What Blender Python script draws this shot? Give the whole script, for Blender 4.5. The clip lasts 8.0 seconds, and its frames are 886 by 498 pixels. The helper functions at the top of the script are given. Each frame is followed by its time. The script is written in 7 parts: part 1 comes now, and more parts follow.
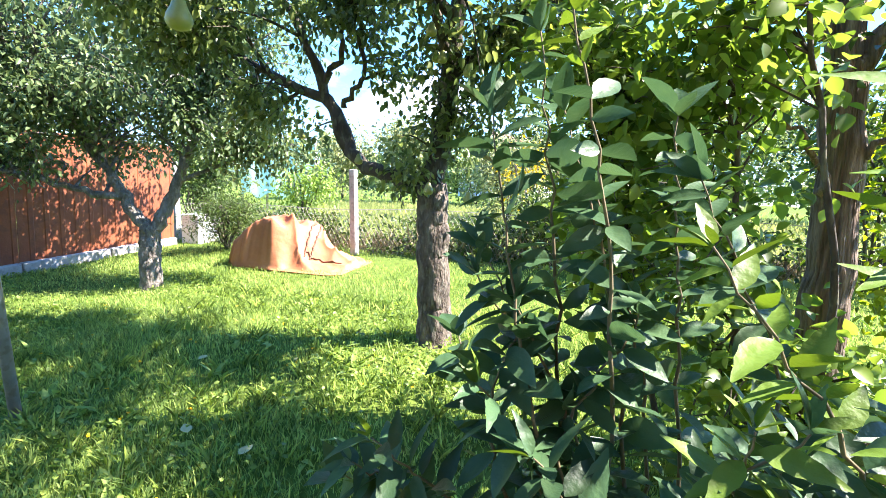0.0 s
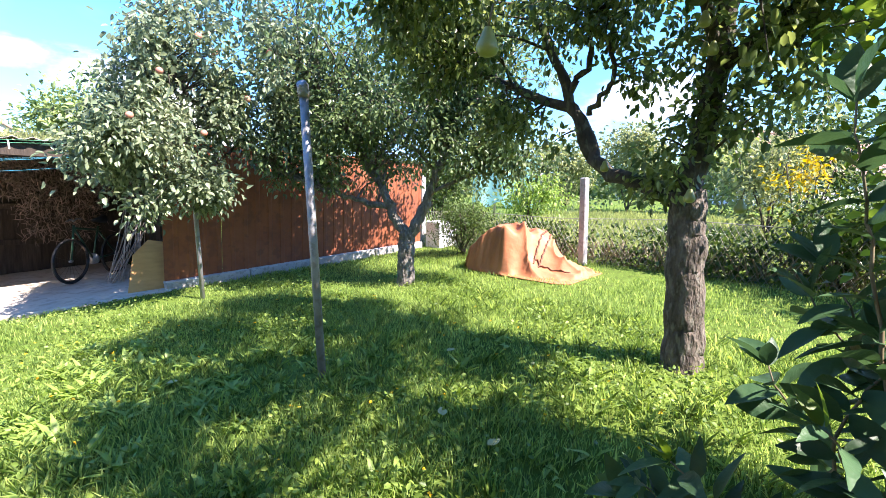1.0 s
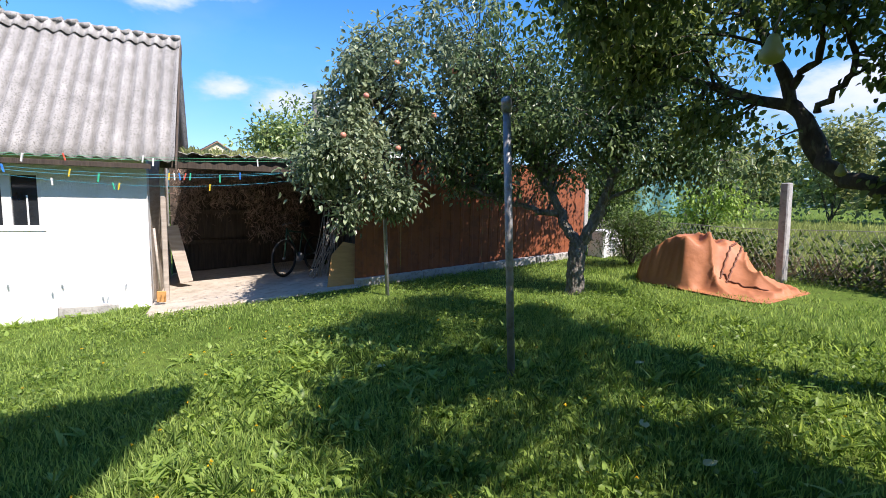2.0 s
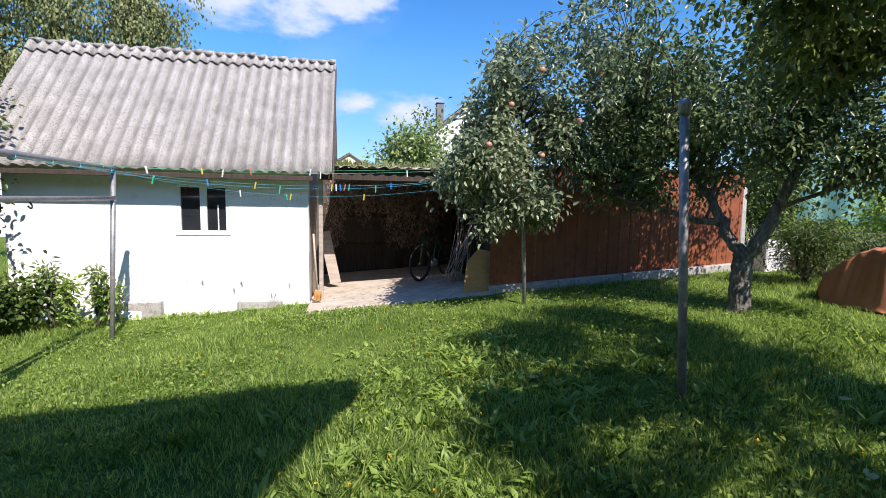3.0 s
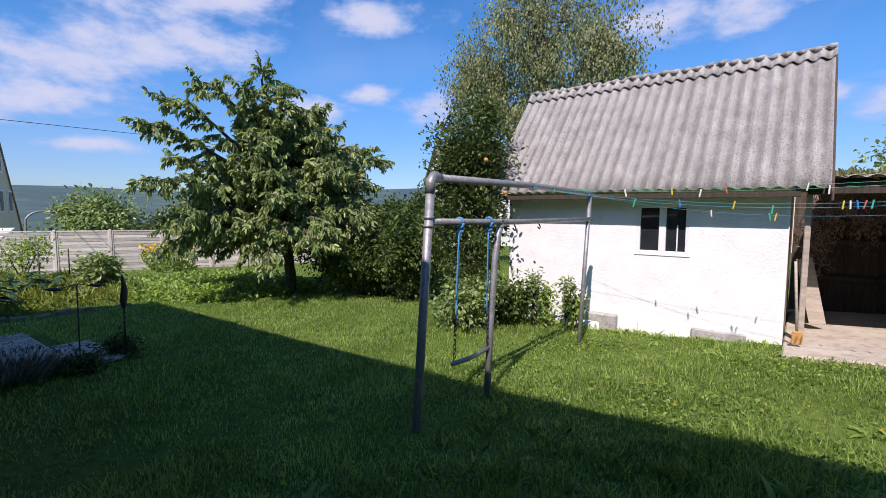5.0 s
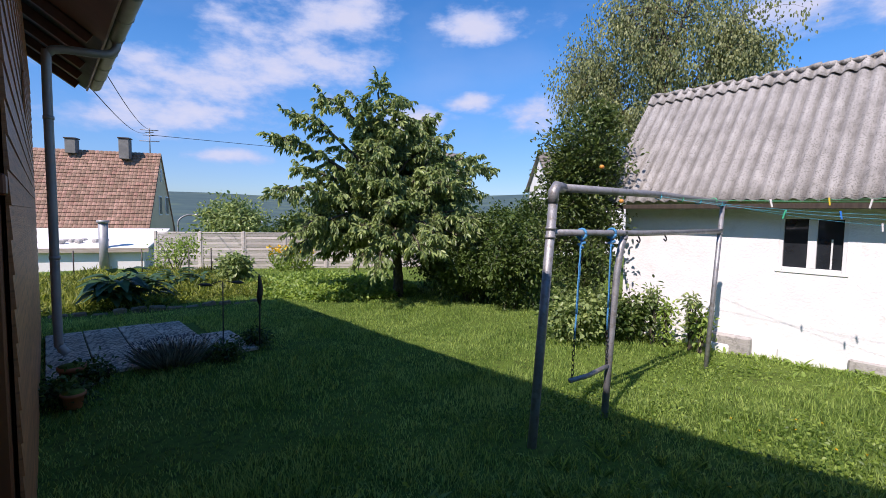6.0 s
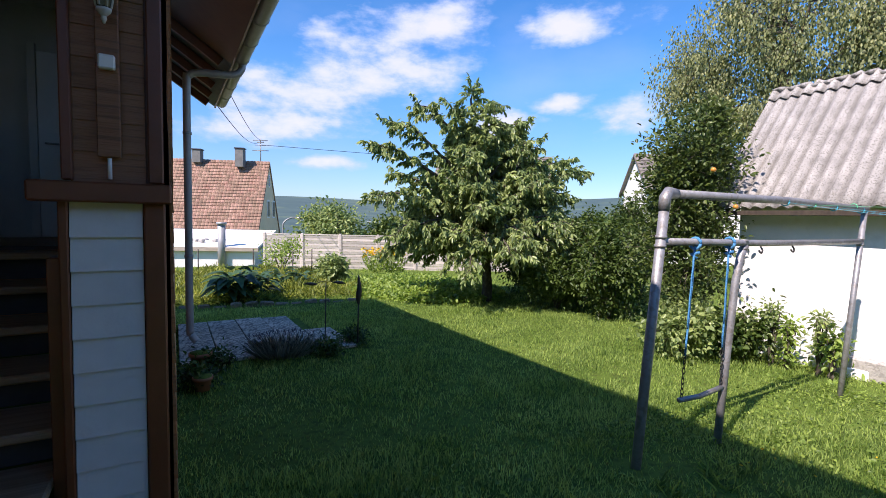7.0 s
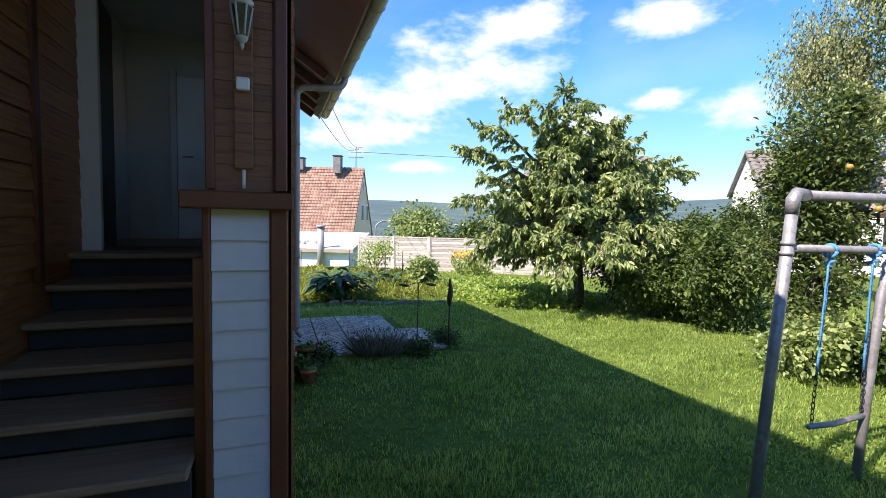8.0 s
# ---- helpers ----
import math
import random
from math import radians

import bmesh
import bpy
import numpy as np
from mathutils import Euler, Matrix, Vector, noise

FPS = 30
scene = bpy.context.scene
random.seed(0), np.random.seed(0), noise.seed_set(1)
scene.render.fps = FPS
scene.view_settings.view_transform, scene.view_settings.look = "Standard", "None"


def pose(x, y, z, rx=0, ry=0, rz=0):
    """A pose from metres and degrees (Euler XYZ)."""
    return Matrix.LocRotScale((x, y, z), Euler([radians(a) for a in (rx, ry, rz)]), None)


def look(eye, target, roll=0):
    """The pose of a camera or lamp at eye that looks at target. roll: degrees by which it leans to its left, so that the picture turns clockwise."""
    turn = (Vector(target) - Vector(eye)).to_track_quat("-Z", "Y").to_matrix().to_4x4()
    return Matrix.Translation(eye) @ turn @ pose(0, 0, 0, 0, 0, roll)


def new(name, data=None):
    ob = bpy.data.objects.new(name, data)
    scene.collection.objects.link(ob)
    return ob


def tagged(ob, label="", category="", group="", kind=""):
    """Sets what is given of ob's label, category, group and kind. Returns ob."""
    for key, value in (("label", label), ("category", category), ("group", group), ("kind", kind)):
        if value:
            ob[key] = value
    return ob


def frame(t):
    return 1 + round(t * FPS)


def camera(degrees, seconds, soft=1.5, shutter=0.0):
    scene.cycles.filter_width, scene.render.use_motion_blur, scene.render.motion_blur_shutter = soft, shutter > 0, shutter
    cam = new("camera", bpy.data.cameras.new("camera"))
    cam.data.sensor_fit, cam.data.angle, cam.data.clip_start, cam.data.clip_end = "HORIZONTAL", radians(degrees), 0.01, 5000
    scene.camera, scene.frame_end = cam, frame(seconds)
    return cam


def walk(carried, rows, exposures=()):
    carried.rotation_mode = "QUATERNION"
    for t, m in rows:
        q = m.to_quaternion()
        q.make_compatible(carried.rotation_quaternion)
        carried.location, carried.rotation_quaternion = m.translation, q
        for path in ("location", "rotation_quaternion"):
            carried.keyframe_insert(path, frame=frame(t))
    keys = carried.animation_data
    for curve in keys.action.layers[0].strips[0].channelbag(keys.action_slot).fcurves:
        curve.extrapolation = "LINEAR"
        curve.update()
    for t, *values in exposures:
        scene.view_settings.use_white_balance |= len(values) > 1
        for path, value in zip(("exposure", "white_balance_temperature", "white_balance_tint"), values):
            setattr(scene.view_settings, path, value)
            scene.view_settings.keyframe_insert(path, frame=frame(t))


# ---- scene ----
cam = camera(87.1, 8.0, soft=0.65)
METRES, EYE, TILT, LEAN, TURN = 1.92, 1.75, -3.5, 1.0, 20.8
ROWS = [
    (0.0, 0.0, 0.0, 0.0, 0.23, -3.6, -3.62),
    (0.5, -0.04, -0.0043, -0.0022, 12.67, -3.92, -4.01),
    (1.0, -0.0909, -0.0262, -0.009, 26.47, -4.33, -4.3),
    (1.5, -0.1499, -0.1084, -0.0194, 35.95, -4.53, -4.62),
    (3.0, -0.3247, -0.3317, -0.0262, 57.96, -5.18, -4.64),
    (3.5, -0.387, -0.3847, -0.0196, 65.59, -5.37, -4.69),
    (4.0, -0.4335, -0.4463, -0.0265, 80.13, -5.94, -4.31),
    (4.5, -0.4571, -0.508, -0.0222, 93.75, -6.4, -3.79),
    (5.0, -0.4724, -0.5842, -0.0249, 106.75, -6.71, -3.35),
    (6.5, -0.4262, -0.7084, -0.0093, 122.98, -6.67, -3.58),
    (7.0, -0.4083, -0.7315, -0.0074, 129.26, -6.82, -3.35),
    (7.5, -0.3899, -0.7463, -0.0058, 134.83, -6.91, -3.09),
    (8.0, -0.3742, -0.7561, -0.0041, 139.82, -7.02, -2.71),
]
walk(cam, [(t, pose(0, 0, EYE, TILT, LEAN, TURN) @ pose(METRES * x, METRES * y, METRES * z, 90 + pitch, roll, yaw)) for t, x, y, z, yaw, pitch, roll in ROWS],
     exposures=[(0.0, 2.6, 6600, 21), (0.5, 2.62, 6600, 22), (1.0, 2.05, 6600, 24), (1.5, 1.28, 6550, 22), (1.8, 0.9, 6600, 19), (3.0, 0.64, 6600, 20), (4.0, 0.47, 6600, 22), (5.0, 0.24, 6600, 25), (6.5, 0.42, 6700, 26), (8.0, 1.2, 7050, 27)])

# ---- world and sun ----
SUN_WAY = Vector((-1.0, -0.32, -1.22)).normalized()
SUN_EL = math.asin(-SUN_WAY.z)
SUN_AZ = math.atan2(-SUN_WAY.x, -SUN_WAY.y)
world = bpy.data.worlds.new("sky")
scene.world = world
world.use_nodes = True
wn, wl = world.node_tree.nodes, world.node_tree.links
wn.clear()
w_out = wn.new("ShaderNodeOutputWorld")
w_bg = wn.new("ShaderNodeBackground")
w_sky = wn.new("ShaderNodeTexSky")
w_sky.sky_type = "NISHITA"
w_sky.sun_disc = False
w_sky.sun_elevation, w_sky.sun_rotation = SUN_EL, SUN_AZ
w_sky.air_density, w_sky.dust_density, w_sky.ozone_density = 1.0, 0.1, 5.0
w_co = wn.new("ShaderNodeTexCoord")


def w_math(op, a, b=None, c=None):
    n = wn.new("ShaderNodeMath")
    n.operation = op
    for k, v in enumerate((a, b, c)):
        if v is None:
            continue
        if isinstance(v, (int, float)):
            n.inputs[k].default_value = v
        else:
            wl.new(v, n.inputs[k])
    return n.outputs["Value"]


w_sep = wn.new("ShaderNodeSeparateXYZ")
wl.new(w_co.outputs["Generated"], w_sep.inputs["Vector"])
w_az = w_math("ARCTAN2", w_math("MULTIPLY", w_sep.outputs["Y"], -1.0), w_math("MULTIPLY", w_sep.outputs["X"], -1.0))
w_el = w_math("ARCSINE", w_sep.outputs["Z"])
w_flat = wn.new("ShaderNodeCombineXYZ")
wl.new(w_az, w_flat.inputs["X"])
wl.new(w_el, w_flat.inputs["Y"])
# fair-weather clouds: bearing, height, half width and half height in degrees
CLOUDS = [(248.4, 16.6, 11, 4.6), (259, 13.6, 9, 3.8), (241.8, 21.6, 10, 2.7), (260, 10.0, 10, 3.0), (226.6, 13.3, 4.5, 1.3), (218.5, 11.9, 6, 2.2),
          (225.5, 21.6, 7, 2.2), (254, 6.4, 5, 1.1), (192.4, 19.8, 8, 2.5), (187, 20.4, 8, 3.2), (181.0, 21.2, 6, 2.6), (173.7, 10, 5, 2.0), (179.3, 10.7, 3.6, 1.4), (232.6, 11.4, 5, 1.7)]
w_rng = random.Random(12)
for k in range(14):
    CLOUDS.append(((282 + 17.5 * k + w_rng.uniform(-5, 5)) % 360, w_rng.uniform(9, 40), w_rng.uniform(6, 12), w_rng.uniform(2.5, 5)))
w_puff = None
for c_az, c_el, c_w, c_h in CLOUDS:
    sub = wn.new("ShaderNodeVectorMath")
    sub.operation = "MULTIPLY_ADD"
    fx, fy = 1 / radians(c_w), 1 / radians(c_h)
    sub.inputs[1].default_value = (fx, fy, 0)
    sub.inputs[2].default_value = (-radians(c_az - 180) * fx, -radians(c_el) * fy, 0)
    wl.new(w_flat.outputs["Vector"], sub.inputs[0])
    ln = wn.new("ShaderNodeVectorMath")
    ln.operation = "LENGTH"
    wl.new(sub.outputs["Vector"], ln.inputs[0])
    val = w_math("SUBTRACT", 1.0, ln.outputs["Value"])
    w_puff = val if w_puff is None else w_math("MAXIMUM", w_puff, val)
w_map = wn.new("ShaderNodeMapping")
w_map.inputs["Scale"].default_value = (1.0, 2.0, 1.0)
wl.new(w_flat.outputs["Vector"], w_map.inputs["Vector"])
w_no = wn.new("ShaderNodeTexNoise")
w_no.inputs["Scale"].default_value, w_no.inputs["Detail"].default_value, w_no.inputs["Roughness"].default_value = 9.0, 9.0, 0.58
wl.new(w_map.outputs["Vector"], w_no.inputs["Vector"])
w_veil = wn.new("ShaderNodeTexNoise")
w_veil.inputs["Scale"].default_value, w_veil.inputs["Detail"].default_value = 2.6, 5.0
wl.new(w_map.outputs["Vector"], w_veil.inputs["Vector"])
w_thick = w_math("ADD", w_math("MULTIPLY", w_math("MAXIMUM", w_puff, -1.0), 0.75), w_math("MULTIPLY_ADD", w_no.outputs["Fac"], 2.2, -1.15))
w_fac = wn.new("ShaderNodeMapRange")
w_fac.interpolation_type = "SMOOTHSTEP"
w_fac.inputs["From Min"].default_value, w_fac.inputs["From Max"].default_value = -0.15, 0.55
wl.new(w_thick, w_fac.inputs["Value"])
w_thin = w_math("MULTIPLY", w_math("MAXIMUM", w_math("MULTIPLY_ADD", w_veil.outputs["Fac"], 2.4, -1.2), 0.0), 0.35)
w_low = wn.new("ShaderNodeMapRange")
w_low.inputs["From Min"].default_value, w_low.inputs["From Max"].default_value = 0.03, 0.1
wl.new(w_sep.outputs["Z"], w_low.inputs["Value"])
w_mul = w_math("MULTIPLY", w_math("MAXIMUM", w_fac.outputs["Result"], w_thin), w_math("MULTIPLY", w_low.outputs["Result"], 0.9))
w_body = wn.new("ShaderNodeValToRGB")
w_body.color_ramp.elements[0].position, w_body.color_ramp.elements[1].position = 0.2, 0.75
w_body.color_ramp.elements[0].color, w_body.color_ramp.elements[1].color = (3.0, 3.9, 5.6, 1), (4.2, 4.65, 5.5, 1)
wl.new(w_thick, w_body.inputs["Fac"])
w_mix = wn.new("ShaderNodeMixRGB")
wl.new(w_body.outputs["Color"], w_mix.inputs[2])
wl.new(w_mul, w_mix.inputs[0])
w_hue = wn.new("ShaderNodeHueSaturation")
w_hue.inputs["Saturation"].default_value = 1.28
w_hue.inputs["Value"].default_value = 1.08
wl.new(w_sky.outputs["Color"], w_hue.inputs["Color"])
w_haze = wn.new("ShaderNodeValToRGB")
w_haze.color_ramp.elements[0].position, w_haze.color_ramp.elements[1].position = 0.0, 0.27
w_haze.color_ramp.elements[0].color, w_haze.color_ramp.elements[1].color = (0.38, 0.49, 0.67, 1), (1, 1, 1, 1)
w_deep = wn.new("ShaderNodeMixRGB")
w_deep.blend_type = "MULTIPLY"
w_deep.inputs[0].default_value = 1.0
wl.new(w_sep.outputs["Z"], w_haze.inputs["Fac"])
wl.new(w_hue.outputs["Color"], w_deep.inputs[1])
wl.new(w_haze.outputs["Color"], w_deep.inputs[2])
wl.new(w_deep.outputs["Color"], w_mix.inputs[1])
wl.new(w_mix.outputs["Color"], w_bg.inputs["Color"])
wl.new(w_bg.outputs["Background"], w_out.inputs["Surface"])
w_bg.inputs["Strength"].default_value = 0.132
sun = new("sun", bpy.data.lights.new("sun", "SUN"))
sun.data.energy, sun.data.angle, sun.data.color = 5.0, radians(0.53), (1.0, 0.95, 0.87)
sun.matrix_basis = look((0, 0, 30), Vector((0, 0, 30)) + SUN_WAY)


# ---- materials ----
def material(name, low, high, scale=8.0, rough=0.7, metal=0.0, bump=0.0, bump_scale=60.0, deep=0.02, fine=None, spread=0.0, stretch=(1, 1, 1), coat=0.0, through_light=0.0, hue=None, spec=0.5):
    """Two-scale noise between two colours; spread: variation from piece to piece; through_light: leaf translucency."""
    m = bpy.data.materials.new(name)
    m.use_nodes = True
    n, l = m.node_tree.nodes, m.node_tree.links
    b = n["Principled BSDF"]
    co = n.new("ShaderNodeTexCoord")
    mp = n.new("ShaderNodeMapping")
    mp.inputs["Scale"].default_value = stretch
    l.new(co.outputs["Object"], mp.inputs["Vector"])
    big = n.new("ShaderNodeTexNoise")
    big.inputs["Scale"].default_value, big.inputs["Detail"].default_value, big.inputs["Roughness"].default_value = scale, 6.0, 0.62
    l.new(mp.outputs["Vector"], big.inputs["Vector"])
    ramp = n.new("ShaderNodeValToRGB")
    e = ramp.color_ramp.elements
    e[0].position, e[1].position = 0.3, 0.7
    e[0].color, e[1].color = (*low, 1), (*high, 1)
    l.new(big.outputs["Fac"], ramp.inputs["Fac"])
    colour = ramp.outputs["Color"]
    if fine:
        small = n.new("ShaderNodeTexNoise")
        small.inputs["Scale"].default_value, small.inputs["Detail"].default_value = fine[0], 4.0
        l.new(mp.outputs["Vector"], small.inputs["Vector"])
        sr = n.new("ShaderNodeValToRGB")
        sr.color_ramp.elements[0].position, sr.color_ramp.elements[1].position = fine[3] if len(fine) > 3 else 0.52, fine[4] if len(fine) > 4 else 0.62
        l.new(small.outputs["Fac"], sr.inputs["Fac"])
        fac = n.new("ShaderNodeMath")
        fac.operation = "MULTIPLY"
        fac.inputs[1].default_value = fine[2]
        l.new(sr.outputs["Color"], fac.inputs[0])
        mx = n.new("ShaderNodeMixRGB")
        mx.inputs[2].default_value = (*fine[1], 1)
        l.new(fac.outputs["Value"], mx.inputs[0])
        l.new(colour, mx.inputs[1])
        colour = mx.outputs["Color"]
    if spread:
        if hue == "island":
            g = n.new("ShaderNodeNewGeometry")
            rnd = g.outputs["Random Per Island"]
        else:
            g = n.new("ShaderNodeObjectInfo")
            rnd = g.outputs["Random"]
        mr = n.new("ShaderNodeMapRange")
        mr.inputs["To Min"].default_value, mr.inputs["To Max"].default_value = 1 - spread, 1 + spread
        l.new(rnd, mr.inputs["Value"])
        hs = n.new("ShaderNodeHueSaturation")
        l.new(mr.outputs["Result"], hs.inputs["Value"])
        hm = n.new("ShaderNodeMapRange")
        hm.inputs["To Min"].default_value, hm.inputs["To Max"].default_value = 0.5 + 0.03 * spread, 0.5 - 0.045 * spread
        l.new(rnd, hm.inputs["Value"])
        if hue == "island":
            l.new(hm.outputs["Result"], hs.inputs["Hue"])
        l.new(colour, hs.inputs["Color"])
        colour = hs.outputs["Color"]
    l.new(colour, b.inputs["Base Color"])
    b.inputs["Roughness"].default_value, b.inputs["Metallic"].default_value = rough, metal
    b.inputs["Specular IOR Level"].default_value = spec
    b.inputs["Coat Weight"].default_value = coat
    if bump:
        bn = n.new("ShaderNodeTexNoise")
        bn.inputs["Scale"].default_value, bn.inputs["Detail"].default_value = bump_scale, 5.0
        l.new(mp.outputs["Vector"], bn.inputs["Vector"])
        bp = n.new("ShaderNodeBump")
        bp.inputs["Strength"].default_value, bp.inputs["Distance"].default_value = bump, deep
        l.new(bn.outputs["Fac"], bp.inputs["Height"])
        l.new(bp.outputs["Normal"], b.inputs["Normal"])
    if through_light:
        tr = n.new("ShaderNodeBsdfTranslucent")
        tint = n.new("ShaderNodeHueSaturation")
        tint.inputs["Saturation"].default_value, tint.inputs["Value"].default_value, tint.inputs["Hue"].default_value = 1.1, 1.7, 0.485
        l.new(colour, tint.inputs["Color"])
        l.new(tint.outputs["Color"], tr.inputs["Color"])
        ms = n.new("ShaderNodeMixShader")
        ms.inputs[0].default_value = through_light
        l.new(b.outputs["BSDF"], ms.inputs[1])
        l.new(tr.outputs["BSDF"], ms.inputs[2])
        l.new(ms.outputs["Shader"], n["Material Output"].inputs["Surface"])
    return m


def leafy(name, low, high, spread=0.45, light=0.35, rough=0.45):
    return material(name, low, high, scale=1.3, rough=rough, spread=spread, hue="island", through_light=light, spec=0.4)


M_GRASS = material("grass_blades", (0.145, 0.245, 0.055), (0.28, 0.385, 0.12), scale=1.3, rough=0.6, spread=0.55, hue="island", through_light=0.5, spec=0.1)
M_SOIL = material("lawn_soil", (0.07, 0.118, 0.02), (0.13, 0.19, 0.036), 0.9, 0.95, bump=0.6, bump_scale=22, fine=(14, (0.04, 0.045, 0.016), 0.5), spec=0.05)
M_WEED = leafy("weed_leaves", (0.165, 0.275, 0.05), (0.27, 0.38, 0.09), 0.35, 0.35)
M_CLOVER = leafy("clover_leaves", (0.115, 0.2, 0.035), (0.2, 0.3, 0.06), 0.5, 0.4)
M_PEAR = leafy("pear_leaves", (0.075, 0.125, 0.035), (0.16, 0.215, 0.07), 0.55, 0.4, 0.32)
M_OLD_APPLE = leafy("old_apple_leaves", (0.065, 0.12, 0.045), (0.145, 0.205, 0.09), 0.55, 0.38, 0.3)
M_APPLE = leafy("apple_leaves", (0.13, 0.19, 0.105), (0.28, 0.335, 0.21), 0.6, 0.33, 0.25)
M_CHERRY = leafy("cherry_leaves", (0.15, 0.228, 0.072), (0.28, 0.36, 0.145), 0.5, 0.36, 0.33)
M_HEDGE = leafy("hedge_leaves", (0.032, 0.07, 0.016), (0.085, 0.14, 0.03), 0.5, 0.3, 0.45)
M_COLUMN = leafy("upright_apple_leaves", (0.045, 0.085, 0.02), (0.11, 0.16, 0.045), 0.5, 0.3, 0.4)
M_BIRCH = leafy("birch_leaves", (0.15, 0.195, 0.075), (0.27, 0.3, 0.13), 0.45, 0.35, 0.45)
M_SHRUB = material("shrub_leaves", (0.03, 0.078, 0.036), (0.066, 0.128, 0.05), 7.0, 0.46, bump=0.2, bump_scale=45, spread=0.4, through_light=0.2, spec=0.3)
M_SHRUB_YOUNG = material("young_shrub_leaves", (0.085, 0.16, 0.02), (0.14, 0.225, 0.033), 7.0, 0.48, bump=0.2, bump_scale=45, spread=0.3, through_light=0.18, spec=0.3)
M_YELLOW = leafy("yellow_flowers", (0.65, 0.42, 0.01), (0.8, 0.55, 0.02), 0.3, 0.3)
M_LAVENDER = leafy("lavender_stalks", (0.19, 0.19, 0.13), (0.31, 0.3, 0.23), 0.4, 0.2)
M_BARK = material("grey_brown_bark", (0.034, 0.026, 0.02), (0.18, 0.148, 0.112), 16, 0.95, bump=1.0, bump_scale=34, deep=0.06, stretch=(1, 1, 0.38), fine=(30, (0.22, 0.215, 0.17), 0.5))
M_BARK_DARK = material("dark_branch_bark", (0.025, 0.02, 0.016), (0.09, 0.075, 0.055), 14, 0.95, bump=0.8, bump_scale=40, stretch=(1, 1, 0.4), fine=(22, (0.16, 0.17, 0.1), 0.5))
M_BARK_STRING = material("stringy_brown_bark", (0.06, 0.042, 0.03), (0.34, 0.26, 0.19), 38, 0.95, bump=1.0, bump_scale=60, deep=0.05, stretch=(1, 1, 0.09), fine=(20, (0.04, 0.028, 0.02), 0.6))
M_BARK_LICHEN = material("lichen_grey_bark", (0.066, 0.057, 0.047), (0.22, 0.2, 0.17), 14, 0.95, bump=1.0, bump_scale=34, deep=0.05, stretch=(1, 1, 0.5), fine=(26, (0.3, 0.3, 0.25), 0.45))
M_TWIG = material("green_brown_twigs", (0.09, 0.075, 0.03), (0.2, 0.16, 0.09), 20, 0.8)
M_PLASTER = material("white_lime_plaster", (0.72, 0.73, 0.72), (0.84, 0.84, 0.83), 2.2, 0.9, bump=0.35, bump_scale=30, fine=(4.5, (0.6, 0.59, 0.55), 0.4, 0.6, 0.72))
M_ETERNIT = material("weathered_fibre_cement", (0.265, 0.257, 0.238), (0.425, 0.412, 0.385), 3.0, 0.95, bump=0.7, bump_scale=40, fine=(46, (0.1, 0.098, 0.08), 0.6, 0.53, 0.62), spread=0.14)


def valley_dirt(m, start, pitch, amount):
    """Dark dirt settled in the troughs of sheets whose waves run across y, broken up by noise."""
    n, l = m.node_tree.nodes, m.node_tree.links
    b = n["Principled BSDF"]
    old = b.inputs["Base Color"].links[0].from_socket
    co = n.new("ShaderNodeTexCoord")
    sep = n.new("ShaderNodeSeparateXYZ")
    l.new(co.outputs["Object"], sep.inputs["Vector"])
    ph = n.new("ShaderNodeMath")
    ph.operation = "MULTIPLY_ADD"
    ph.inputs[1].default_value, ph.inputs[2].default_value = 2 * math.pi / pitch, -start * 2 * math.pi / pitch
    l.new(sep.outputs["Y"], ph.inputs[0])
    cs = n.new("ShaderNodeMath")
    cs.operation = "COSINE"
    l.new(ph.outputs["Value"], cs.inputs[0])
    mr = n.new("ShaderNodeMapRange")
    mr.inputs["From Min"].default_value, mr.inputs["From Max"].default_value = -0.2, -0.95
    l.new(cs.outputs["Value"], mr.inputs["Value"])
    no = n.new("ShaderNodeTexNoise")
    no.inputs["Scale"].default_value, no.inputs["Detail"].default_value = 5.0, 6.0
    l.new(co.outputs["Object"], no.inputs["Vector"])
    nr = n.new("ShaderNodeMapRange")
    nr.inputs["From Min"].default_value, nr.inputs["From Max"].default_value, nr.inputs["To Min"].default_value = 0.3, 0.6, 0.35
    l.new(no.outputs["Fac"], nr.inputs["Value"])
    fac = n.new("ShaderNodeMath")
    fac.operation = "MULTIPLY"
    l.new(mr.outputs["Result"], fac.inputs[0])
    l.new(nr.outputs["Result"], fac.inputs[1])
    am = n.new("ShaderNodeMath")
    am.operation = "MULTIPLY"
    am.inputs[1].default_value = amount
    l.new(fac.outputs["Value"], am.inputs[0])
    mx = n.new("ShaderNodeMixRGB")
    mx.inputs[2].default_value = (0.085, 0.08, 0.068, 1)
    l.new(am.outputs["Value"], mx.inputs[0])
    l.new(old, mx.inputs[1])
    l.new(mx.outputs["Color"], b.inputs["Base Color"])


valley_dirt(M_ETERNIT, -1.1, 0.177, 0.62)
M_CONCRETE = material("grey_concrete", (0.32, 0.31, 0.29), (0.48, 0.46, 0.43), 3.5, 0.92, bump=0.4, bump_scale=45, fine=(18, (0.2, 0.19, 0.17), 0.5))
M_SLAB = material("warm_worn_concrete", (0.42, 0.36, 0.28), (0.56, 0.5, 0.41), 2.2, 0.92, bump=0.3, bump_scale=40, fine=(9, (0.3, 0.26, 0.2), 0.5))
M_EDGE = material("earthy_edging_stone", (0.17, 0.13, 0.09), (0.3, 0.24, 0.17), 9, 0.95, bump=0.6, bump_scale=30, fine=(14, (0.07, 0.09, 0.03), 0.6), spread=0.25)
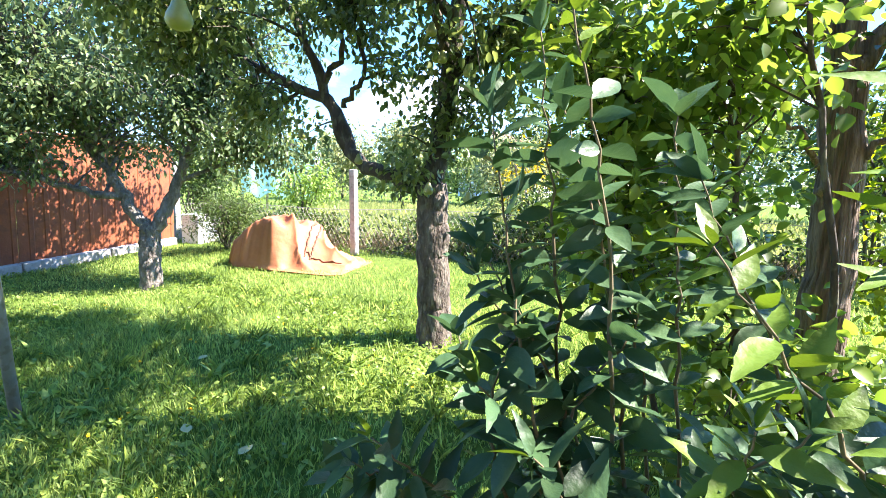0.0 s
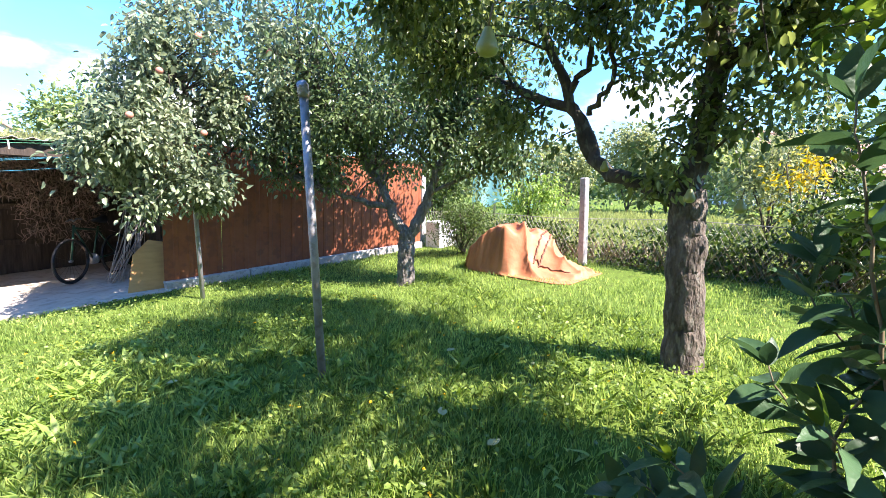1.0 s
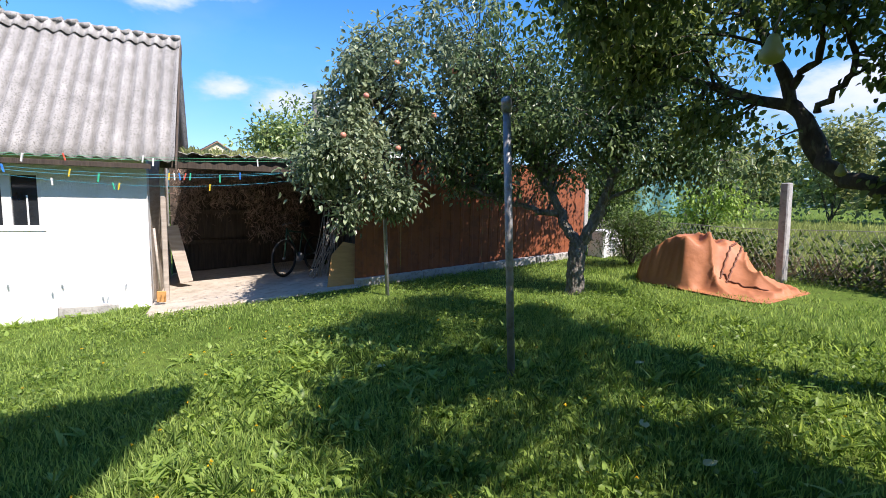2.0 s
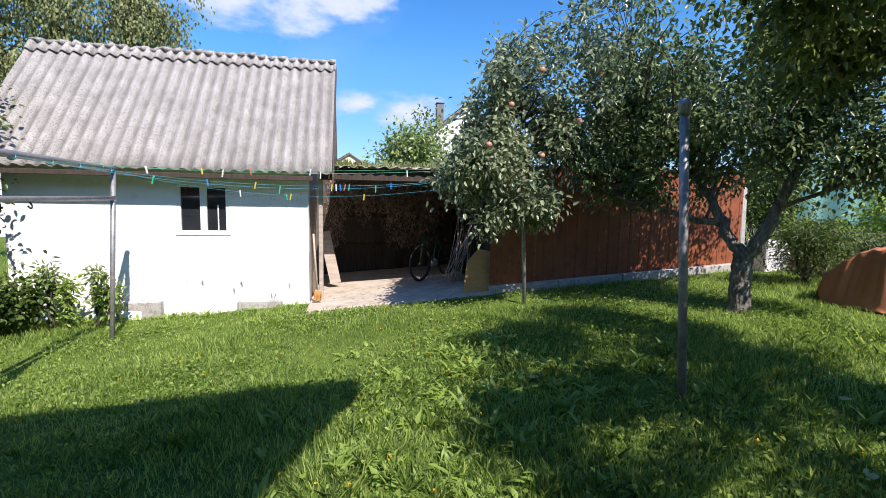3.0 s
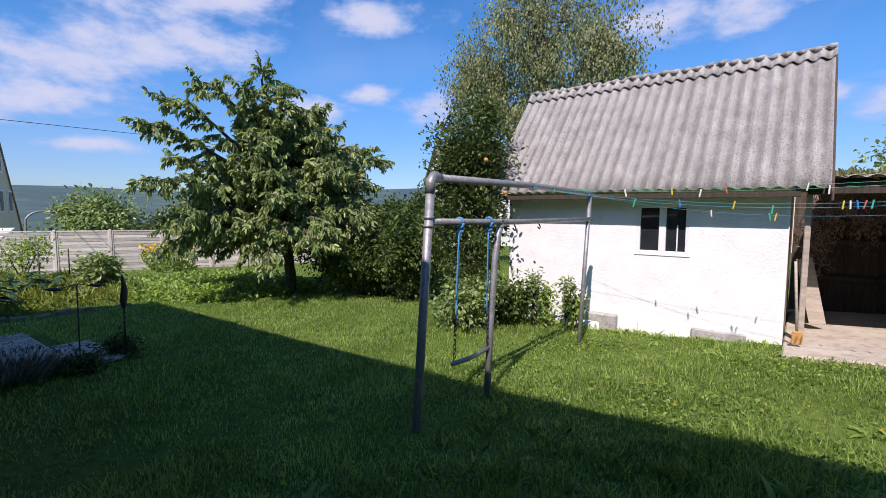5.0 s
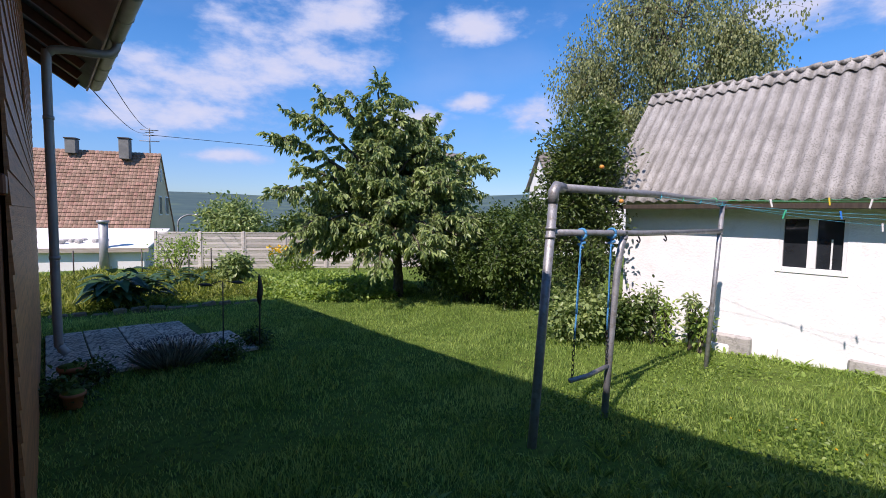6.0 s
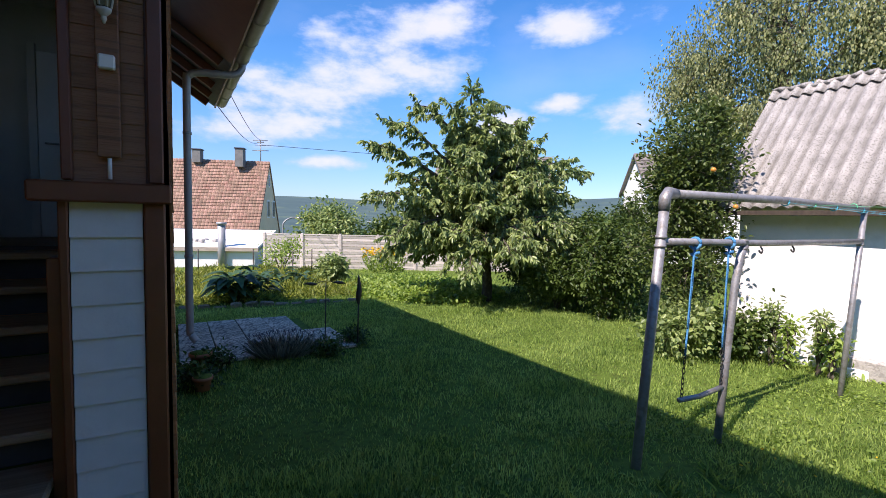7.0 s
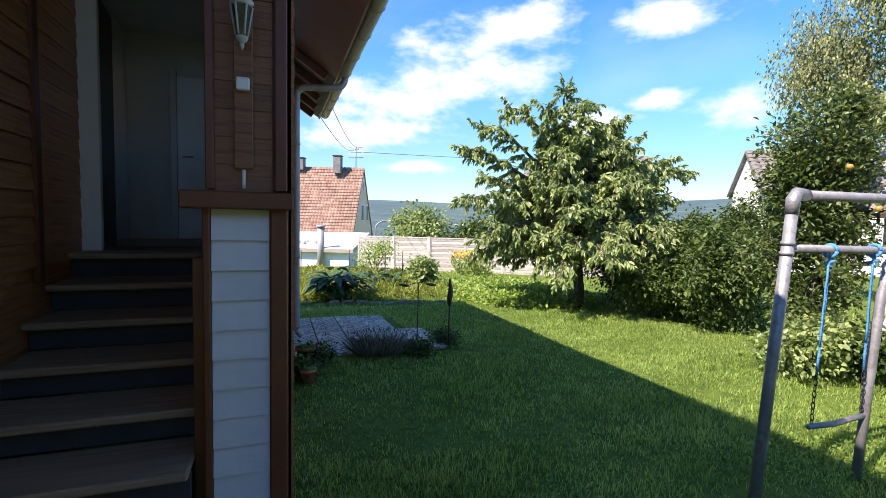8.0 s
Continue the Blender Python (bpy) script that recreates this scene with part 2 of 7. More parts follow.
M_PAVE = material("washed_concrete_slabs", (0.48, 0.41, 0.32), (0.64, 0.56, 0.45), 34, 0.92, bump=0.9, bump_scale=60, fine=(24, (0.1, 0.095, 0.09), 0.85, 0.47, 0.56), spread=0.14)
M_RUST = material("red_brown_sheet", (0.2, 0.052, 0.018), (0.3, 0.09, 0.032), 2.6, 0.75, bump=0.15, bump_scale=40, fine=(9, (0.15, 0.045, 0.022), 0.5), spread=0.07)
M_STEEL = material("galvanised_pipe", (0.22, 0.225, 0.23), (0.36, 0.365, 0.37), 7, 0.5, metal=0.45, bump=0.15, bump_scale=60, fine=(22, (0.17, 0.14, 0.11), 0.45))
M_ZINC = material("zinc_gutter", (0.28, 0.285, 0.29), (0.4, 0.405, 0.41), 3, 0.5, metal=0.3, bump=0.05)
M_BROWN = material("red_brown_stained_boards", (0.35, 0.128, 0.048), (0.52, 0.21, 0.085), 5, 0.5, bump=0.3, bump_scale=30, stretch=(0.25, 0.25, 5), spread=0.14, fine=(9, (0.07, 0.022, 0.01), 0.5))
M_STAIRWALL = material("orange_brown_varnished_boards", (0.5, 0.2, 0.066), (0.68, 0.3, 0.115), 5, 0.45, bump=0.3, bump_scale=30, stretch=(0.25, 0.25, 5), spread=0.14, fine=(9, (0.12, 0.04, 0.016), 0.4))
M_PILLAR = material("dark_red_brown_boards", (0.2, 0.078, 0.036), (0.32, 0.135, 0.062), 5, 0.5, bump=0.3, bump_scale=30, stretch=(0.25, 0.25, 5), spread=0.14, fine=(9, (0.06, 0.022, 0.012), 0.45))
M_LAMP = material("dull_white_lamp_metal", (0.42, 0.42, 0.4), (0.54, 0.54, 0.52), 9, 0.45, bump=0.1, bump_scale=60)
M_BROWN_POST = material("red_brown_stained_posts", (0.14, 0.038, 0.015), (0.19, 0.056, 0.022), 5, 0.45, bump=0.08, bump_scale=30, spread=0.1)
M_WHITE_BOARD = material("white_painted_boards", (0.62, 0.64, 0.65), (0.7, 0.72, 0.73), 5, 0.5, bump=0.08, bump_scale=50, spread=0.04)
M_TREAD = material("worn_wooden_treads", (0.21, 0.135, 0.08), (0.37, 0.265, 0.175), 6, 0.6, bump=0.25, bump_scale=30, stretch=(0.3, 6, 6), spread=0.12)
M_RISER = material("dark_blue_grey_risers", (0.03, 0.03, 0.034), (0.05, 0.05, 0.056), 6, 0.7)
M_DARKWOOD = material("dark_weathered_wood", (0.035, 0.026, 0.02), (0.09, 0.068, 0.05), 6, 0.85, bump=0.4, bump_scale=30, stretch=(4, 4, 0.4), spread=0.2)
M_PALEWOOD = material("bleached_fence_wood", (0.42, 0.38, 0.34), (0.6, 0.55, 0.5), 5, 0.85, bump=0.3, bump_scale=30, stretch=(0.4, 0.4, 4), spread=0.16)
M_MEADOW = leafy("dry_meadow_blades", (0.22, 0.28, 0.08), (0.36, 0.4, 0.16), 0.45, 0.4, 0.6)
M_STRAW = leafy("dead_stalks", (0.2, 0.16, 0.1), (0.36, 0.3, 0.2), 0.4, 0.15, 0.8)
M_GREYWOOD = material("silver_grey_wood", (0.3, 0.25, 0.2), (0.48, 0.42, 0.35), 5, 0.85, bump=0.3, bump_scale=30, stretch=(0.4, 0.4, 4), spread=0.15)
M_PLY = material("plywood_sheet", (0.46, 0.22, 0.065), (0.6, 0.31, 0.1), 4, 0.7, stretch=(1, 1, 4), bump=0.1)
M_TARP = material("orange_brown_tarpaulin", (0.38, 0.13, 0.05), (0.52, 0.21, 0.095), 3, 0.62, bump=0.3, bump_scale=14, fine=(6, (0.36, 0.13, 0.055), 0.5))
M_TARP_EDGE = material("dark_tarpaulin_seam", (0.16, 0.06, 0.03), (0.22, 0.08, 0.04), 8, 0.6)
M_WALL_IN = material("white_interior_wall", (0.6, 0.59, 0.56), (0.68, 0.67, 0.64), 3, 0.8)
M_WHITE = material("white_plastic", (0.75, 0.75, 0.74), (0.8, 0.8, 0.79), 5, 0.35)
M_BLACK = material("black_rubber", (0.012, 0.012, 0.012), (0.025, 0.025, 0.025), 20, 0.6)
M_DARK = material("dark_brown_paint", (0.03, 0.02, 0.015), (0.05, 0.035, 0.025), 5, 0.5)
M_ROPE = material("blue_nylon_rope", (0.03, 0.19, 0.45), (0.09, 0.36, 0.62), 90, 0.6, bump=0.6, bump_scale=150)
M_LINE = material("turquoise_washing_line", (0.02, 0.3, 0.42), (0.04, 0.4, 0.52), 40, 0.4)
M_LINE_GREEN = material("green_washing_line", (0.08, 0.4, 0.2), (0.1, 0.48, 0.26), 40, 0.4)
M_TILE = material("red_brown_roof_tiles", (0.21, 0.128, 0.086), (0.33, 0.215, 0.152), 1.2, 0.85, bump=0.4, bump_scale=20, fine=(3, (0.2, 0.1, 0.07), 0.5), spread=0.25, hue="island")
M_TILE_DARK = material("dark_roof_tiles", (0.13, 0.115, 0.1), (0.22, 0.2, 0.175), 2, 0.85, bump=0.4, bump_scale=20)
M_SLATE = material("dark_chimney_cladding", (0.12, 0.125, 0.12), (0.2, 0.2, 0.19), 3, 0.8, bump=0.3)
M_CREAM = material("cream_render_wall", (0.72, 0.58, 0.38), (0.8, 0.66, 0.45), 1, 0.9)
M_HOUSE_WHITE = material("white_house_render", (0.75, 0.74, 0.71), (0.82, 0.81, 0.78), 1, 0.9)
M_SHADE_GLASS = material("dark_window_glass", (0.015, 0.018, 0.022), (0.03, 0.035, 0.04), 3, 0.06, spec=0.8)
M_POT = material("terracotta_pot", (0.34, 0.12, 0.06), (0.45, 0.18, 0.09), 8, 0.8)
M_TEAL = material("turquoise_netting", (0.16, 0.4, 0.37), (0.26, 0.5, 0.46), 3, 0.7)
# blue tint of the hills is distance haze put into the base colour
M_FAR = material("hazed_wooded_hill", (0.03, 0.066, 0.07), (0.055, 0.1, 0.092), 0.02, 1.0, fine=(0.012, (0.09, 0.14, 0.09), 0.6))
M_WIRE = material("rusty_wire_mesh", (0.24, 0.215, 0.18), (0.4, 0.37, 0.32), 30, 0.6, metal=0.2)
M_PEARFRUIT = material("green_pear_skin", (0.2, 0.25, 0.06), (0.32, 0.33, 0.1), 14, 0.4, bump=0.05)
M_PINKFRUIT = material("pink_apple_skin", (0.5, 0.16, 0.12), (0.6, 0.3, 0.2), 12, 0.35)
M_APPLEFRUIT = material("red_yellow_apple_skin", (0.55, 0.18, 0.03), (0.6, 0.3, 0.05), 12, 0.35)


# ---- mesh helpers ----
def link(ob, parent=None, label=""):
    if parent is not None:
        ob.parent = parent
        if parent.type == "EMPTY":
            ob.matrix_parent_inverse = parent.matrix_basis.inverted()
    if label:
        ob["label"] = label
    return ob


def thing(name, loc, label, category, group="", kind=""):
    ob = new(name)
    ob.matrix_basis = Matrix.Translation(loc)
    return tagged(ob, label, category, group, kind)


def raw(name, verts, faces, mat, parent=None, label="", smooth=False):
    me = bpy.data.meshes.new(name)
    me.from_pydata([tuple(v) for v in verts], [], faces)
    me.materials.append(mat)
    if smooth:
        me.polygons.foreach_set("use_smooth", np.ones(len(me.polygons), dtype=bool))
    me.update()
    return link(new(name, me), parent, label)


def part(name, bm, mat, parent=None, label="", smooth=False):
    me = bpy.data.meshes.new(name)
    bm.to_mesh(me)
    bm.free()
    me.materials.append(mat)
    if smooth:
        me.polygons.foreach_set("use_smooth", np.ones(len(me.polygons), dtype=bool))
    return link(new(name, me), parent, label)


def block(bm, size, m, bevel=0.0):
    made = bmesh.ops.create_cube(bm, size=1.0, matrix=m @ Matrix.Diagonal((*size, 1)))
    if bevel:
        edges = list({e for v in made["verts"] for e in v.link_edges})
        bmesh.ops.bevel(bm, geom=edges, offset=bevel, segments=1, affect="EDGES")


def box(name, size, at, mat, parent=None, rot=(0, 0, 0), bevel=0.004, label=""):
    bm = bmesh.new()
    block(bm, size, pose(*at, *rot), bevel)
    return part(name, bm, mat, parent, label)


def tube_data(pts, radii, sides=7, cap=True):
    pts = [Vector(p) for p in pts]
    verts, faces = [], []
    side = None
    for i, p in enumerate(pts):
        d = (pts[min(i + 1, len(pts) - 1)] - pts[max(i - 1, 0)]).normalized()
        if side is None:
            side = d.cross(Vector((0.3, 0.9, 0.2))).normalized()
        side = (side - d * side.dot(d)).normalized()
        up = d.cross(side)
        r = radii[i] if isinstance(radii, (list, tuple)) else radii
        for k in range(sides):
            a = 2 * math.pi * k / sides
            verts.append(p + side * (r * math.cos(a)) + up * (r * math.sin(a)))
    for i in range(len(pts) - 1):
        for k in range(sides):
            a, b = i * sides + k, i * sides + (k + 1) % sides
            faces.append((a, b, b + sides, a + sides))
    if cap:
        faces.append(tuple(reversed(range(sides))))
        faces.append(tuple(range((len(pts) - 1) * sides, len(pts) * sides)))
    return verts, faces


def tube(name, pts, radii, mat, parent=None, sides=8, label=""):
    v, f = tube_data(pts, radii, sides)
    return raw(name, v, f, mat, parent, label, smooth=True)


def tubes(name, runs, mat, parent=None, label="", kind=""):
    """Many thin tubes in one mesh: runs of (points, radii, sides)."""
    verts, faces = [], []
    for pts, radii, sides in runs:
        v, f = tube_data(pts, radii, sides, cap=False)
        o = len(verts)
        verts += v
        faces += [tuple(i + o for i in q) for q in f]
    ob = raw(name, verts, faces, mat, parent, label, smooth=True)
    return tagged(ob, kind=kind)


def curve_pts(ctrl, n=8, wob=0.0, seed=0):
    """A smooth run through control points (Catmull-Rom), with an uneven line."""
    rng = random.Random(seed)
    c = [Vector(p) for p in ctrl]
    c = [c[0] * 2 - c[1]] + c + [c[-1] * 2 - c[-2]]
    out = []
    for i in range(1, len(c) - 2):
        for k in range(n):
            t = k / n
            p = 0.5 * ((2 * c[i]) + (c[i + 1] - c[i - 1]) * t + (2 * c[i - 1] - 5 * c[i] + 4 * c[i + 1] - c[i + 2]) * t * t + (3 * c[i] - c[i - 1] - 3 * c[i + 1] + c[i + 2]) * t ** 3)
            out.append(p + Vector((rng.gauss(0, wob), rng.gauss(0, wob), rng.gauss(0, wob))))
    out.append(c[-2])
    return out


def quads_mesh(name, verts, loops, sizes, mat, parent=None, label="", kind=""):
    """A mesh straight from arrays, for leaves and blades."""
    me = bpy.data.meshes.new(name)
    me.vertices.add(len(verts))
    me.vertices.foreach_set("co", np.asarray(verts, dtype=np.float32).ravel())
    me.loops.add(len(loops))
    me.loops.foreach_set("vertex_index", np.asarray(loops, dtype=np.int32))
    me.polygons.add(len(sizes))
    starts = np.concatenate(([0], np.cumsum(sizes)[:-1])).astype(np.int32)
    me.polygons.foreach_set("loop_start", starts)
    me.update(calc_edges=True)
    me.materials.append(mat)
    return tagged(link(new(name, me), parent, label), kind=kind)


def leaves(name, pos, way, length, width, mat, parent=None, rng=None, fold=0.25, curl=0.15, label="", kind="", fine=False):
    """Folded leaves at pos (N,3) pointing along way (N,3)."""
    n = len(pos)
    way = way / np.linalg.norm(way, axis=1, keepdims=True)
    side = np.cross(way, rng.normal(size=(n, 3)) * 0.55 + np.array([0, 0, 1.0]))
    side /= np.linalg.norm(side, axis=1, keepdims=True) + 1e-9
    nor = np.cross(side, way)
    L = (length * rng.uniform(0.65, 1.25, n))[:, None]
    W = L * width * rng.uniform(0.8, 1.2, n)[:, None]
    if fine:
        rows = []
        for f, wide in ((0.0, 0.04), (0.12, 0.5), (0.3, 0.92), (0.5, 1.0), (0.7, 0.78), (0.88, 0.36), (1.0, 0.02)):
            mid = pos + way * L * f - nor * L * curl * f * f
            rows += [mid - side * W * 0.5 * wide + nor * W * fold * wide * 0.6, mid, mid + side * W * 0.5 * wide + nor * W * fold * wide * 0.6]
        cells = [(3 * r + c, 3 * r + c + 1, 3 * r + c + 4, 3 * r + c + 3) for r in range(6) for c in (0, 1)]
        loops = (np.arange(n)[:, None] * 21 + np.array([i for q in cells for i in q])[None]).ravel()
        ob = quads_mesh(name, np.stack(rows, 1).reshape(-1, 3), loops, np.full(12 * n, 4), mat, parent, label, kind)
        ob.data.polygons.foreach_set("use_smooth", np.ones(12 * n, dtype=bool))
        return ob
    nrm = nor * W * fold
    half = side * W * 0.5
    tip = pos + way * L - nor * L * curl
    low, high = pos + way * L * 0.3, pos + way * L * 0.68 - nor * L * curl * 0.4
    verts = np.stack([pos, low + half * 0.95 + nrm, high + half * 0.82 + nrm, tip, high - half * 0.82 + nrm, low - half * 0.95 + nrm], axis=1).reshape(-1, 3)
    k = np.arange(n)[:, None] * 6
    loops = (k + np.array([[0, 5, 4, 3, 0, 3, 2, 1]])).ravel()
    return quads_mesh(name, verts, loops, np.full(2 * n, 4), mat, parent, label, kind)


# ---- the lie of the land ----
def ground_z(x, y):
    z = 0.285 + 0.0239 * x + 0.0748 * y
    z = np.where(z < -0.15, -0.15 + 0.35 * (z + 0.15), z)
    z = np.where(z > 0.72, 0.72 + 0.75 * np.tanh((z - 0.72) / 0.75), z)
    far = np.maximum(0, -26 - y)
    z = z - 14 * (1 - np.exp(-far / 160))
    return np.where(x < -30, z - 10 * (1 - np.exp(-(-30 - x) / 150)), z)


def gz(x, y):
    return float(ground_z(np.float64(x), np.float64(y)))


def on_ground(x, y, up=0.0):
    return (x, y, gz(x, y) + up)


def sheet_coords(near, far, step, n):
    a = np.arange(-near, near + step, step)
    b = near + np.geomspace(step, far - near, n)
    return np.concatenate((-b[::-1], a, b))


def build_ground():
    xs, ys = sheet_coords(16, 2500, 0.4, 40) - 3, sheet_coords(16, 2500, 0.4, 40) - 3
    X, Y = np.meshgrid(xs, ys)
    Z = ground_z(X, Y) + 0.02 * np.sin(X * 1.7 + 1) * np.sin(Y * 1.3) - 0.01
    v = np.stack([X, Y, Z], -1).reshape(-1, 3)
    nx, ny = len(xs), len(ys)
    i = (np.arange(ny - 1)[:, None] * nx + np.arange(nx - 1)[None, :]).ravel()
    loops = np.stack([i, i + 1, i + 1 + nx, i + nx], 1).ravel()
    ob = quads_mesh("ground", v, loops, np.full(len(i), 4), M_SOIL)
    tagged(ob, "sloping grassy garden ground with patches of bare soil", "ground", kind="structure")


build_ground()

PATIO = (-2.45, -8.6, -0.3, -11.35)


# ---- garden shed ----
SX, SY0, SY1 = -8.23, -1.49, -5.75          # front wall, right and left ends
ROOF_R, ROOF_L, EAVE_X, EAVE_Z, RIDGE_X, RIDGE_Z = -1.1, -6.05, -7.85, 2.1, -9.65, 4.2


def corrugated(name, y0, y1, low, high, mat, parent, pitch=0.177, depth=0.058, rows=3, thick=0.008, along="y"):
    """A wavy sheet from the low edge to the high edge, given as (x, z)."""
    n = int(abs(y1 - y0) / pitch * 8)
    verts, faces = [], []
    lx, lz = low
    hx, hz = high
    sl = math.hypot(hx - lx, hz - lz)
    nx, nz = -(hz - lz) / sl, (hx - lx) / sl
    if nz < 0:
        nx, nz = -nx, -nz
    for layer in (0, -thick):
        for r in range(rows + 1):
            f = r / rows
            for k in range(n + 1):
                y = y0 + (y1 - y0) * k / n
                h = layer + depth * 0.5 * math.cos(2 * math.pi * (y - y0) / pitch) + 0.004 * math.sin(k * 1.7 + r)
                verts.append((lx + (hx - lx) * f + nx * h, y, lz + (hz - lz) * f + nz * h))
    w = n + 1
    top = (rows + 1) * w
    for r in range(rows):
        for k in range(n):
            a = r * w + k
            faces.append((a, a + 1, a + 1 + w, a + w))
            faces.append((a + top + w, a + top + w + 1, a + top + 1, a + top))
    for k in range(n):
        faces.append((k + 1, k, k + top, k + top + 1))
        a = rows * w + k
        faces.append((a, a + 1, a + 1 + top, a + top))
    return raw(name, verts, faces, mat, parent, smooth=True)


def build_shed():
    shed = thing("garden_shed", (SX - 1.4, -3.6, -0.1), "white plastered garden shed with a grey corrugated roof", "shed")
    zb, zt = -0.35, 2.12
    wy0, wy1, wz0, wz1 = -2.70, -3.44, 1.13, 1.89     # window opening
    bm = bmesh.new()
    T = 0.24
    cx = SX - T / 2
    block(bm, (T, SY0 - wy0, zt - zb), pose(cx, (SY0 + wy0) / 2, (zt + zb) / 2))
    block(bm, (T, wy1 - SY1, zt - zb), pose(cx, (wy1 + SY1) / 2, (zt + zb) / 2))
    block(bm, (T, wy0 - wy1, wz0 - zb), pose(cx, (wy0 + wy1) / 2, (wz0 + zb) / 2))
    block(bm, (T, wy0 - wy1, zt - wz1), pose(cx, (wy0 + wy1) / 2, (zt + wz1) / 2))
    part("front_wall", bm, M_PLASTER, shed)
    box("back_wall", (T, SY0 - SY1, 2.5), (-11.05, (SY0 + SY1) / 2, 0.9), M_PLASTER, shed)
    for nm, y in (("side_wall", SY0 - T / 2), ("side_wall", SY1 + T / 2)):
        v = []
        for yy in (y - T / 2, y + T / 2):
            v += [(SX - T - 0.002, yy, zb), (-10.92, yy, zb), (-10.92, yy, 2.12), (RIDGE_X, yy, RIDGE_Z - 0.16), (SX - T - 0.002, yy, 2.38)]
        f = [(0, 1, 2, 3, 4), (9, 8, 7, 6, 5)] + [(i, (i + 1) % 5 + 0, (i + 1) % 5 + 5, i + 5) for i in range(5)]
        raw(nm, v, f, M_GREYWOOD if y > -2 else M_PLASTER, shed)
    # roof in overlapping sheet rows on both slopes
    corrugated("roof_sheet", ROOF_R, ROOF_L, (EAVE_X, EAVE_Z), (RIDGE_X, RIDGE_Z), M_ETERNIT, shed, rows=8)
    corrugated("roof_sheet", ROOF_R, ROOF_L, (-11.37, EAVE_Z), (RIDGE_X, RIDGE_Z), M_ETERNIT, shed, rows=4)
    # ridge: wavy cover sheets under overlapping scalloped caps
    for s in (1, -1):
        corrugated("ridge_sheet", ROOF_R + 0.02, ROOF_L - 0.02, (RIDGE_X + s * 0.17, RIDGE_Z - 0.145), (RIDGE_X, RIDGE_Z + 0.05), M_ETERNIT, shed, rows=2)
    n = 28
    rng = random.Random(4)
    for k in range(n):
        y = ROOF_R + (ROOF_L - ROOF_R) * (k + 0.5) / n
        pts, rad = [], []
        for q in range(3):
            pts.append((RIDGE_X + rng.gauss(0, 0.006), y + 0.1 - q * 0.1, RIDGE_Z + 0.015 + rng.gauss(0, 0.022)))
            rad.append(0.07 - 0.022 * q + rng.gauss(0, 0.006))
        v, f = tube_data(pts, rad, 9)
        v2 = [Vector((RIDGE_X + (p.x - RIDGE_X) * 1.3, p.y, RIDGE_Z + 0.02 + (p.z - RIDGE_Z) * 0.8)) for p in v]
        raw("ridge_cap", v2, f, M_ETERNIT, shed, smooth=True)
    # verge boards and rafters under the eave
    for y in (ROOF_R + 0.03, ROOF_L - 0.03):
        v = [(EAVE_X, y, EAVE_Z - 0.05), (RIDGE_X, y, RIDGE_Z - 0.05), (RIDGE_X, y, RIDGE_Z - 0.2), (EAVE_X, y, EAVE_Z - 0.17)]
        v += [(a, b - 0.025, c) for a, b, c in v]
        raw("verge_board", v, [(0, 1, 2, 3), (7, 6, 5, 4), (0, 4, 5, 1), (1, 5, 6, 2), (2, 6, 7, 3), (3, 7, 4, 0)], M_DARKWOOD, shed)
    box("wall_plate", (0.06, SY0 - SY1 + 0.2, 0.07), (EAVE_X - 0.06, (SY0 + SY1) / 2, EAVE_Z - 0.085), M_DARKWOOD, shed)
    # window
    win = box("window", (0.02, wy0 - wy1 + 0.06, 0.02), (SX + 0.003, (wy0 + wy1) / 2, wz0 - 0.02), M_WHITE, shed, label="white window with two dark casements")
    fx = SX - 0.035
    B = 0.045
    for y, z, sy, sz in ((wy0 - B / 2, (wz0 + wz1) / 2, B, wz1 - wz0), (wy1 + B / 2, (wz0 + wz1) / 2, B, wz1 - wz0), ((wy0 + wy1) / 2, (wz0 + wz1) / 2, 0.1, wz1 - wz0 - 2 * B - 0.002),
                         ((wy0 + wy1) / 2, wz0 + B / 2, wy0 - wy1 - 2 * B - 0.002, B), ((wy0 + wy1) / 2, wz1 - B / 2, wy0 - wy1 - 2 * B - 0.002, B)):
        box("frame_bar", (0.06, sy, sz), (fx, y, z), M_WHITE, win)
    for y in (wy0 - 0.185, wy1 + 0.185):
        box("pane", (0.008, 0.29, wz1 - wz0 - 2 * B + 0.01), (fx - 0.01, y, (wz0 + wz1) / 2), M_SHADE_GLASS, win, bevel=0)
    box("curtain_rod", (0.012, 0.02, 0.4), (fx + 0.012, wy0 - 0.16, 1.38), M_WHITE, win)
    # footing
    box("footing", (0.16, 0.62, 0.34), (SX + 0.07, -4.0, -0.08), M_CONCRETE, shed, rot=(0, 0, 2), bevel=0.02)
    box("footing", (0.1, 0.3, 0.22), (SX + 0.13, -4.1, -0.16), M_PLASTER, shed, rot=(0, 0, 5), bevel=0.02)
    box("footing", (0.06, 0.7, 0.26), (SX + 0.03, -2.25, -0.08), M_CONCRETE, shed, bevel=0.02)
    box("footing", (0.05, 0.55, 0.24), (SX + 0.025, -3.1, -0.1), M_PLASTER, shed, bevel=0.02)


build_shed()


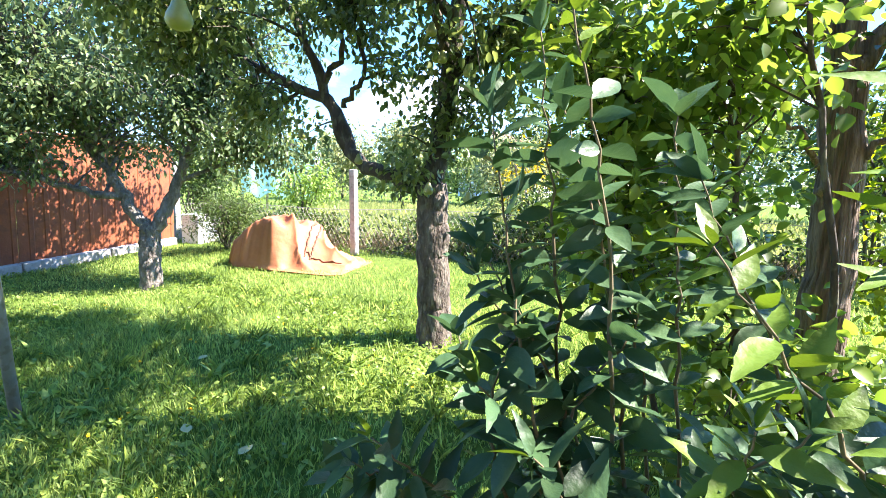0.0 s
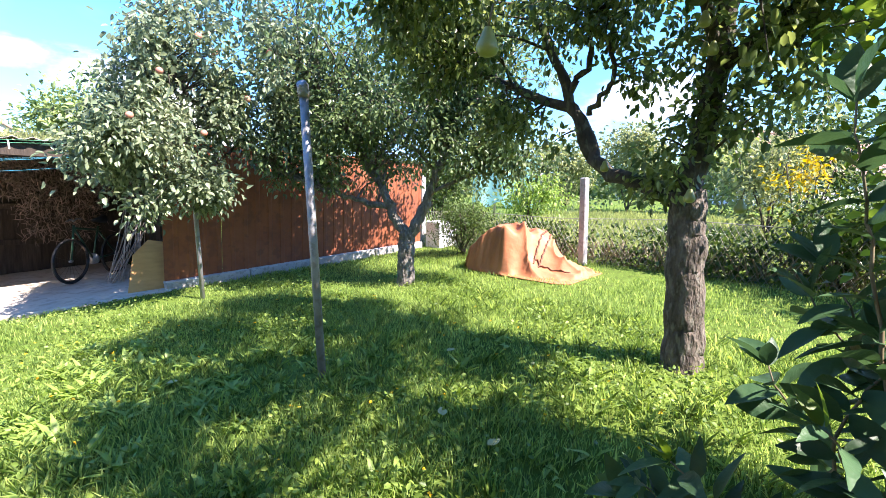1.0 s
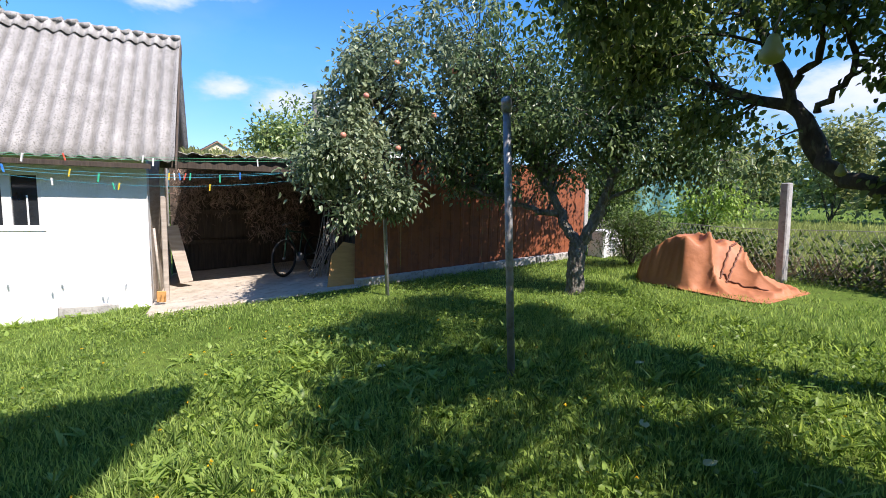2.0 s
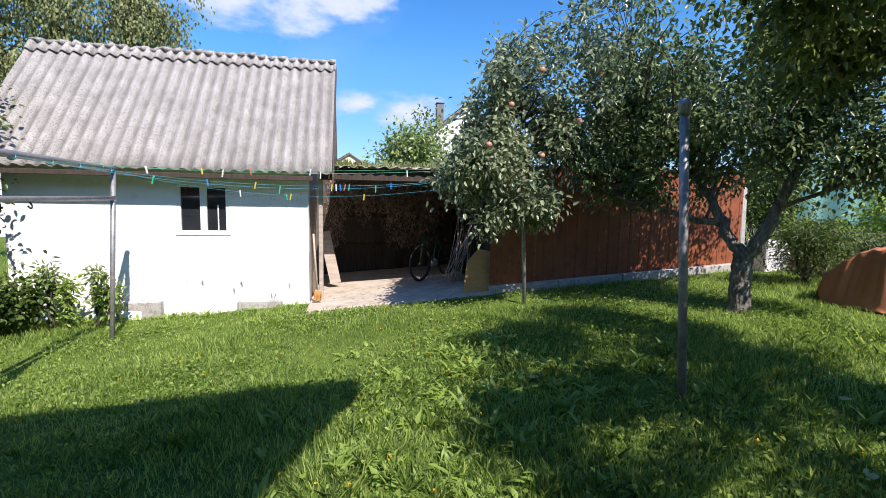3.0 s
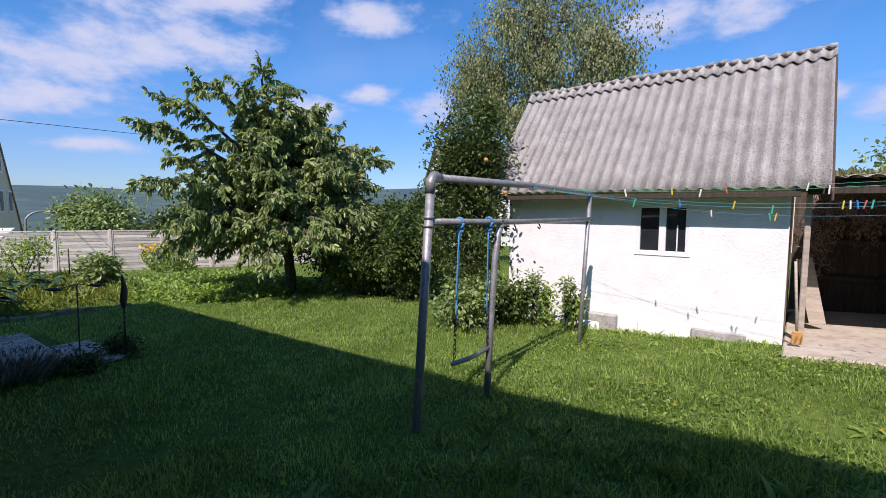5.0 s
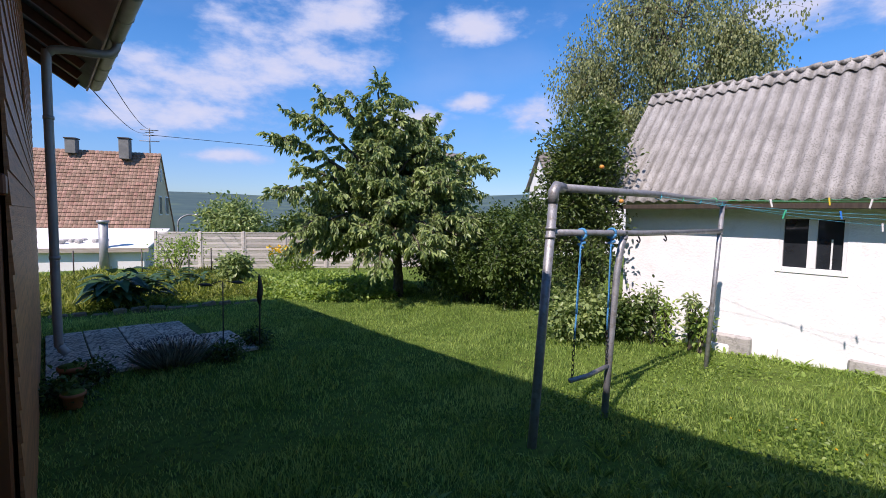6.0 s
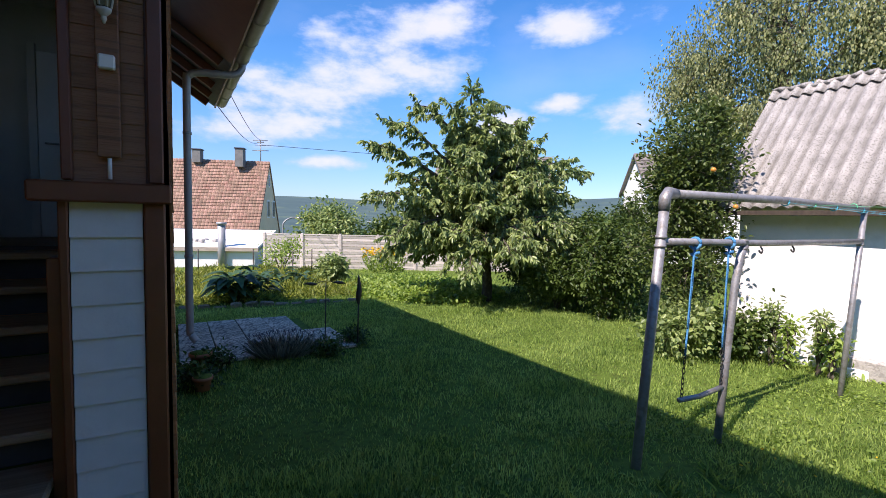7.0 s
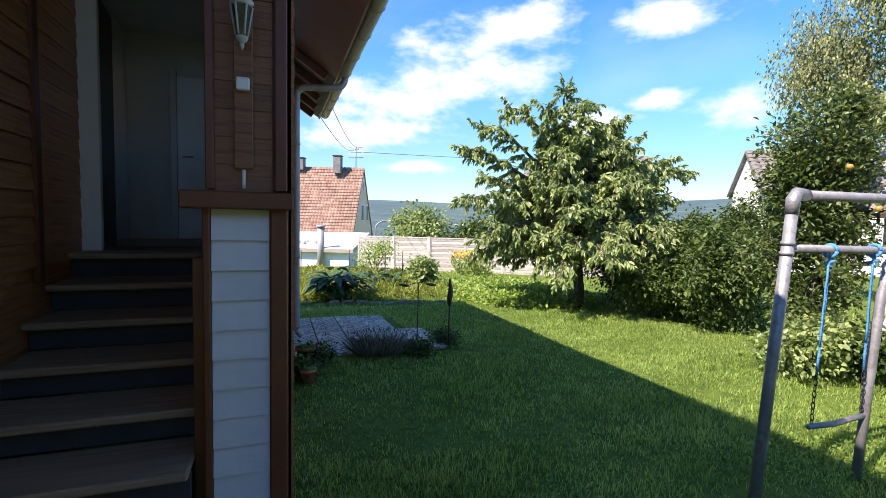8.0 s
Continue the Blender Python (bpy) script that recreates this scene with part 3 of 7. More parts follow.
# ---- carport ----
def build_carport():
    port = thing("carport", (-9.5, 0.0, 0.0), "open lean-to carport with a mossy corrugated roof on dark posts", "carport")
    y0, y1 = SY0 + 0.42, 1.75
    corrugated("roof_sheet", y0, y1, (-11.5, 2.42), (-8.12, 2.24), M_ETERNIT, port, pitch=0.2, depth=0.032, rows=3)
    box("beam", (0.12, y1 - y0 + 0.3, 0.17), (-8.28, (y0 + y1) / 2 - 0.1, 2.1), M_DARKWOOD, port, bevel=0.01)
    for k in range(5):
        box("rafter", (3.1, 0.07, 0.11), (-9.8, y0 + 0.15 + k * 0.7, 2.27), M_DARKWOOD, port, rot=(0, 3, 0))
    for x, y in ((-8.3, -1.3), (-8.3, 1.62), (-11.2, -1.2), (-11.2, 1.55)):
        box("post", (0.08, 0.07, 2.2), (x, y, 0.95), M_GREYWOOD if y < -1.25 else M_DARKWOOD, port, bevel=0.01)
    for k in range(14):
        box("back_board", (0.025, 0.26, 2.5), (-11.3 - 0.027 * (k % 2), -1.35 + 0.24 * k, 1.15), M_DARKWOOD, port)
    for z in (0.62, 1.25):
        box("rail", (0.06, 3.1, 0.09), (-11.2, 0.2, z), M_DARKWOOD, port)
    for k in range(13):
        box("side_board", (0.26, 0.025, 2.4), (-8.36 - 0.24 * k, 1.72 + 0.027 * (k % 2), 1.15), M_DARKWOOD, port)
    # grass and moss on the roof's edge
    rng = np.random.default_rng(5)
    n = 900
    p = np.stack([rng.uniform(-9.4, -8.2, n), rng.uniform(y0, y1, n), np.full(n, 2.27)], 1)
    w = rng.normal(size=(n, 3)) * 0.5 + [0, 0, 1]
    leaves("roof_moss", p, w, 0.09, 0.35, M_BIRCH, port, rng, label="tufts of moss and grass")


build_carport()
floor = box("carport_floor", (3.9, 2.96, 0.14), (-9.4, 0.0, 0.035), M_SLAB, bevel=0.02, rot=(4.1, -1.2, 0))
tagged(floor, "pale worn concrete slab under the carport", "floor", kind="structure")


# ---- red-brown sheet wall on its plinth ----
def build_sheet_wall():
    wall = thing("sheet_fence", (-7.65, 3.8, 0.3), "tall red-brown profiled sheet fence on a concrete plinth", "fence")
    y0, y1 = 1.42, 6.15
    n = 6
    for k in range(n):
        a, b = y0 + (y1 - y0) * k / n, y0 + (y1 - y0) * (k + 1) / n - 0.004
        zb = gz(-7.6, (a + b) / 2) + 0.08
        verts, faces = [], []
        ribs = 4
        prof = []
        for r in range(ribs):
            s = (b - a) / ribs
            for f, d in ((0, 0), (0.62, 0), (0.68, 0.01), (0.94, 0.01)):
                prof.append((a + s * (r + f), d))
        prof.append((b, 0))
        for z in (zb, 2.32):
            for y, d in prof:
                verts.append((-7.62 + d, y, z))
        for z in (zb, 2.32):
            for y, d in prof:
                verts.append((-7.626 + d, y, z))
        m = len(prof)
        for i in range(m - 1):
            faces.append((i, i + 1, i + 1 + m, i + m))
            faces.append((i + 2 * m, i + 3 * m, i + 1 + 3 * m, i + 1 + 2 * m))
        raw("sheet", verts, faces, M_RUST, wall)
    for k in range(4):
        a = y0 + (y1 - y0) * k / 4
        b = y0 + (y1 - y0) * (k + 1) / 4
        box("plinth", (0.16, b - a - 0.012, 0.44), (-7.6, (a + b) / 2, gz(-7.6, (a + b) / 2) - 0.09), M_CONCRETE, wall, rot=(4.2, 0, 0), bevel=0.012)
    for y in (1.5, 3.0, 4.6, 6.0):
        box("post", (0.08, 0.08, 2.3), (-7.7, y, 1.2), M_DARKWOOD, wall)
    ob = box("block_pier", (0.45, 0.5, 0.75), (-7.35, 6.5, 0.75), M_PLASTER, bevel=0.02)
    tagged(ob, "low white block pier beside the sheet fence", "pier")


build_sheet_wall()


# ---- clothes frame with swing ----
def build_frame():
    fr = thing("clothesline_stand", (-4.9, -3.85, -0.1), "grey galvanised pipe clothesline stand with a lower swing bar", "clothesline stand")
    Y = -3.85
    a0, a1 = Vector((-3.3, Y, -0.3)), Vector((-3.51, Y, 2.06))
    b0, b1 = Vector((-6.92, Y, -0.35)), Vector((-7.22, Y, 2.04))
    tube("post", [a0, a0.lerp(a1, 0.5), a1 - Vector((0, 0, 0.03))], 0.038, M_STEEL, fr, 12)
    tube("post", [b0, b0.lerp(b1, 0.5), b1], 0.03, M_STEEL, fr, 12)
    tube("post", [(-4.42, Y, -0.3), (-4.5, Y, 0.7), (-4.56, Y, 1.3), (-4.62, Y, 1.55), (-4.68, Y, 1.645)], 0.034, M_STEEL, fr, 12)
    tube("top_bar", [a1 + Vector((-0.02, 0, 0.0)), (-5.4, Y, 2.075), b1 + Vector((-0.02, 0, 0))], 0.036, M_STEEL, fr, 12)
    tube("elbow", [a1 + Vector((0.012, 0, -0.13)), a1 + Vector((0.004, 0, -0.03)), a1 + Vector((-0.03, 0, 0.008)), a1 + Vector((-0.12, 0, 0.0))], [0.043, 0.045, 0.046, 0.043], M_STEEL, fr, 12)
    tube("swing_bar", [(-3.47, Y, 1.69), (-5.0, Y, 1.665), (-7.18, Y, 1.665)], 0.03, M_STEEL, fr, 12)
    for p, r in (((-3.478, Y, 1.69), 0.044), ((-7.175, Y, 1.665), 0.037), ((-4.66, Y, 1.655), 0.036)):
        for dz in (-0.035, 0.035):
            x, y, z = p
            tube("clamp", [(x - 0.09 * dz, y, z + dz - 0.012), (x - 0.09 * dz, y, z + dz + 0.012)], r, M_STEEL, fr, 12)
    for x in (-4.95, -5.55):
        tube("hook", curve_pts([(x, Y, 1.635), (x - 0.01, Y + 0.015, 1.6), (x + 0.02, Y + 0.02, 1.575), (x + 0.03, Y, 1.6)], 5), 0.008, M_BLACK, fr, 6)
    sw = thing("swing", (-4.15, Y, 1.66), "child swing on blue ropes with a grey bar seat", "swing")
    for x, bx, bz in ((-3.93, -3.86, 0.4), (-4.43, -4.43, 0.4)):
        rng = random.Random(int(-x * 100))
        top = Vector((x, Y, 1.66))
        low = Vector((bx + (0.0 if x > -4.2 else 0.03), Y + 0.01, 0.75))
        rope = tube("rope", [top.lerp(low, f) + Vector((rng.gauss(0, 0.003), rng.gauss(0, 0.003), 0)) for f in np.linspace(0, 1, 9)], 0.0085, M_ROPE, sw, 8)
        tube("rope_tail", [top.lerp(low, f) + Vector((0.016 + rng.gauss(0, 0.003), 0.006, 0)) for f in np.linspace(0.1, 0.75, 8)], 0.007, M_ROPE, rope, 6)
        loop = [(x + 0.002, Y + 0.046 * math.cos(a), 1.672 + 0.046 * math.sin(a)) for a in np.linspace(0, 6.28, 13)]
        tube("knot", loop, 0.012, M_ROPE, rope, 6)
        tube("knot", [(x - 0.02, Y + 0.03, 1.6), (x + 0.022, Y - 0.02, 1.58), (x - 0.005, Y + 0.02, 1.55)], 0.014, M_ROPE, rope, 6)
        seat_end = Vector((bx, Y, bz))
        for k in range(9):
            c = low.lerp(seat_end, k / 8)
            turn = Matrix.Rotation(radians(90 * (k % 2)), 3, "Z")
            tube("chain_link", [c + turn @ Vector((0.012 * math.cos(a), 0, 0.028 * math.sin(a))) for a in np.linspace(0, 6.28, 9)], 0.0035, M_BLACK, sw, 5)
    tube("seat", [(-3.83, Y, 0.375), (-4.1, Y + 0.01, 0.365), (-4.47, Y, 0.385)], 0.022, M_STEEL, sw, 10)


build_frame()


def pole(x, y, lean_x, lean_y, z1, r, mat, label, cap=True):
    z0 = gz(x, y)
    ob = thing("clothes_pole", (x, y, z0), label, "pole", "clothes poles")
    top = Vector((x + lean_x, y + lean_y, z1))
    tube("shaft", [(x - lean_x * 0.1, y - lean_y * 0.1, z0 - 0.2), Vector((x, y, z0)).lerp(top, 0.5), top], r, mat, ob, 12)
    if cap:
        tube("cap", [top - Vector((0, 0, 0.02)), top + Vector((0, 0, 0.02)), top + Vector((0.01, -0.012, 0.05)), top + Vector((0.02, -0.03, 0.07))], [r * 1.25, r * 1.35, r * 1.35, r * 1.1], mat, ob, 12)
    return ob


pole(-3.15, 1.5, -0.04, -0.12, 2.36, 0.03, M_STEEL, "leaning grey metal clothes pole with a bent cap")
pole(-6.6, 1.64, 0.0, -0.1, 2.25, 0.028, M_STEEL, "slim grey clothes pole beneath the apple tree")


# ---- house with porch ----
HX = -0.22


def lap_boards(name, origin, along, count, length, step, mat, parent, out, thick=0.02):
    """Horizontal overlapping boards: origin at the bottom start, along and out unit vectors."""
    o, a, n = Vector(origin), Vector(along), Vector(out)
    me = None
    for k in range(count):
        if me is None:
            v = []
            for s in (0, length):
                for h, d in ((0, 0), (0, thick + 0.006), (step + 0.01, 0.01), (step + 0.01, 0)):
                    v.append(a * s + n * d + Vector((0, 0, h)))
            me = bpy.data.meshes.new(name)
            me.from_pydata([tuple(p) for p in v], [], [(0, 1, 2, 3), (7, 6, 5, 4), (0, 4, 5, 1), (1, 5, 6, 2), (2, 6, 7, 3), (3, 7, 4, 0)])
            me.materials.append(mat)
        ob = link(new(name, me), parent)
        ob.matrix_basis = Matrix.Translation(o + Vector((0, 0, step * k)))


def build_house():
    house = thing("house", (1.5, -8.0, 0.0), "brown timber-clad house with a covered stair porch", "house")
    PY = -4.1
    # pillar beside the stairs
    box("pillar_core", (0.33, 0.34, 4.2), (-0.03, PY - 0.2, 1.9), M_BROWN_POST, house)
    lap_boards("white_board", (-0.115, PY - 0.012, -0.2), (1, 0, 0), 14, 0.262, 0.1475, M_WHITE_BOARD, house, (0, 1, 0), 0.026)
    box("corner_post", (0.085, 0.09, 2.25), (-0.162, PY - 0.01, 0.75), M_BROWN_POST, house, bevel=0.008)
    box("corner_post", (0.035, 0.06, 2.25), (0.168, PY - 0.01, 0.75), M_BROWN_POST, house, bevel=0.006)
    box("cap_rail", (0.5, 0.16, 0.085), (0.02, PY + 0.02, 1.91), M_BROWN_POST, house, bevel=0.008)
    lap_boards("wall_board", (-0.13, PY - 0.025, 1.955), (1, 0, 0), 14, 0.27, 0.132, M_PILLAR, house, (0, 1, 0), 0.012)
    box("corner_trim", (0.06, 0.07, 2.0), (-0.17, PY - 0.02, 2.96), M_BROWN_POST, house, bevel=0.006)
    box("corner_trim", (0.04, 0.06, 2.0), (0.15, PY - 0.015, 2.96), M_BROWN_POST, house, bevel=0.006)
    box("lamp_board", (0.085, 0.03, 1.35), (0.0, PY + 0.012, 2.74), M_PILLAR, house)
    # long garden wall
    # unseen window opening, added so that daylight reaches the hall
    hy0, hy1, hz0, hz1 = -6.6, -7.7, 2.7, 3.15
    ye = PY - 0.36 - 7.5
    for ya, yb, za, zb in ((PY - 0.36, hy0, -0.3, 4.1), (hy1, ye, -0.3, 4.1), (hy0, hy1, -0.3, hz0), (hy0, hy1, hz1, 4.1)):
        box("garden_wall", (0.3, ya - yb, zb - za), (HX + 0.17, (ya + yb) / 2, (za + zb) / 2), M_BROWN, house, bevel=0)
    lap_boards("wall_board", (HX, PY - 0.05, -0.2), (0, -1, 0), 29, PY - 0.05 - hy0, 0.145, M_BROWN, house, (-1, 0, 0), 0.012)
    lap_boards("wall_board", (HX, hy1, -0.2), (0, -1, 0), 29, hy1 - ye, 0.145, M_BROWN, house, (-1, 0, 0), 0.012)
    lap_boards("wall_board", (HX, hy0, -0.2), (0, -1, 0), 20, hy0 - hy1, 0.145, M_BROWN, house, (-1, 0, 0), 0.012)
    lap_boards("wall_board", (HX, hy0, hz1), (0, -1, 0), 7, hy0 - hy1, 0.145, M_BROWN, house, (-1, 0, 0), 0.012)
    hw = box("added_hall_window", (0.08, hy0 - hy1, 0.05), (HX + 0.1, (hy0 + hy1) / 2, hz0 + 0.027), M_WHITE, house, label="white window, unseen from the garden, added to let daylight into the hall")
    for y in (hy0 - 0.03, (hy0 + hy1) / 2, hy1 + 0.03):
        box("frame_bar", (0.06, 0.055, hz1 - hz0 - 0.06), (HX + 0.1, y, (hz0 + hz1) / 2 + 0.025), M_WHITE, hw)
    box("end_wall", (7.5, 0.3, 4.4), (3.7, -12.05, 1.9), M_BROWN, house)
    # inner stair walls
    box("stair_side", (0.06, 1.5, 1.75), (0.21, PY - 0.8, 0.75), M_BROWN_POST, house)
    box("stair_wall", (0.2, 5.0, 4.4), (1.36, -3.3, 1.9), M_STAIRWALL, house)
    n = 24
    for k in range(n):
        z = 0.1 + 0.155 * k
        y_end = -5.1 if z > 1.45 else -5.1 + (1.45 - z) / 0.6
        if -y_end < 1.2:
            continue
        length = -0.9 - y_end
        v = []
        for s in (0, length):
            for h, d in ((0, 0), (0, 0.026), (0.15, 0.012), (0.15, 0)):
                cut = (0.15 / 0.6 if (h == 0 and z < 1.45 and s) else 0)
                v.append((1.25 - d, -0.9 - s + cut, z + h))
        raw("stair_wall_board", v, [(0, 1, 2, 3), (7, 6, 5, 4), (0, 4, 5, 1), (1, 5, 6, 2), (2, 6, 7, 3), (3, 7, 4, 0)], M_STAIRWALL, house)
    box("trim", (0.035, 0.07, 3.0), (1.225, -5.12, 2.9), M_BROWN_POST, house)
    lap_boards("wall_board", (1.235, -5.16, 1.5), (0, -1, 0), 18, 0.62, 0.145, M_STAIRWALL, house, (-1, 0, 0), 0.012)
    # steps
    for k in range(9):
        z = 1.55 - 0.18 * k
        y = -5.53 + 0.315 * k
        box("tread", (1.0, 0.4, 0.045), (0.74, y - 0.195, z - 0.022), M_TREAD, house, bevel=0.01)
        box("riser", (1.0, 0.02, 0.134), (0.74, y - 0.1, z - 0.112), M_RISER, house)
    box("landing", (1.0, 0.5, 0.06), (0.74, -5.95, 1.515), M_TREAD, house)
    # doorway and hall
    box("door_trim", (0.15, 0.05, 2.3), (1.17, -5.80, 2.68), M_WHITE, house, bevel=0.004)
    box("hall_floor", (1.6, 2.4, 0.06), (0.9, -7.2, 1.49), M_TREAD, house)
    box("hall_wall", (0.1, 2.4, 2.6), (1.62, -7.2, 2.8), M_WALL_IN, house)
    for ya, yb, za, zb in ((-6.0, hy0, 1.5, 4.1), (hy1, -8.4, 1.5, 4.1), (hy0, hy1, 1.5, hz0), (hy0, hy1, hz1, 4.1)):
        box("hall_wall", (0.06, ya - yb, zb - za), (0.14, (ya + yb) / 2, (za + zb) / 2), M_WALL_IN, house, bevel=0)
    box("hall_wall", (1.7, 0.1, 2.6), (0.87, -8.35, 2.8), M_WALL_IN, house)
    box("hall_ceiling", (1.7, 2.5, 0.08), (0.87, -7.2, 4.05), M_WALL_IN, house)
    door = box("entrance_door", (0.05, 0.86, 2.05), (1.24, -6.28, 2.56), M_DARK, house, rot=(0, 0, 6), label="dark open entrance door")
    box("threshold", (1.0, 0.1, 0.03), (0.72, -5.85, 1.56), M_DARK, house)
    inner = box("inner_door", (0.8, 0.05, 2.0), (0.62, -8.27, 2.53), M_WHITE, house, label="white inner door")
    box("handle", (0.12, 0.03, 0.018), (0.9, -8.22, 2.55), M_STEEL, inner)
    box("door_frame", (0.07, 0.07, 2.08), (1.06, -8.26, 2.57), M_WALL_IN, house)
    # roof: soffit, rafters, fascia, gutter
    ex, ez = -1.0, 4.12
    y0, y1 = 0.25, -12.2
    v = []
    for d in (0, -0.16):
        v += [(ex, y0, ez + d), (ex, y1, ez + d), (4.0, y1, ez + 3.4 + d), (4.0, y0, ez + 3.4 + d)]
    raw("roof", v, [(0, 3, 2, 1), (4, 5, 6, 7), (0, 1, 5, 4), (1, 2, 6, 5), (2, 3, 7, 6), (3, 0, 4, 7)], M_TILE_DARK, house)
    v = []
    for d in (0, -0.16):
        v += [(4.005, y0, ez + 3.4 + d), (4.005, y1, ez + 3.4 + d), (9.0, y1, ez + d), (9.0, y0, ez + d)]
    raw("roof", v, [(0, 3, 2, 1), (4, 5, 6, 7), (0, 1, 5, 4), (1, 2, 6, 5), (2, 3, 7, 6), (3, 0, 4, 7)], M_TILE_DARK, house)
    for k in range(5):
        y = -9.1 - k * 0.72
        box("rafter", (1.05, 0.08, 0.12), (-0.42, y, 4.27), M_BROWN_POST, house, rot=(0, -34.2, 0))
    v = [(ex + 0.02, y0, ez - 0.18), (ex + 0.02, -8.9, ez - 0.18), (-0.2, -8.9, ez + 0.35), (-0.2, y0, ez + 0.35)]
    v += [(a, b, c - 0.02) for a, b, c in v]
    raw("soffit_board", v, [(3, 2, 1, 0), (4, 5, 6, 7), (0, 1, 5, 4), (1, 2, 6, 5), (2, 3, 7, 6), (3, 0, 4, 7)], M_BROWN_POST, house)
    box("fascia", (0.03, y0 - y1, 0.16), (ex - 0.0, (y0 + y1) / 2, ez - 0.1), M_BROWN_POST, house)
    # half-round gutter
    prof = [(0.1 * math.cos(a), 0.1 * math.sin(a)) for a in np.linspace(math.pi, 2 * math.pi, 9)]
    prof = prof + [(x * 0.93, z * 0.93) for x, z in reversed(prof)]
    gx, gzz = ex - 0.118, ez - 0.06
    vv = [(gx + x, y, gzz + z) for y in (y0, y1) for x, z in prof]
    m = len(prof)
    raw("gutter", vv, [(i, (i + 1) % m, (i + 1) % m + m, i + m) for i in range(m)], M_ZINC, house, smooth=True)
    for k in range(15):
        y = y0 - 0.4 - 0.8 * k
        tube("gutter_bracket", [(gx + 0.103 * math.cos(a), y, gzz + 0.103 * math.sin(a)) for a in np.linspace(math.pi, 2 * math.pi, 7)], 0.008, M_ZINC, house, 5)
    DY = -9.0
    tube("downpipe", curve_pts([(gx, DY, gzz - 0.05), (gx, DY, gzz - 0.16), (gx + 0.12, DY, gzz - 0.26), (-0.57, DY, gzz - 0.3), (-0.45, DY, gzz - 0.36), (-0.42, DY, gzz - 0.5), (-0.42, DY, 2.0), (-0.42, DY, 0.3), (-0.44, DY, 0.1), (-0.5, DY, -0.0)], 5), 0.05, M_ZINC, house, 12)
    for z in (1.2, 2.9):
        tube("pipe_clip", [(-0.42, DY, z), (-0.42, DY, z + 0.04)], 0.058, M_ZINC, house, 12)
    # switch box and lantern on the pillar
    sb = box("junction_box", (0.06, 0.035, 0.06), (0.0, PY + 0.045, 2.46), M_WHITE, bevel=0.006)
    tagged(sb, "small white junction box on the porch pillar", "junction box")
    tube("cable", [(0.0, PY + 0.02, 2.06), (0.0, PY + 0.02, 1.97)], 0.009, M_WHITE, house, 6)
    lan = thing("wall_lantern", (0.0, PY + 0.1, 2.75), "small white metal wall lantern with glass panes", "lamp")
    hexa = lambda r, z, a0=0.0: [(r * math.cos(a0 + math.pi * k / 3), PY + 0.1 + r * math.sin(a0 + math.pi * k / 3), z) for k in range(6)]
    low, top = hexa(0.026, 2.665), hexa(0.047, 2.795)
    for a, b in zip(low, top):
        tube("lantern_bar", [a, b], 0.005, M_LAMP, lan, 5)
    raw("lantern_glass", [(x * 0.94, PY + 0.1 + (y - PY - 0.1) * 0.94, z) for x, y, z in low + top], [(k, (k + 1) % 6, (k + 1) % 6 + 6, k + 6) for k in range(6)], M_SHADE_GLASS, lan)
    tube("lantern_cap", [(0, PY + 0.1, z) for z in (2.795, 2.808, 2.82, 2.85, 2.875, 2.89, 2.91)], [0.053, 0.058, 0.05, 0.036, 0.017, 0.01, 0.004], M_LAMP, lan, 6)
    tube("lantern_base", [(0, PY + 0.1, z) for z in (2.66, 2.65, 2.635, 2.625)], [0.03, 0.03, 0.015, 0.007], M_LAMP, lan, 6)
    tube("finial", [(0, PY + 0.1, 2.6), (0, PY + 0.1, 2.62), (0, PY + 0.1, 2.64)], [0.004, 0.012, 0.006], M_LAMP, lan, 8)
    tube("bracket", [(0, PY + 0.02, 2.68), (0, PY + 0.07, 2.66), (0, PY + 0.1, 2.66)], 0.01, M_LAMP, lan, 6)
    # closing walls behind the camera
    box("gable_wall", (7.4, 0.25, 4.4), (5.2, -0.75, 1.9), M_BROWN, house)
    box("far_wall", (0.25, 11.2, 4.4), (8.8, -6.4, 1.9), M_BROWN, house)


build_house()


# ---- trees ----
def rough_trunk(name, pts, rad, mat, parent, seed, sides=40):
    """A trunk with furrowed, plated bark and flaring roots."""
    fine, fr = [], []
    for i in range(len(pts) - 1):
        for k in range(4):
            fine.append(pts[i].lerp(pts[i + 1], k / 4))
            fr.append(rad[i] + (rad[i + 1] - rad[i]) * k / 4)
    fine.append(pts[-1])
    fr.append(rad[-1])
    v, f = tube_data(fine, fr, sides)
    out = []
    for j, p in enumerate(v):
        c = fine[j // sides]
        d = p - c
        a = math.atan2(d.y, d.x)
        h = (p.z - fine[0].z)
        n1 = noise.noise(Vector((math.cos(a) * 5, math.sin(a) * 5, p.z * 2.2 + seed)))
        n2 = noise.noise(Vector((math.cos(a) * 13, math.sin(a) * 13, p.z * 6.5 + seed)))
        plate = abs(noise.noise(Vector((math.cos(a) * 9, math.sin(a) * 9, p.z * 3.4 + seed * 2))))
        flare = 0.16 * math.exp(-h / 0.14) * (0.6 + math.cos(4 * a + seed))
        if mat is M_BARK_STRING:
            n2 = 1.6 * noise.noise(Vector((math.cos(a + 0.5 * p.z) * 7, math.sin(a + 0.5 * p.z) * 7, p.z * 0.7 + seed))) + noise.noise(Vector((math.cos(a) * 17, math.sin(a) * 17, p.z * 1.6 + seed)))
        out.append(c + d * (1 + 0.045 * n1 + 0.055 * n2 - 0.08 * max(0, 0.16 - plate) / 0.16 + max(-0.05, flare)))
    return raw(name, out, f, mat, parent, smooth=True)


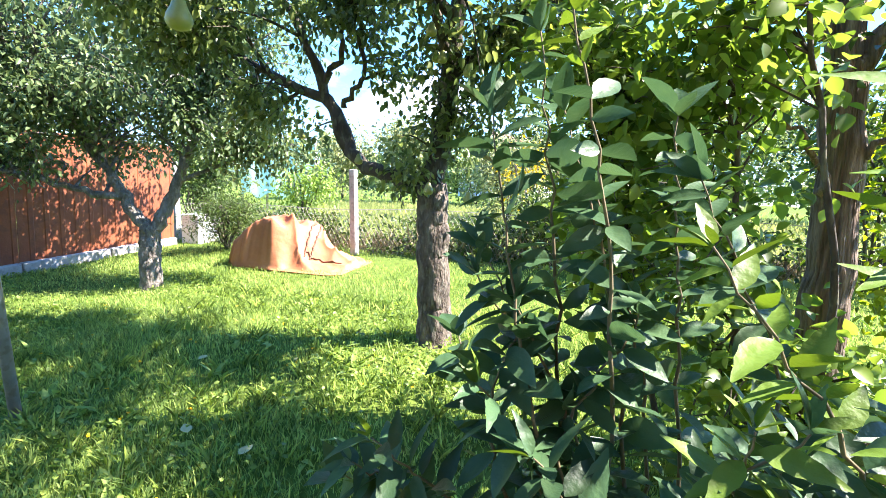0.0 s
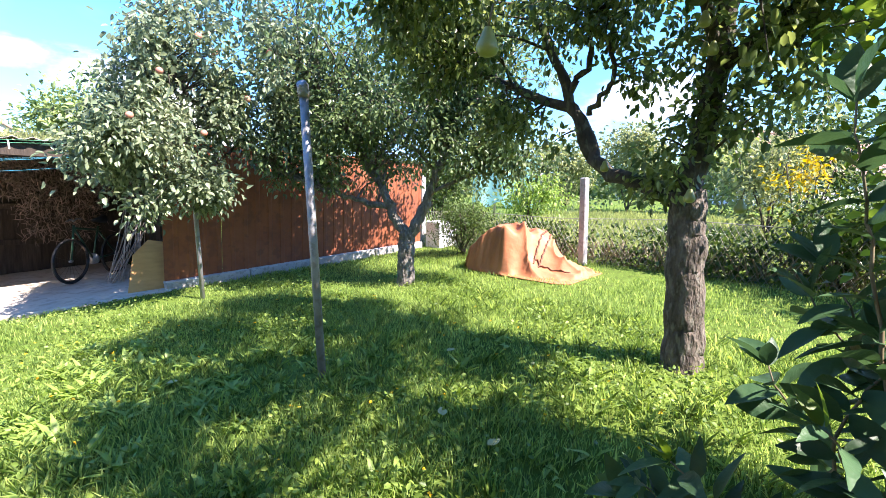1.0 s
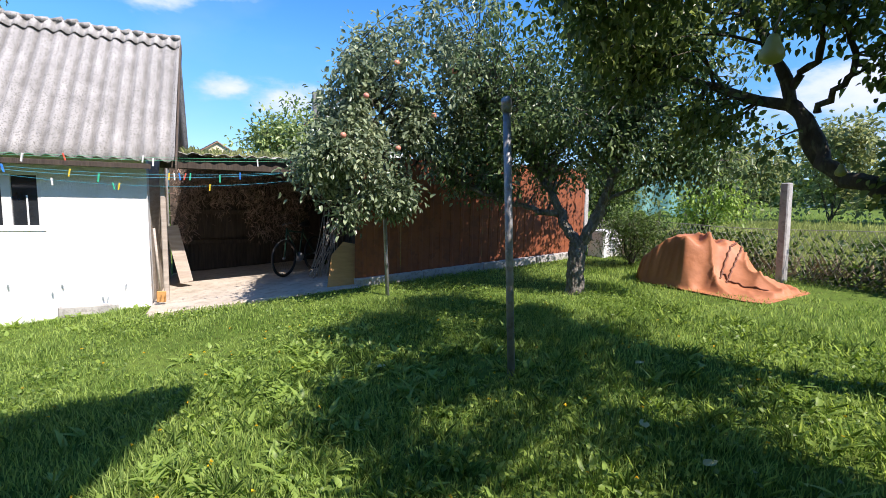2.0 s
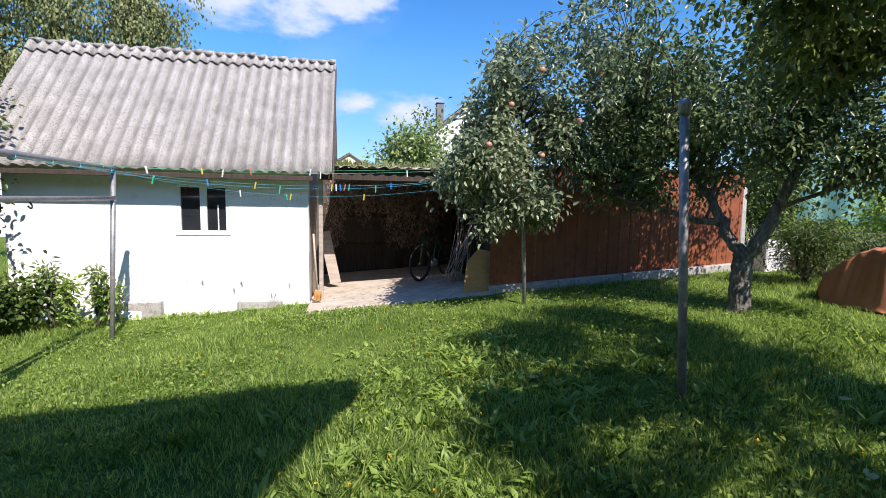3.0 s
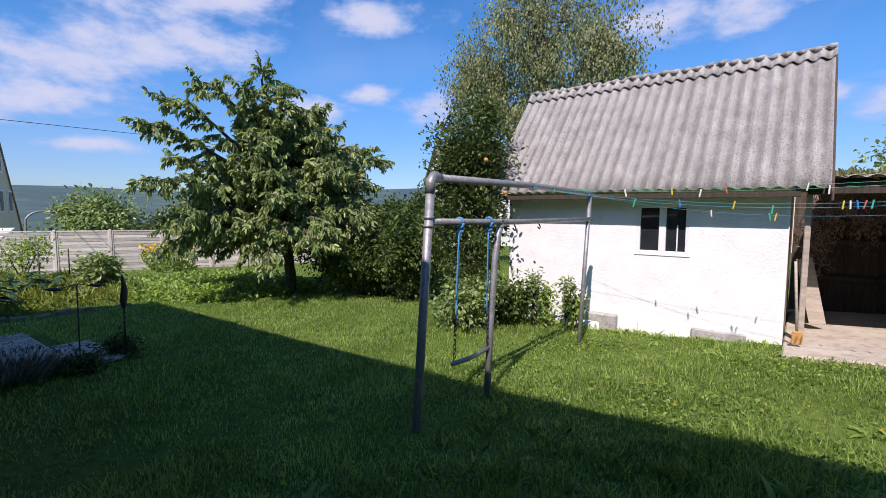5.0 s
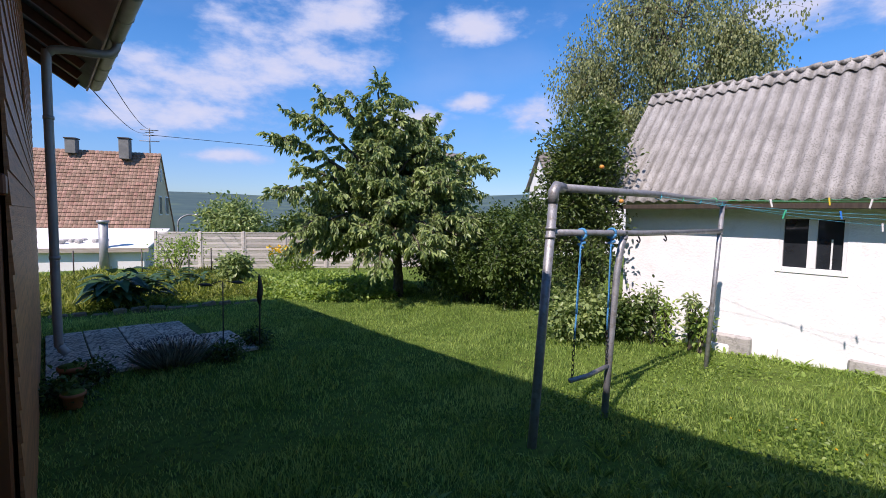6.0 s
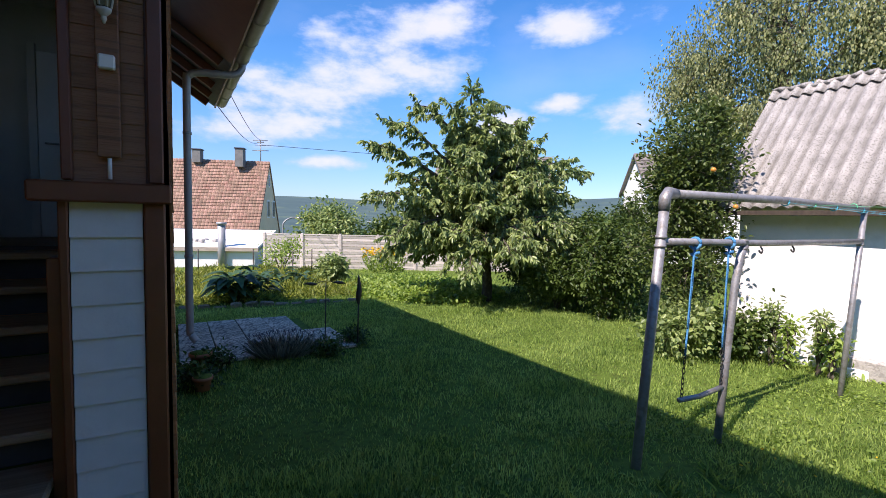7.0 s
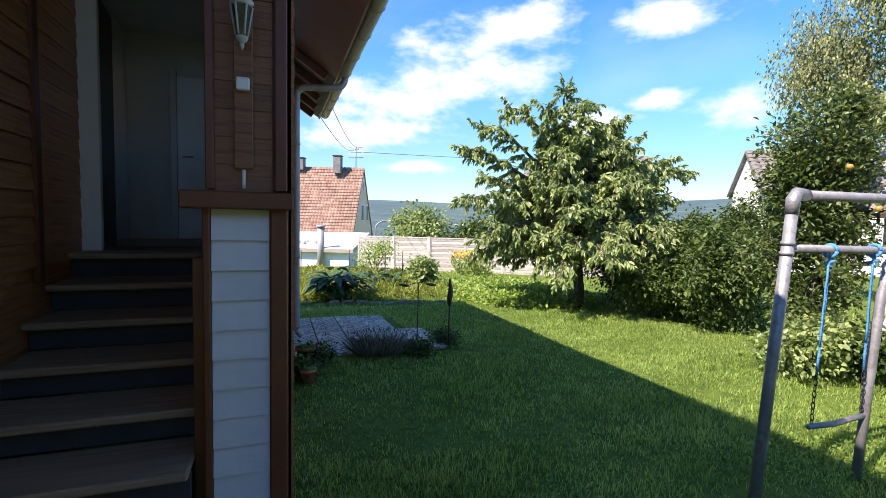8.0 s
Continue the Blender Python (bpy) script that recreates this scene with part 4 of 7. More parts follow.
def tree(name, loc, label, category, limbs, crowns, bark, leaf_mat, seed, leaf=0.06, width=0.55, per=40, spread=0.16, droop=0.3, twig_r=0.006, group="", up=0.0, sides=10, dark=None, fine=False):
    """limbs: (control points, first radius, last radius); crowns: (centre, radii, clusters) of foliage that hangs on twigs from the limbs."""
    rng = np.random.default_rng(seed)
    ob = thing(name, loc, label, category, group)
    nodes = []
    for i, (ctrl, r0, r1) in enumerate(limbs):
        pts = curve_pts(ctrl, 6, 0.012 if i else 0.006, seed + i)
        n = len(pts)
        rad = [(r0 + (r1 - r0) * (k / (n - 1)) ** 0.8) * (1 + rng.normal(0, 0.05 if i else 0.012)) for k in range(n)]
        if i == 0:
            rad[0] *= 1.35
            rad[1] *= 1.12
        if i == 0 and sides > 9:
            rough_trunk("trunk", pts, rad, bark, ob, seed)
            nodes += [(p, r) for p, r in zip(pts[2:], rad[2:])]
            continue
        tube("trunk" if i == 0 else "limb", pts, rad, bark if i == 0 else (dark or bark), ob, sides if i == 0 else 8)
        nodes += [(p, r) for p, r in zip(pts[2 if i == 0 else 1:], rad[2 if i == 0 else 1:])]
    N = np.array([p for p, _ in nodes])
    runs, P, W = [], [], []
    for centre, radii, count in crowns:
        d = rng.normal(size=(count, 3))
        d /= np.linalg.norm(d, axis=1, keepdims=True)
        lump = np.array([noise.noise(Vector(q) * 2.1 + Vector((seed, 0, centre[0]))) for q in d])[:, None]
        stray = np.where(rng.uniform(0, 1, (count, 1)) < 0.12, 1.22, 1.0)
        c = np.array(centre) + d * (rng.uniform(0.12, 1, (count, 1)) ** 0.5) * np.array(radii) * (0.92 + 0.62 * lump) * stray
        for q in c:
            j = int(np.argmin(np.linalg.norm(N - q, axis=1) + rng.uniform(0, 0.5, len(N))))
            a = Vector(N[j])
            b = Vector(q)
            mid = a.lerp(b, 0.55) + Vector(rng.normal(0, 0.06, 3)) * (b - a).length + Vector((0, 0, 0.08 * (b - a).length))
            run = curve_pts([a, mid, b], 3)
            r0 = min(nodes[j][1] * 0.5, twig_r * (1 + 2.2 * (b - a).length))
            runs.append((run, [r0 + (0.002 - r0) * k / (len(run) - 1) for k in range(len(run))], 5))
            m = max(4, int(rng.poisson(per)))
            off = rng.normal(size=(m, 3)) * spread
            off[:, 2] -= np.abs(rng.normal(size=m)) * spread * droop
            R = np.array(run)
            at = rng.uniform(0.45, 1.0, m) * (len(R) - 1)
            lo = np.minimum(at.astype(int), len(R) - 2)
            along = R[lo] + (R[lo + 1] - R[lo]) * (at - lo)[:, None]
            reach = min(1.0, 0.5 / max((b - a).length, 0.1))
            P.append(q + (along - q) * reach + off * 0.75)
            w = off / spread * 0.5 + rng.normal(size=(m, 3)) * 0.6
            w[:, 2] += up - droop
            W.append(w)
    tubes("twig_work", runs, dark or bark, ob, kind="stuff")
    leaves("foliage", np.concatenate(P), np.concatenate(W), leaf, width, leaf_mat, ob, rng, kind="stuff", fine=fine)
    return ob


tree("pear_tree", on_ground(-1.36, 3.45), "old pear tree with rough grey bark and hanging green pears", "tree",
     [([(-1.36, 3.45, 0.35), (-1.38, 3.45, 0.9), (-1.4, 3.42, 1.4), (-1.42, 3.4, 1.8)], 0.143, 0.118),
      ([(-1.42, 3.4, 1.7), (-1.38, 3.4, 2.1), (-1.3, 3.4, 2.7), (-1.22, 3.3, 3.4), (-1.1, 3.1, 4.2)], 0.11, 0.04),
      ([(-1.45, 3.4, 1.72), (-1.75, 3.38, 1.85), (-2.08, 3.35, 1.98), (-2.3, 3.3, 2.4), (-2.87, 3.3, 2.64), (-3.5, 3.2, 2.95), (-4.1, 3.0, 3.1)], 0.075, 0.025),
      ([(-2.15, 3.35, 2.05), (-2.35, 3.3, 2.5), (-2.52, 3.25, 2.92), (-2.78, 3.2, 3.35), (-3.0, 3.1, 4.0)], 0.055, 0.02),
      ([(-2.38, 3.3, 2.55), (-2.2, 3.3, 2.8), (-2.15, 3.25, 3.1), (-1.95, 3.2, 3.5)], 0.03, 0.012),
      ([(-1.3, 3.4, 2.6), (-1.25, 2.8, 3.0), (-1.2, 2.0, 3.1), (-1.2, 1.2, 2.85)], 0.045, 0.012),
      ([(-1.25, 3.35, 3.0), (-1.8, 2.6, 3.5), (-2.4, 1.8, 3.4), (-2.7, 1.2, 3.1)], 0.045, 0.012),
      ([(-1.3, 3.4, 2.6), (-0.7, 3.3, 3.0), (-0.2, 3.1, 3.2)], 0.05, 0.015),
      ([(-1.22, 3.3, 3.3), (-0.6, 2.8, 3.5), (0.0, 2.2, 3.5), (0.3, 1.7, 3.4)], 0.04, 0.012),
      ([(-2.2, 3.33, 2.38), (-2.0, 3.3, 2.62), (-2.08, 3.28, 2.95), (-2.3, 3.2, 3.3)], 0.026, 0.01)],
     [((-1.0, 3.3, 3.6), (1.3, 1.1, 0.7), 62), ((-2.6, 3.1, 3.35), (1.5, 0.9, 0.45), 60), ((-1.2, 1.7, 3.15), (0.95, 0.8, 0.3), 92), ((-3.4, 2.6, 3.05), (0.7, 0.6, 0.4), 54),
      ((-2.7, 1.8, 3.2), (1.0, 0.8, 0.35), 66), ((-1.5, 3.3, 1.95), (0.3, 0.3, 0.2), 7), ((-3.0, 3.3, 2.35), (0.6, 0.4, 0.2), 16), ((-1.1, 3.3, 2.5), (0.55, 0.35, 0.5), 12), ((-0.4, 3.2, 2.9), (0.5, 0.4, 0.5), 22), ((-0.85, 3.0, 2.95), (0.6, 0.6, 0.55), 20), ((-1.75, 3.35, 2.75), (0.42, 0.3, 0.38), 10), ((-1.95, 3.3, 3.25), (0.7, 0.4, 0.3), 18), ((-1.2, 3.5, 2.2), (0.5, 0.3, 0.25), 10),
      # overhead clusters out of view, added to cast dappled shade on the lawn
      ((0.1, 1.7, 3.35), (0.8, 0.5, 0.25), 10), ((0.75, 2.7, 3.5), (0.6, 0.5, 0.3), 12), ((-0.9, 1.0, 3.2), (0.75, 0.45, 0.25), 42), ((-0.95, 2.3, 3.45), (0.75, 0.6, 0.28), 44), ((0.05, 1.1, 3.2), (0.5, 0.3, 0.2), 20)],
     M_BARK, M_PEAR, 11, leaf=0.062, width=0.62, per=54, spread=0.11, droop=0.5, dark=M_BARK_DARK, sides=14)

old_apple = tree("apple_tree", on_ground(-5.1, 3.8), "old forked apple tree with lichen-grey bark", "tree",
     [([(-5.1, 3.8, 0.3), (-5.1, 3.8, 0.8), (-5.12, 3.82, 1.2)], 0.125, 0.105),
      ([(-5.12, 3.8, 1.1), (-5.3, 3.7, 1.45), (-5.55, 3.6, 1.9), (-5.9, 3.3, 2.5), (-6.3, 2.8, 3.1)], 0.085, 0.03),
      ([(-5.1, 3.82, 1.1), (-4.95, 3.95, 1.5), (-4.85, 4.05, 1.9), (-4.7, 4.2, 2.5), (-4.5, 4.3, 3.1)], 0.085, 0.03),
      ([(-5.35, 3.68, 1.5), (-5.75, 3.3, 1.62), (-6.1, 2.8, 1.8), (-6.4, 2.3, 2.1)], 0.045, 0.018),
      ([(-4.9, 4.0, 1.7), (-4.4, 4.3, 2.0), (-3.9, 4.5, 2.2)], 0.03, 0.01)],
     [((-5.3, 3.6, 2.85), (1.4, 1.4, 0.65), 104), ((-5.4, 3.9, 3.7), (1.6, 1.7, 0.8), 84), ((-4.2, 4.5, 3.5), (0.9, 0.8, 0.6), 48), ((-6.2, 4.5, 3.1), (0.7, 1.2, 0.8), 66), ((-6.0, 5.6, 3.2), (0.8, 0.9, 0.6), 28), ((-6.5, 3.4, 2.7), (0.5, 0.9, 0.8), 26), ((-6.6, 3.3, 1.95), (0.4, 0.9, 0.35), 16), ((-6.3, 4.6, 2.1), (0.4, 0.7, 0.35), 12), ((-3.9, 4.5, 2.3), (0.6, 0.5, 0.35), 26), ((-6.0, 2.8, 2.5), (0.9, 0.9, 0.7), 48), ((-4.5, 4.2, 2.5), (0.8, 0.7, 0.6), 60)],
     M_BARK_LICHEN, M_OLD_APPLE, 23, leaf=0.068, width=0.55, per=52, spread=0.15, droop=0.4, dark=M_BARK_LICHEN, sides=12)

bough = tree("apple_tree", on_ground(-5.1, 3.8), "wide bough with grey-green leaves and a few pink apples", "tree",
     [([(-5.9, 3.1, 1.68), (-6.2, 2.7, 1.9), (-6.4, 2.3, 2.2), (-6.5, 1.9, 2.45)], 0.04, 0.035),
      ([(-6.45, 2.0, 2.35), (-6.5, 1.6, 2.7), (-6.5, 1.3, 3.1), (-6.5, 1.1, 3.6)], 0.035, 0.012),
      ([(-6.3, 2.45, 2.1), (-6.3, 2.6, 2.6), (-6.3, 2.8, 3.2), (-6.2, 2.8, 3.9)], 0.035, 0.012),
      ([(-6.5, 1.9, 2.4), (-6.4, 1.3, 2.35), (-6.2, 0.7, 2.2)], 0.028, 0.01),
      ([(-6.45, 2.1, 2.3), (-6.35, 1.8, 2.0), (-6.3, 1.5, 1.65)], 0.02, 0.008)],
     [((-6.5, 1.5, 2.95), (0.95, 0.85, 0.95), 120), ((-6.3, 1.0, 2.05), (0.75, 0.65, 0.6), 85), ((-6.3, 2.7, 3.3), (0.9, 1.1, 0.85), 48), ((-6.3, 1.6, 1.7), (0.6, 0.5, 0.35), 45), ((-6.5, 3.0, 2.3), (0.65, 1.1, 0.5), 26), ((-6.2, 2.4, 3.9), (0.85, 1.0, 0.8), 50), ((-6.15, 2.3, 2.7), (0.6, 0.8, 0.55), 70), ((-6.15, 0.65, 2.2), (0.5, 0.45, 0.4), 42), ((-6.3, 0.9, 2.75), (0.5, 0.4, 0.3), 30)],
     M_BARK, M_APPLE, 37, leaf=0.08, width=0.5, per=44, spread=0.105, droop=0.3, dark=M_BARK_DARK, sides=8)
for piece in list(bough.children):
    piece.parent = old_apple
    piece.matrix_parent_inverse = old_apple.matrix_basis.inverted()
    if piece.name.startswith("trunk"):
        piece.name = "limb"
bpy.data.objects.remove(bough)


def build_cherry():
    """Scaffold branches that rise and arch over, side shoots along them, and long leaves hanging from the shoots."""
    base = on_ground(-7.5, -11.75)
    ob = thing("cherry_tree", base, "broad cherry tree with long drooping yellow-green leaves", "tree")
    rng = np.random.default_rng(41)
    stem = curve_pts([(-7.55, -11.75, base[2] - 0.2), (-7.5, -11.75, 0.5), (-7.42, -11.78, 1.3), (-7.2, -11.8, 2.4), (-7.0, -11.8, 3.6), (-6.87, -11.8, 4.9)], 6, 0.012, 4)
    n = len(stem)
    tube("trunk", stem, [0.14 * (1 - k / n) ** 0.9 + 0.012 for k in range(n)], M_BARK_DARK, ob, 10)
    tips = [(-6.87, -11.8, 5.15), (-5.3, -11.6, 4.5), (-4.65, -11.7, 4.0), (-4.2, -11.7, 3.45), (-8.5, -11.9, 4.3), (-7.7, -11.8, 4.75), (-6.1, -11.5, 4.55), (-10.7, -12.1, 3.6), (-11.4, -12.2, 3.3),
            (-4.2, -11.5, 2.3), (-4.5, -11.3, 1.4), (-10.7, -12.0, 2.5), (-10.4, -11.8, 1.6), (-9.3, -12.0, 3.5), (-5.2, -12.6, 2.9), (-9.0, -11.2, 1.0), (-6.0, -10.6, 1.1)]
    for k in range(140):
        a = 2.4 * k
        up = rng.uniform(0.0, 1.0) ** 1.7
        wide = 3.1 * (1 - 0.72 * up ** 1.3) * rng.uniform(0.55, 1.0)
        tips.append((-7.5 + wide * math.cos(a), -11.75 + 0.8 * wide * math.sin(a), 0.75 + 3.65 * up + rng.uniform(-0.2, 0.25)))
    shoots, P, W = [], [], []
    for i, tip in enumerate(tips):
        tip = Vector(tip)
        reach = math.hypot(tip.x + 7.3, tip.y + 11.78)
        start = min(max(0.95 + 0.1 * (i % 4), tip.z - 0.25 - 0.62 * reach), 4.5)
        foot = min(stem, key=lambda p: abs(p.z - start))
        way = tip - foot
        run = curve_pts([foot, foot + way * 0.4 + Vector((0, 0, 0.16 * reach)), foot + way * 0.78 + Vector((0, 0, 0.12 * reach)), tip], 6, 0.02, 60 + i)
        m = len(run)
        thick = 0.012 + 0.014 * way.length
        tube("limb", run, [thick * (1 - 0.85 * k / (m - 1)) for k in range(m)], M_BARK_DARK, ob, 6)
        total = sum((run[k + 1] - run[k]).length for k in range(m - 1))
        count = max(5, int(total * 0.8 / 0.085))
        for q in range(count):
            f = (0.2 + 0.8 * (q + rng.uniform(0, 0.6)) / count) * (m - 1)
            k = min(int(f), m - 2)
            p = run[k].lerp(run[k + 1], min(1.0, f - k))
            d = (run[k + 1] - run[k]).normalized()
            side = d.cross(Vector((0, 0, 1))).normalized() * (1 if q % 2 else -1)
            w = (d * rng.uniform(0.4, 1.0) + side * rng.uniform(0.3, 0.9) + Vector((0, 0, rng.uniform(-0.9, 0.5)))).normalized()
            length = rng.uniform(0.22, 0.6) * (1.15 - 0.5 * q / count)
            if q == count - 1:
                w, length = (d + Vector((0, 0, 0.2))).normalized(), 0.4
            end = p + w * length
            mid = p.lerp(end, 0.5) + Vector((0, 0, 0.05 * length))
            end -= Vector((0, 0, 0.1 * length))
            shoots.append(([p, mid, end], [0.007, 0.005, 0.002], 4))
            for g in range(int(length / 0.015)):
                e = rng.uniform(0.1, 1.0)
                at = (p.lerp(mid, e * 2) if e < 0.5 else mid.lerp(end, e * 2 - 1))
                P.append(at)
                W.append(w * rng.uniform(0.2, 0.9) + Vector(rng.normal(0, 0.45, 3)) + Vector((0, 0, -0.75)))
    tubes("twig_work", shoots, M_BARK_DARK, ob, kind="stuff")
    leaves("foliage", np.array(P), np.array(W), 0.148, 0.38, M_CHERRY, ob, rng, fold=0.2, curl=0.22, kind="stuff")


build_cherry()

tree("upright_apple_tree", on_ground(-7.9, -6.3), "dense upright apple tree beside the shed", "tree",
     [([(-7.9, -6.3, -0.4), (-7.9, -6.3, 1.0), (-7.9, -6.25, 2.4), (-7.95, -6.2, 3.7)], 0.07, 0.015),
      ([(-7.9, -6.3, 0.9), (-7.4, -6.1, 1.8), (-7.1, -6.0, 2.8)], 0.035, 0.01),
      ([(-7.9, -6.3, 0.9), (-8.3, -6.4, 1.9), (-8.5, -6.4, 2.9)], 0.035, 0.01)],
     [((-7.6, -6.3, 1.6), (1.1, 0.85, 1.3), 200), ((-7.6, -6.25, 2.8), (1.0, 0.75, 0.85), 160), ((-7.95, -6.2, 3.6), (0.35, 0.35, 0.35), 20), ((-6.95, -6.1, 2.5), (0.2, 0.2, 0.45), 12)],
     M_BARK_DARK, M_COLUMN, 53, leaf=0.085, width=0.5, per=40, spread=0.13, droop=0.1, up=0.3)

tree("birch_tree", on_ground(-14.5, -8.2), "tall weeping birch tree behind the shed roof", "tree",
     [([(-14.5, -8.2, -0.8), (-14.5, -8.2, 2.0), (-14.4, -8.1, 5.0), (-14.4, -8.2, 9.5)], 0.2, 0.03),
      ([(-14.45, -8.15, 3.5), (-14.3, -7.2, 5.5), (-14.2, -6.2, 7.0)], 0.07, 0.015),
      ([(-14.45, -8.15, 3.5), (-14.5, -9.6, 5.5), (-14.6, -11.0, 7.0)], 0.07, 0.015),
      ([(-14.4, -8.1, 5.0), (-13.8, -7.4, 7.0), (-13.5, -6.6, 8.6)], 0.05, 0.01)],
     [((-14.4, -8.4, 7.3), (1.6, 3.2, 2.6), 330), ((-14.3, -6.0, 6.2), (1.0, 1.0, 1.1), 80), ((-14.5, -10.8, 6.4), (1.0, 1.3, 1.2), 90), ((-14.4, -8.3, 5.0), (1.2, 2.4, 0.9), 90)],
     M_BARK, M_BIRCH, 61, leaf=0.09, width=0.62, per=56, spread=0.2, droop=2.4)


# ---- grass ----
def build_grass():
    rng = np.random.default_rng(8)
    zones = [(-5.6, 2.5, -5.2, 4.6, 3300, 0.058), (-8.3, 3.5, -13, 6.6, 1800, 0.05), (-14, 4, -16, 9, 230, 0.075), (-22, 12, -26, 22, 35, 0.1)]
    P, H = [], []
    done = []
    for x0, x1, y0, y1, dens, h in zones:
        n = int((x1 - x0) * (y1 - y0) * dens)
        x, y = rng.uniform(x0, x1, n), rng.uniform(y0, y1, n)
        keep = np.ones(n, bool)
        for a0, a1, b0, b1 in done:
            keep &= ~((x > a0) & (x < a1) & (y > b0) & (y < b1))
        done.append((x0, x1, y0, y1))
        keep &= ~((x > -0.22) & (y < -0.5) & (y > -12.3))
        keep &= ~((x > PATIO[0]) & (x < PATIO[2]) & (y < PATIO[1]) & (y > PATIO[3]))
        keep &= ~((x < -8.2) & (x > -11.3) & (y > -5.8) & (y < 1.8))
        keep &= ~((x < -7.45) & (y > -1.55) & (y < 1.2) & (x > -11))
        patch = np.sin(x * 1.9 + 0.7 * np.sin(y * 2.3)) * np.sin(y * 1.6 + np.sin(x * 1.3))
        clump = np.sin(x * 7.3 + 1.3 * np.sin(y * 5.1)) * np.sin(y * 8.2 + 1.4 * np.sin(x * 6.1))
        keep &= rng.uniform(0, 1, n) < 0.76 + 0.14 * patch + 0.18 * clump
        patch = patch + 0.8 * clump
        for bx, by, br in ((-3.5, 1.35, 0.32), (-4.47, -2.17, 0.16), (-1.15, 3.2, 0.4), (-3.35, -3.85, 0.2), (-2.0, 0.6, 0.12)):
            keep &= ((x - bx) ** 2 + (y - by) ** 2 > br * br) | (rng.uniform(0, 1, n) < 0.3)
        x, y = x[keep], y[keep]
        tall = 1 + 0.45 * np.clip(patch[keep], -0.9, 1.5)
        tall = tall * (1 + 0.75 * np.exp(-((x + 2.0) / 1.5) ** 2 - ((y + 2.0) / 1.4) ** 2))
        P.append(np.stack([x, y, ground_z(x, y) - 0.01], 1))
        H.append(h * tall * rng.uniform(0.45, 1.35, len(x)))
    P, H = np.concatenate(P), np.concatenate(H)
    n = len(P)
    a = rng.uniform(0, 2 * np.pi, n)
    side = np.stack([np.cos(a), np.sin(a), np.zeros(n)], 1)
    b = a + np.pi / 2 + rng.normal(0, 0.5, n)
    lean = np.stack([np.cos(b), np.sin(b), np.zeros(n)], 1) * (H * rng.uniform(0.15, 0.95, n))[:, None]
    w = (rng.uniform(0.0018, 0.0038, n) * (1 + 0.09 * np.hypot(P[:, 0] + 0.4, P[:, 1] + 0.8)))[:, None]
    up = np.array([0, 0, 1.0])[None] * H[:, None]
    v = np.stack([P - side * w, P + side * w, P + up * 0.6 + lean * 0.4 + side * w * 0.75, P + up * 0.6 + lean * 0.4 - side * w * 0.75, P + up * 0.95 + lean], 1).reshape(-1, 3)
    k = np.arange(n)[:, None] * 5
    loops = (k + np.array([[0, 1, 2, 3, 3, 2, 4]])).ravel()
    sizes = np.tile([4, 3], n)
    ob = quads_mesh("grass", v, loops, sizes, M_GRASS, kind="stuff")
    # longer tufts
    k = 900
    cx, cy = rng.uniform(-4.2, 1.0, k), rng.uniform(-3.6, 4.2, k)
    keep = ~((cx > -0.4) & (cy < -0.5))
    cx, cy = np.repeat(cx[keep], 15), np.repeat(cy[keep], 15)
    m = len(cx)
    ang = rng.uniform(0, 2 * np.pi, m)
    px, py = cx + rng.normal(0, 0.025, m), cy + rng.normal(0, 0.025, m)
    p = np.stack([px, py, ground_z(px, py) - 0.01], 1)
    way = np.stack([np.cos(ang), np.sin(ang), rng.uniform(1.0, 3.2, m)], 1)
    tufts = leaves("grass_tufts", p, way, 0.12, 0.034, M_GRASS, None, rng, fold=0.1, curl=0.3)
    tagged(tufts, "longer tufts of grass in the lawn", "grass", kind="stuff")
    tagged(ob, "uneven green lawn grass, longer in tufts", "grass")


build_grass()


# ---- shrub close to the path ----
def leaf_mesh(name, length, width, droop, mat):
    rows = 10
    verts, faces = [], []
    for i in range(rows):
        t = i / (rows - 1)
        w = width * math.sin(math.pi * min(1, t ** 0.8)) ** 0.8 * (1.15 - 0.45 * t) if 0 < i < rows - 1 else 0.003
        z = -droop * length * t * t
        x = length * t
        rag = 0.02 * width * (-1) ** i if 0 < i < rows - 1 else 0
        verts += [(x, -w / 2 - rag, z + w * 0.16), (x, 0, z), (x, w / 2 + rag, z + w * 0.16)]
    for i in range(rows - 1):
        a = i * 3
        faces += [(a, a + 3, a + 4, a + 1), (a + 1, a + 4, a + 5, a + 2)]
    me = bpy.data.meshes.new(name)
    me.from_pydata(verts, [], faces)
    me.materials.append(mat)
    me.polygons.foreach_set("use_smooth", np.ones(len(faces), dtype=bool))
    return me


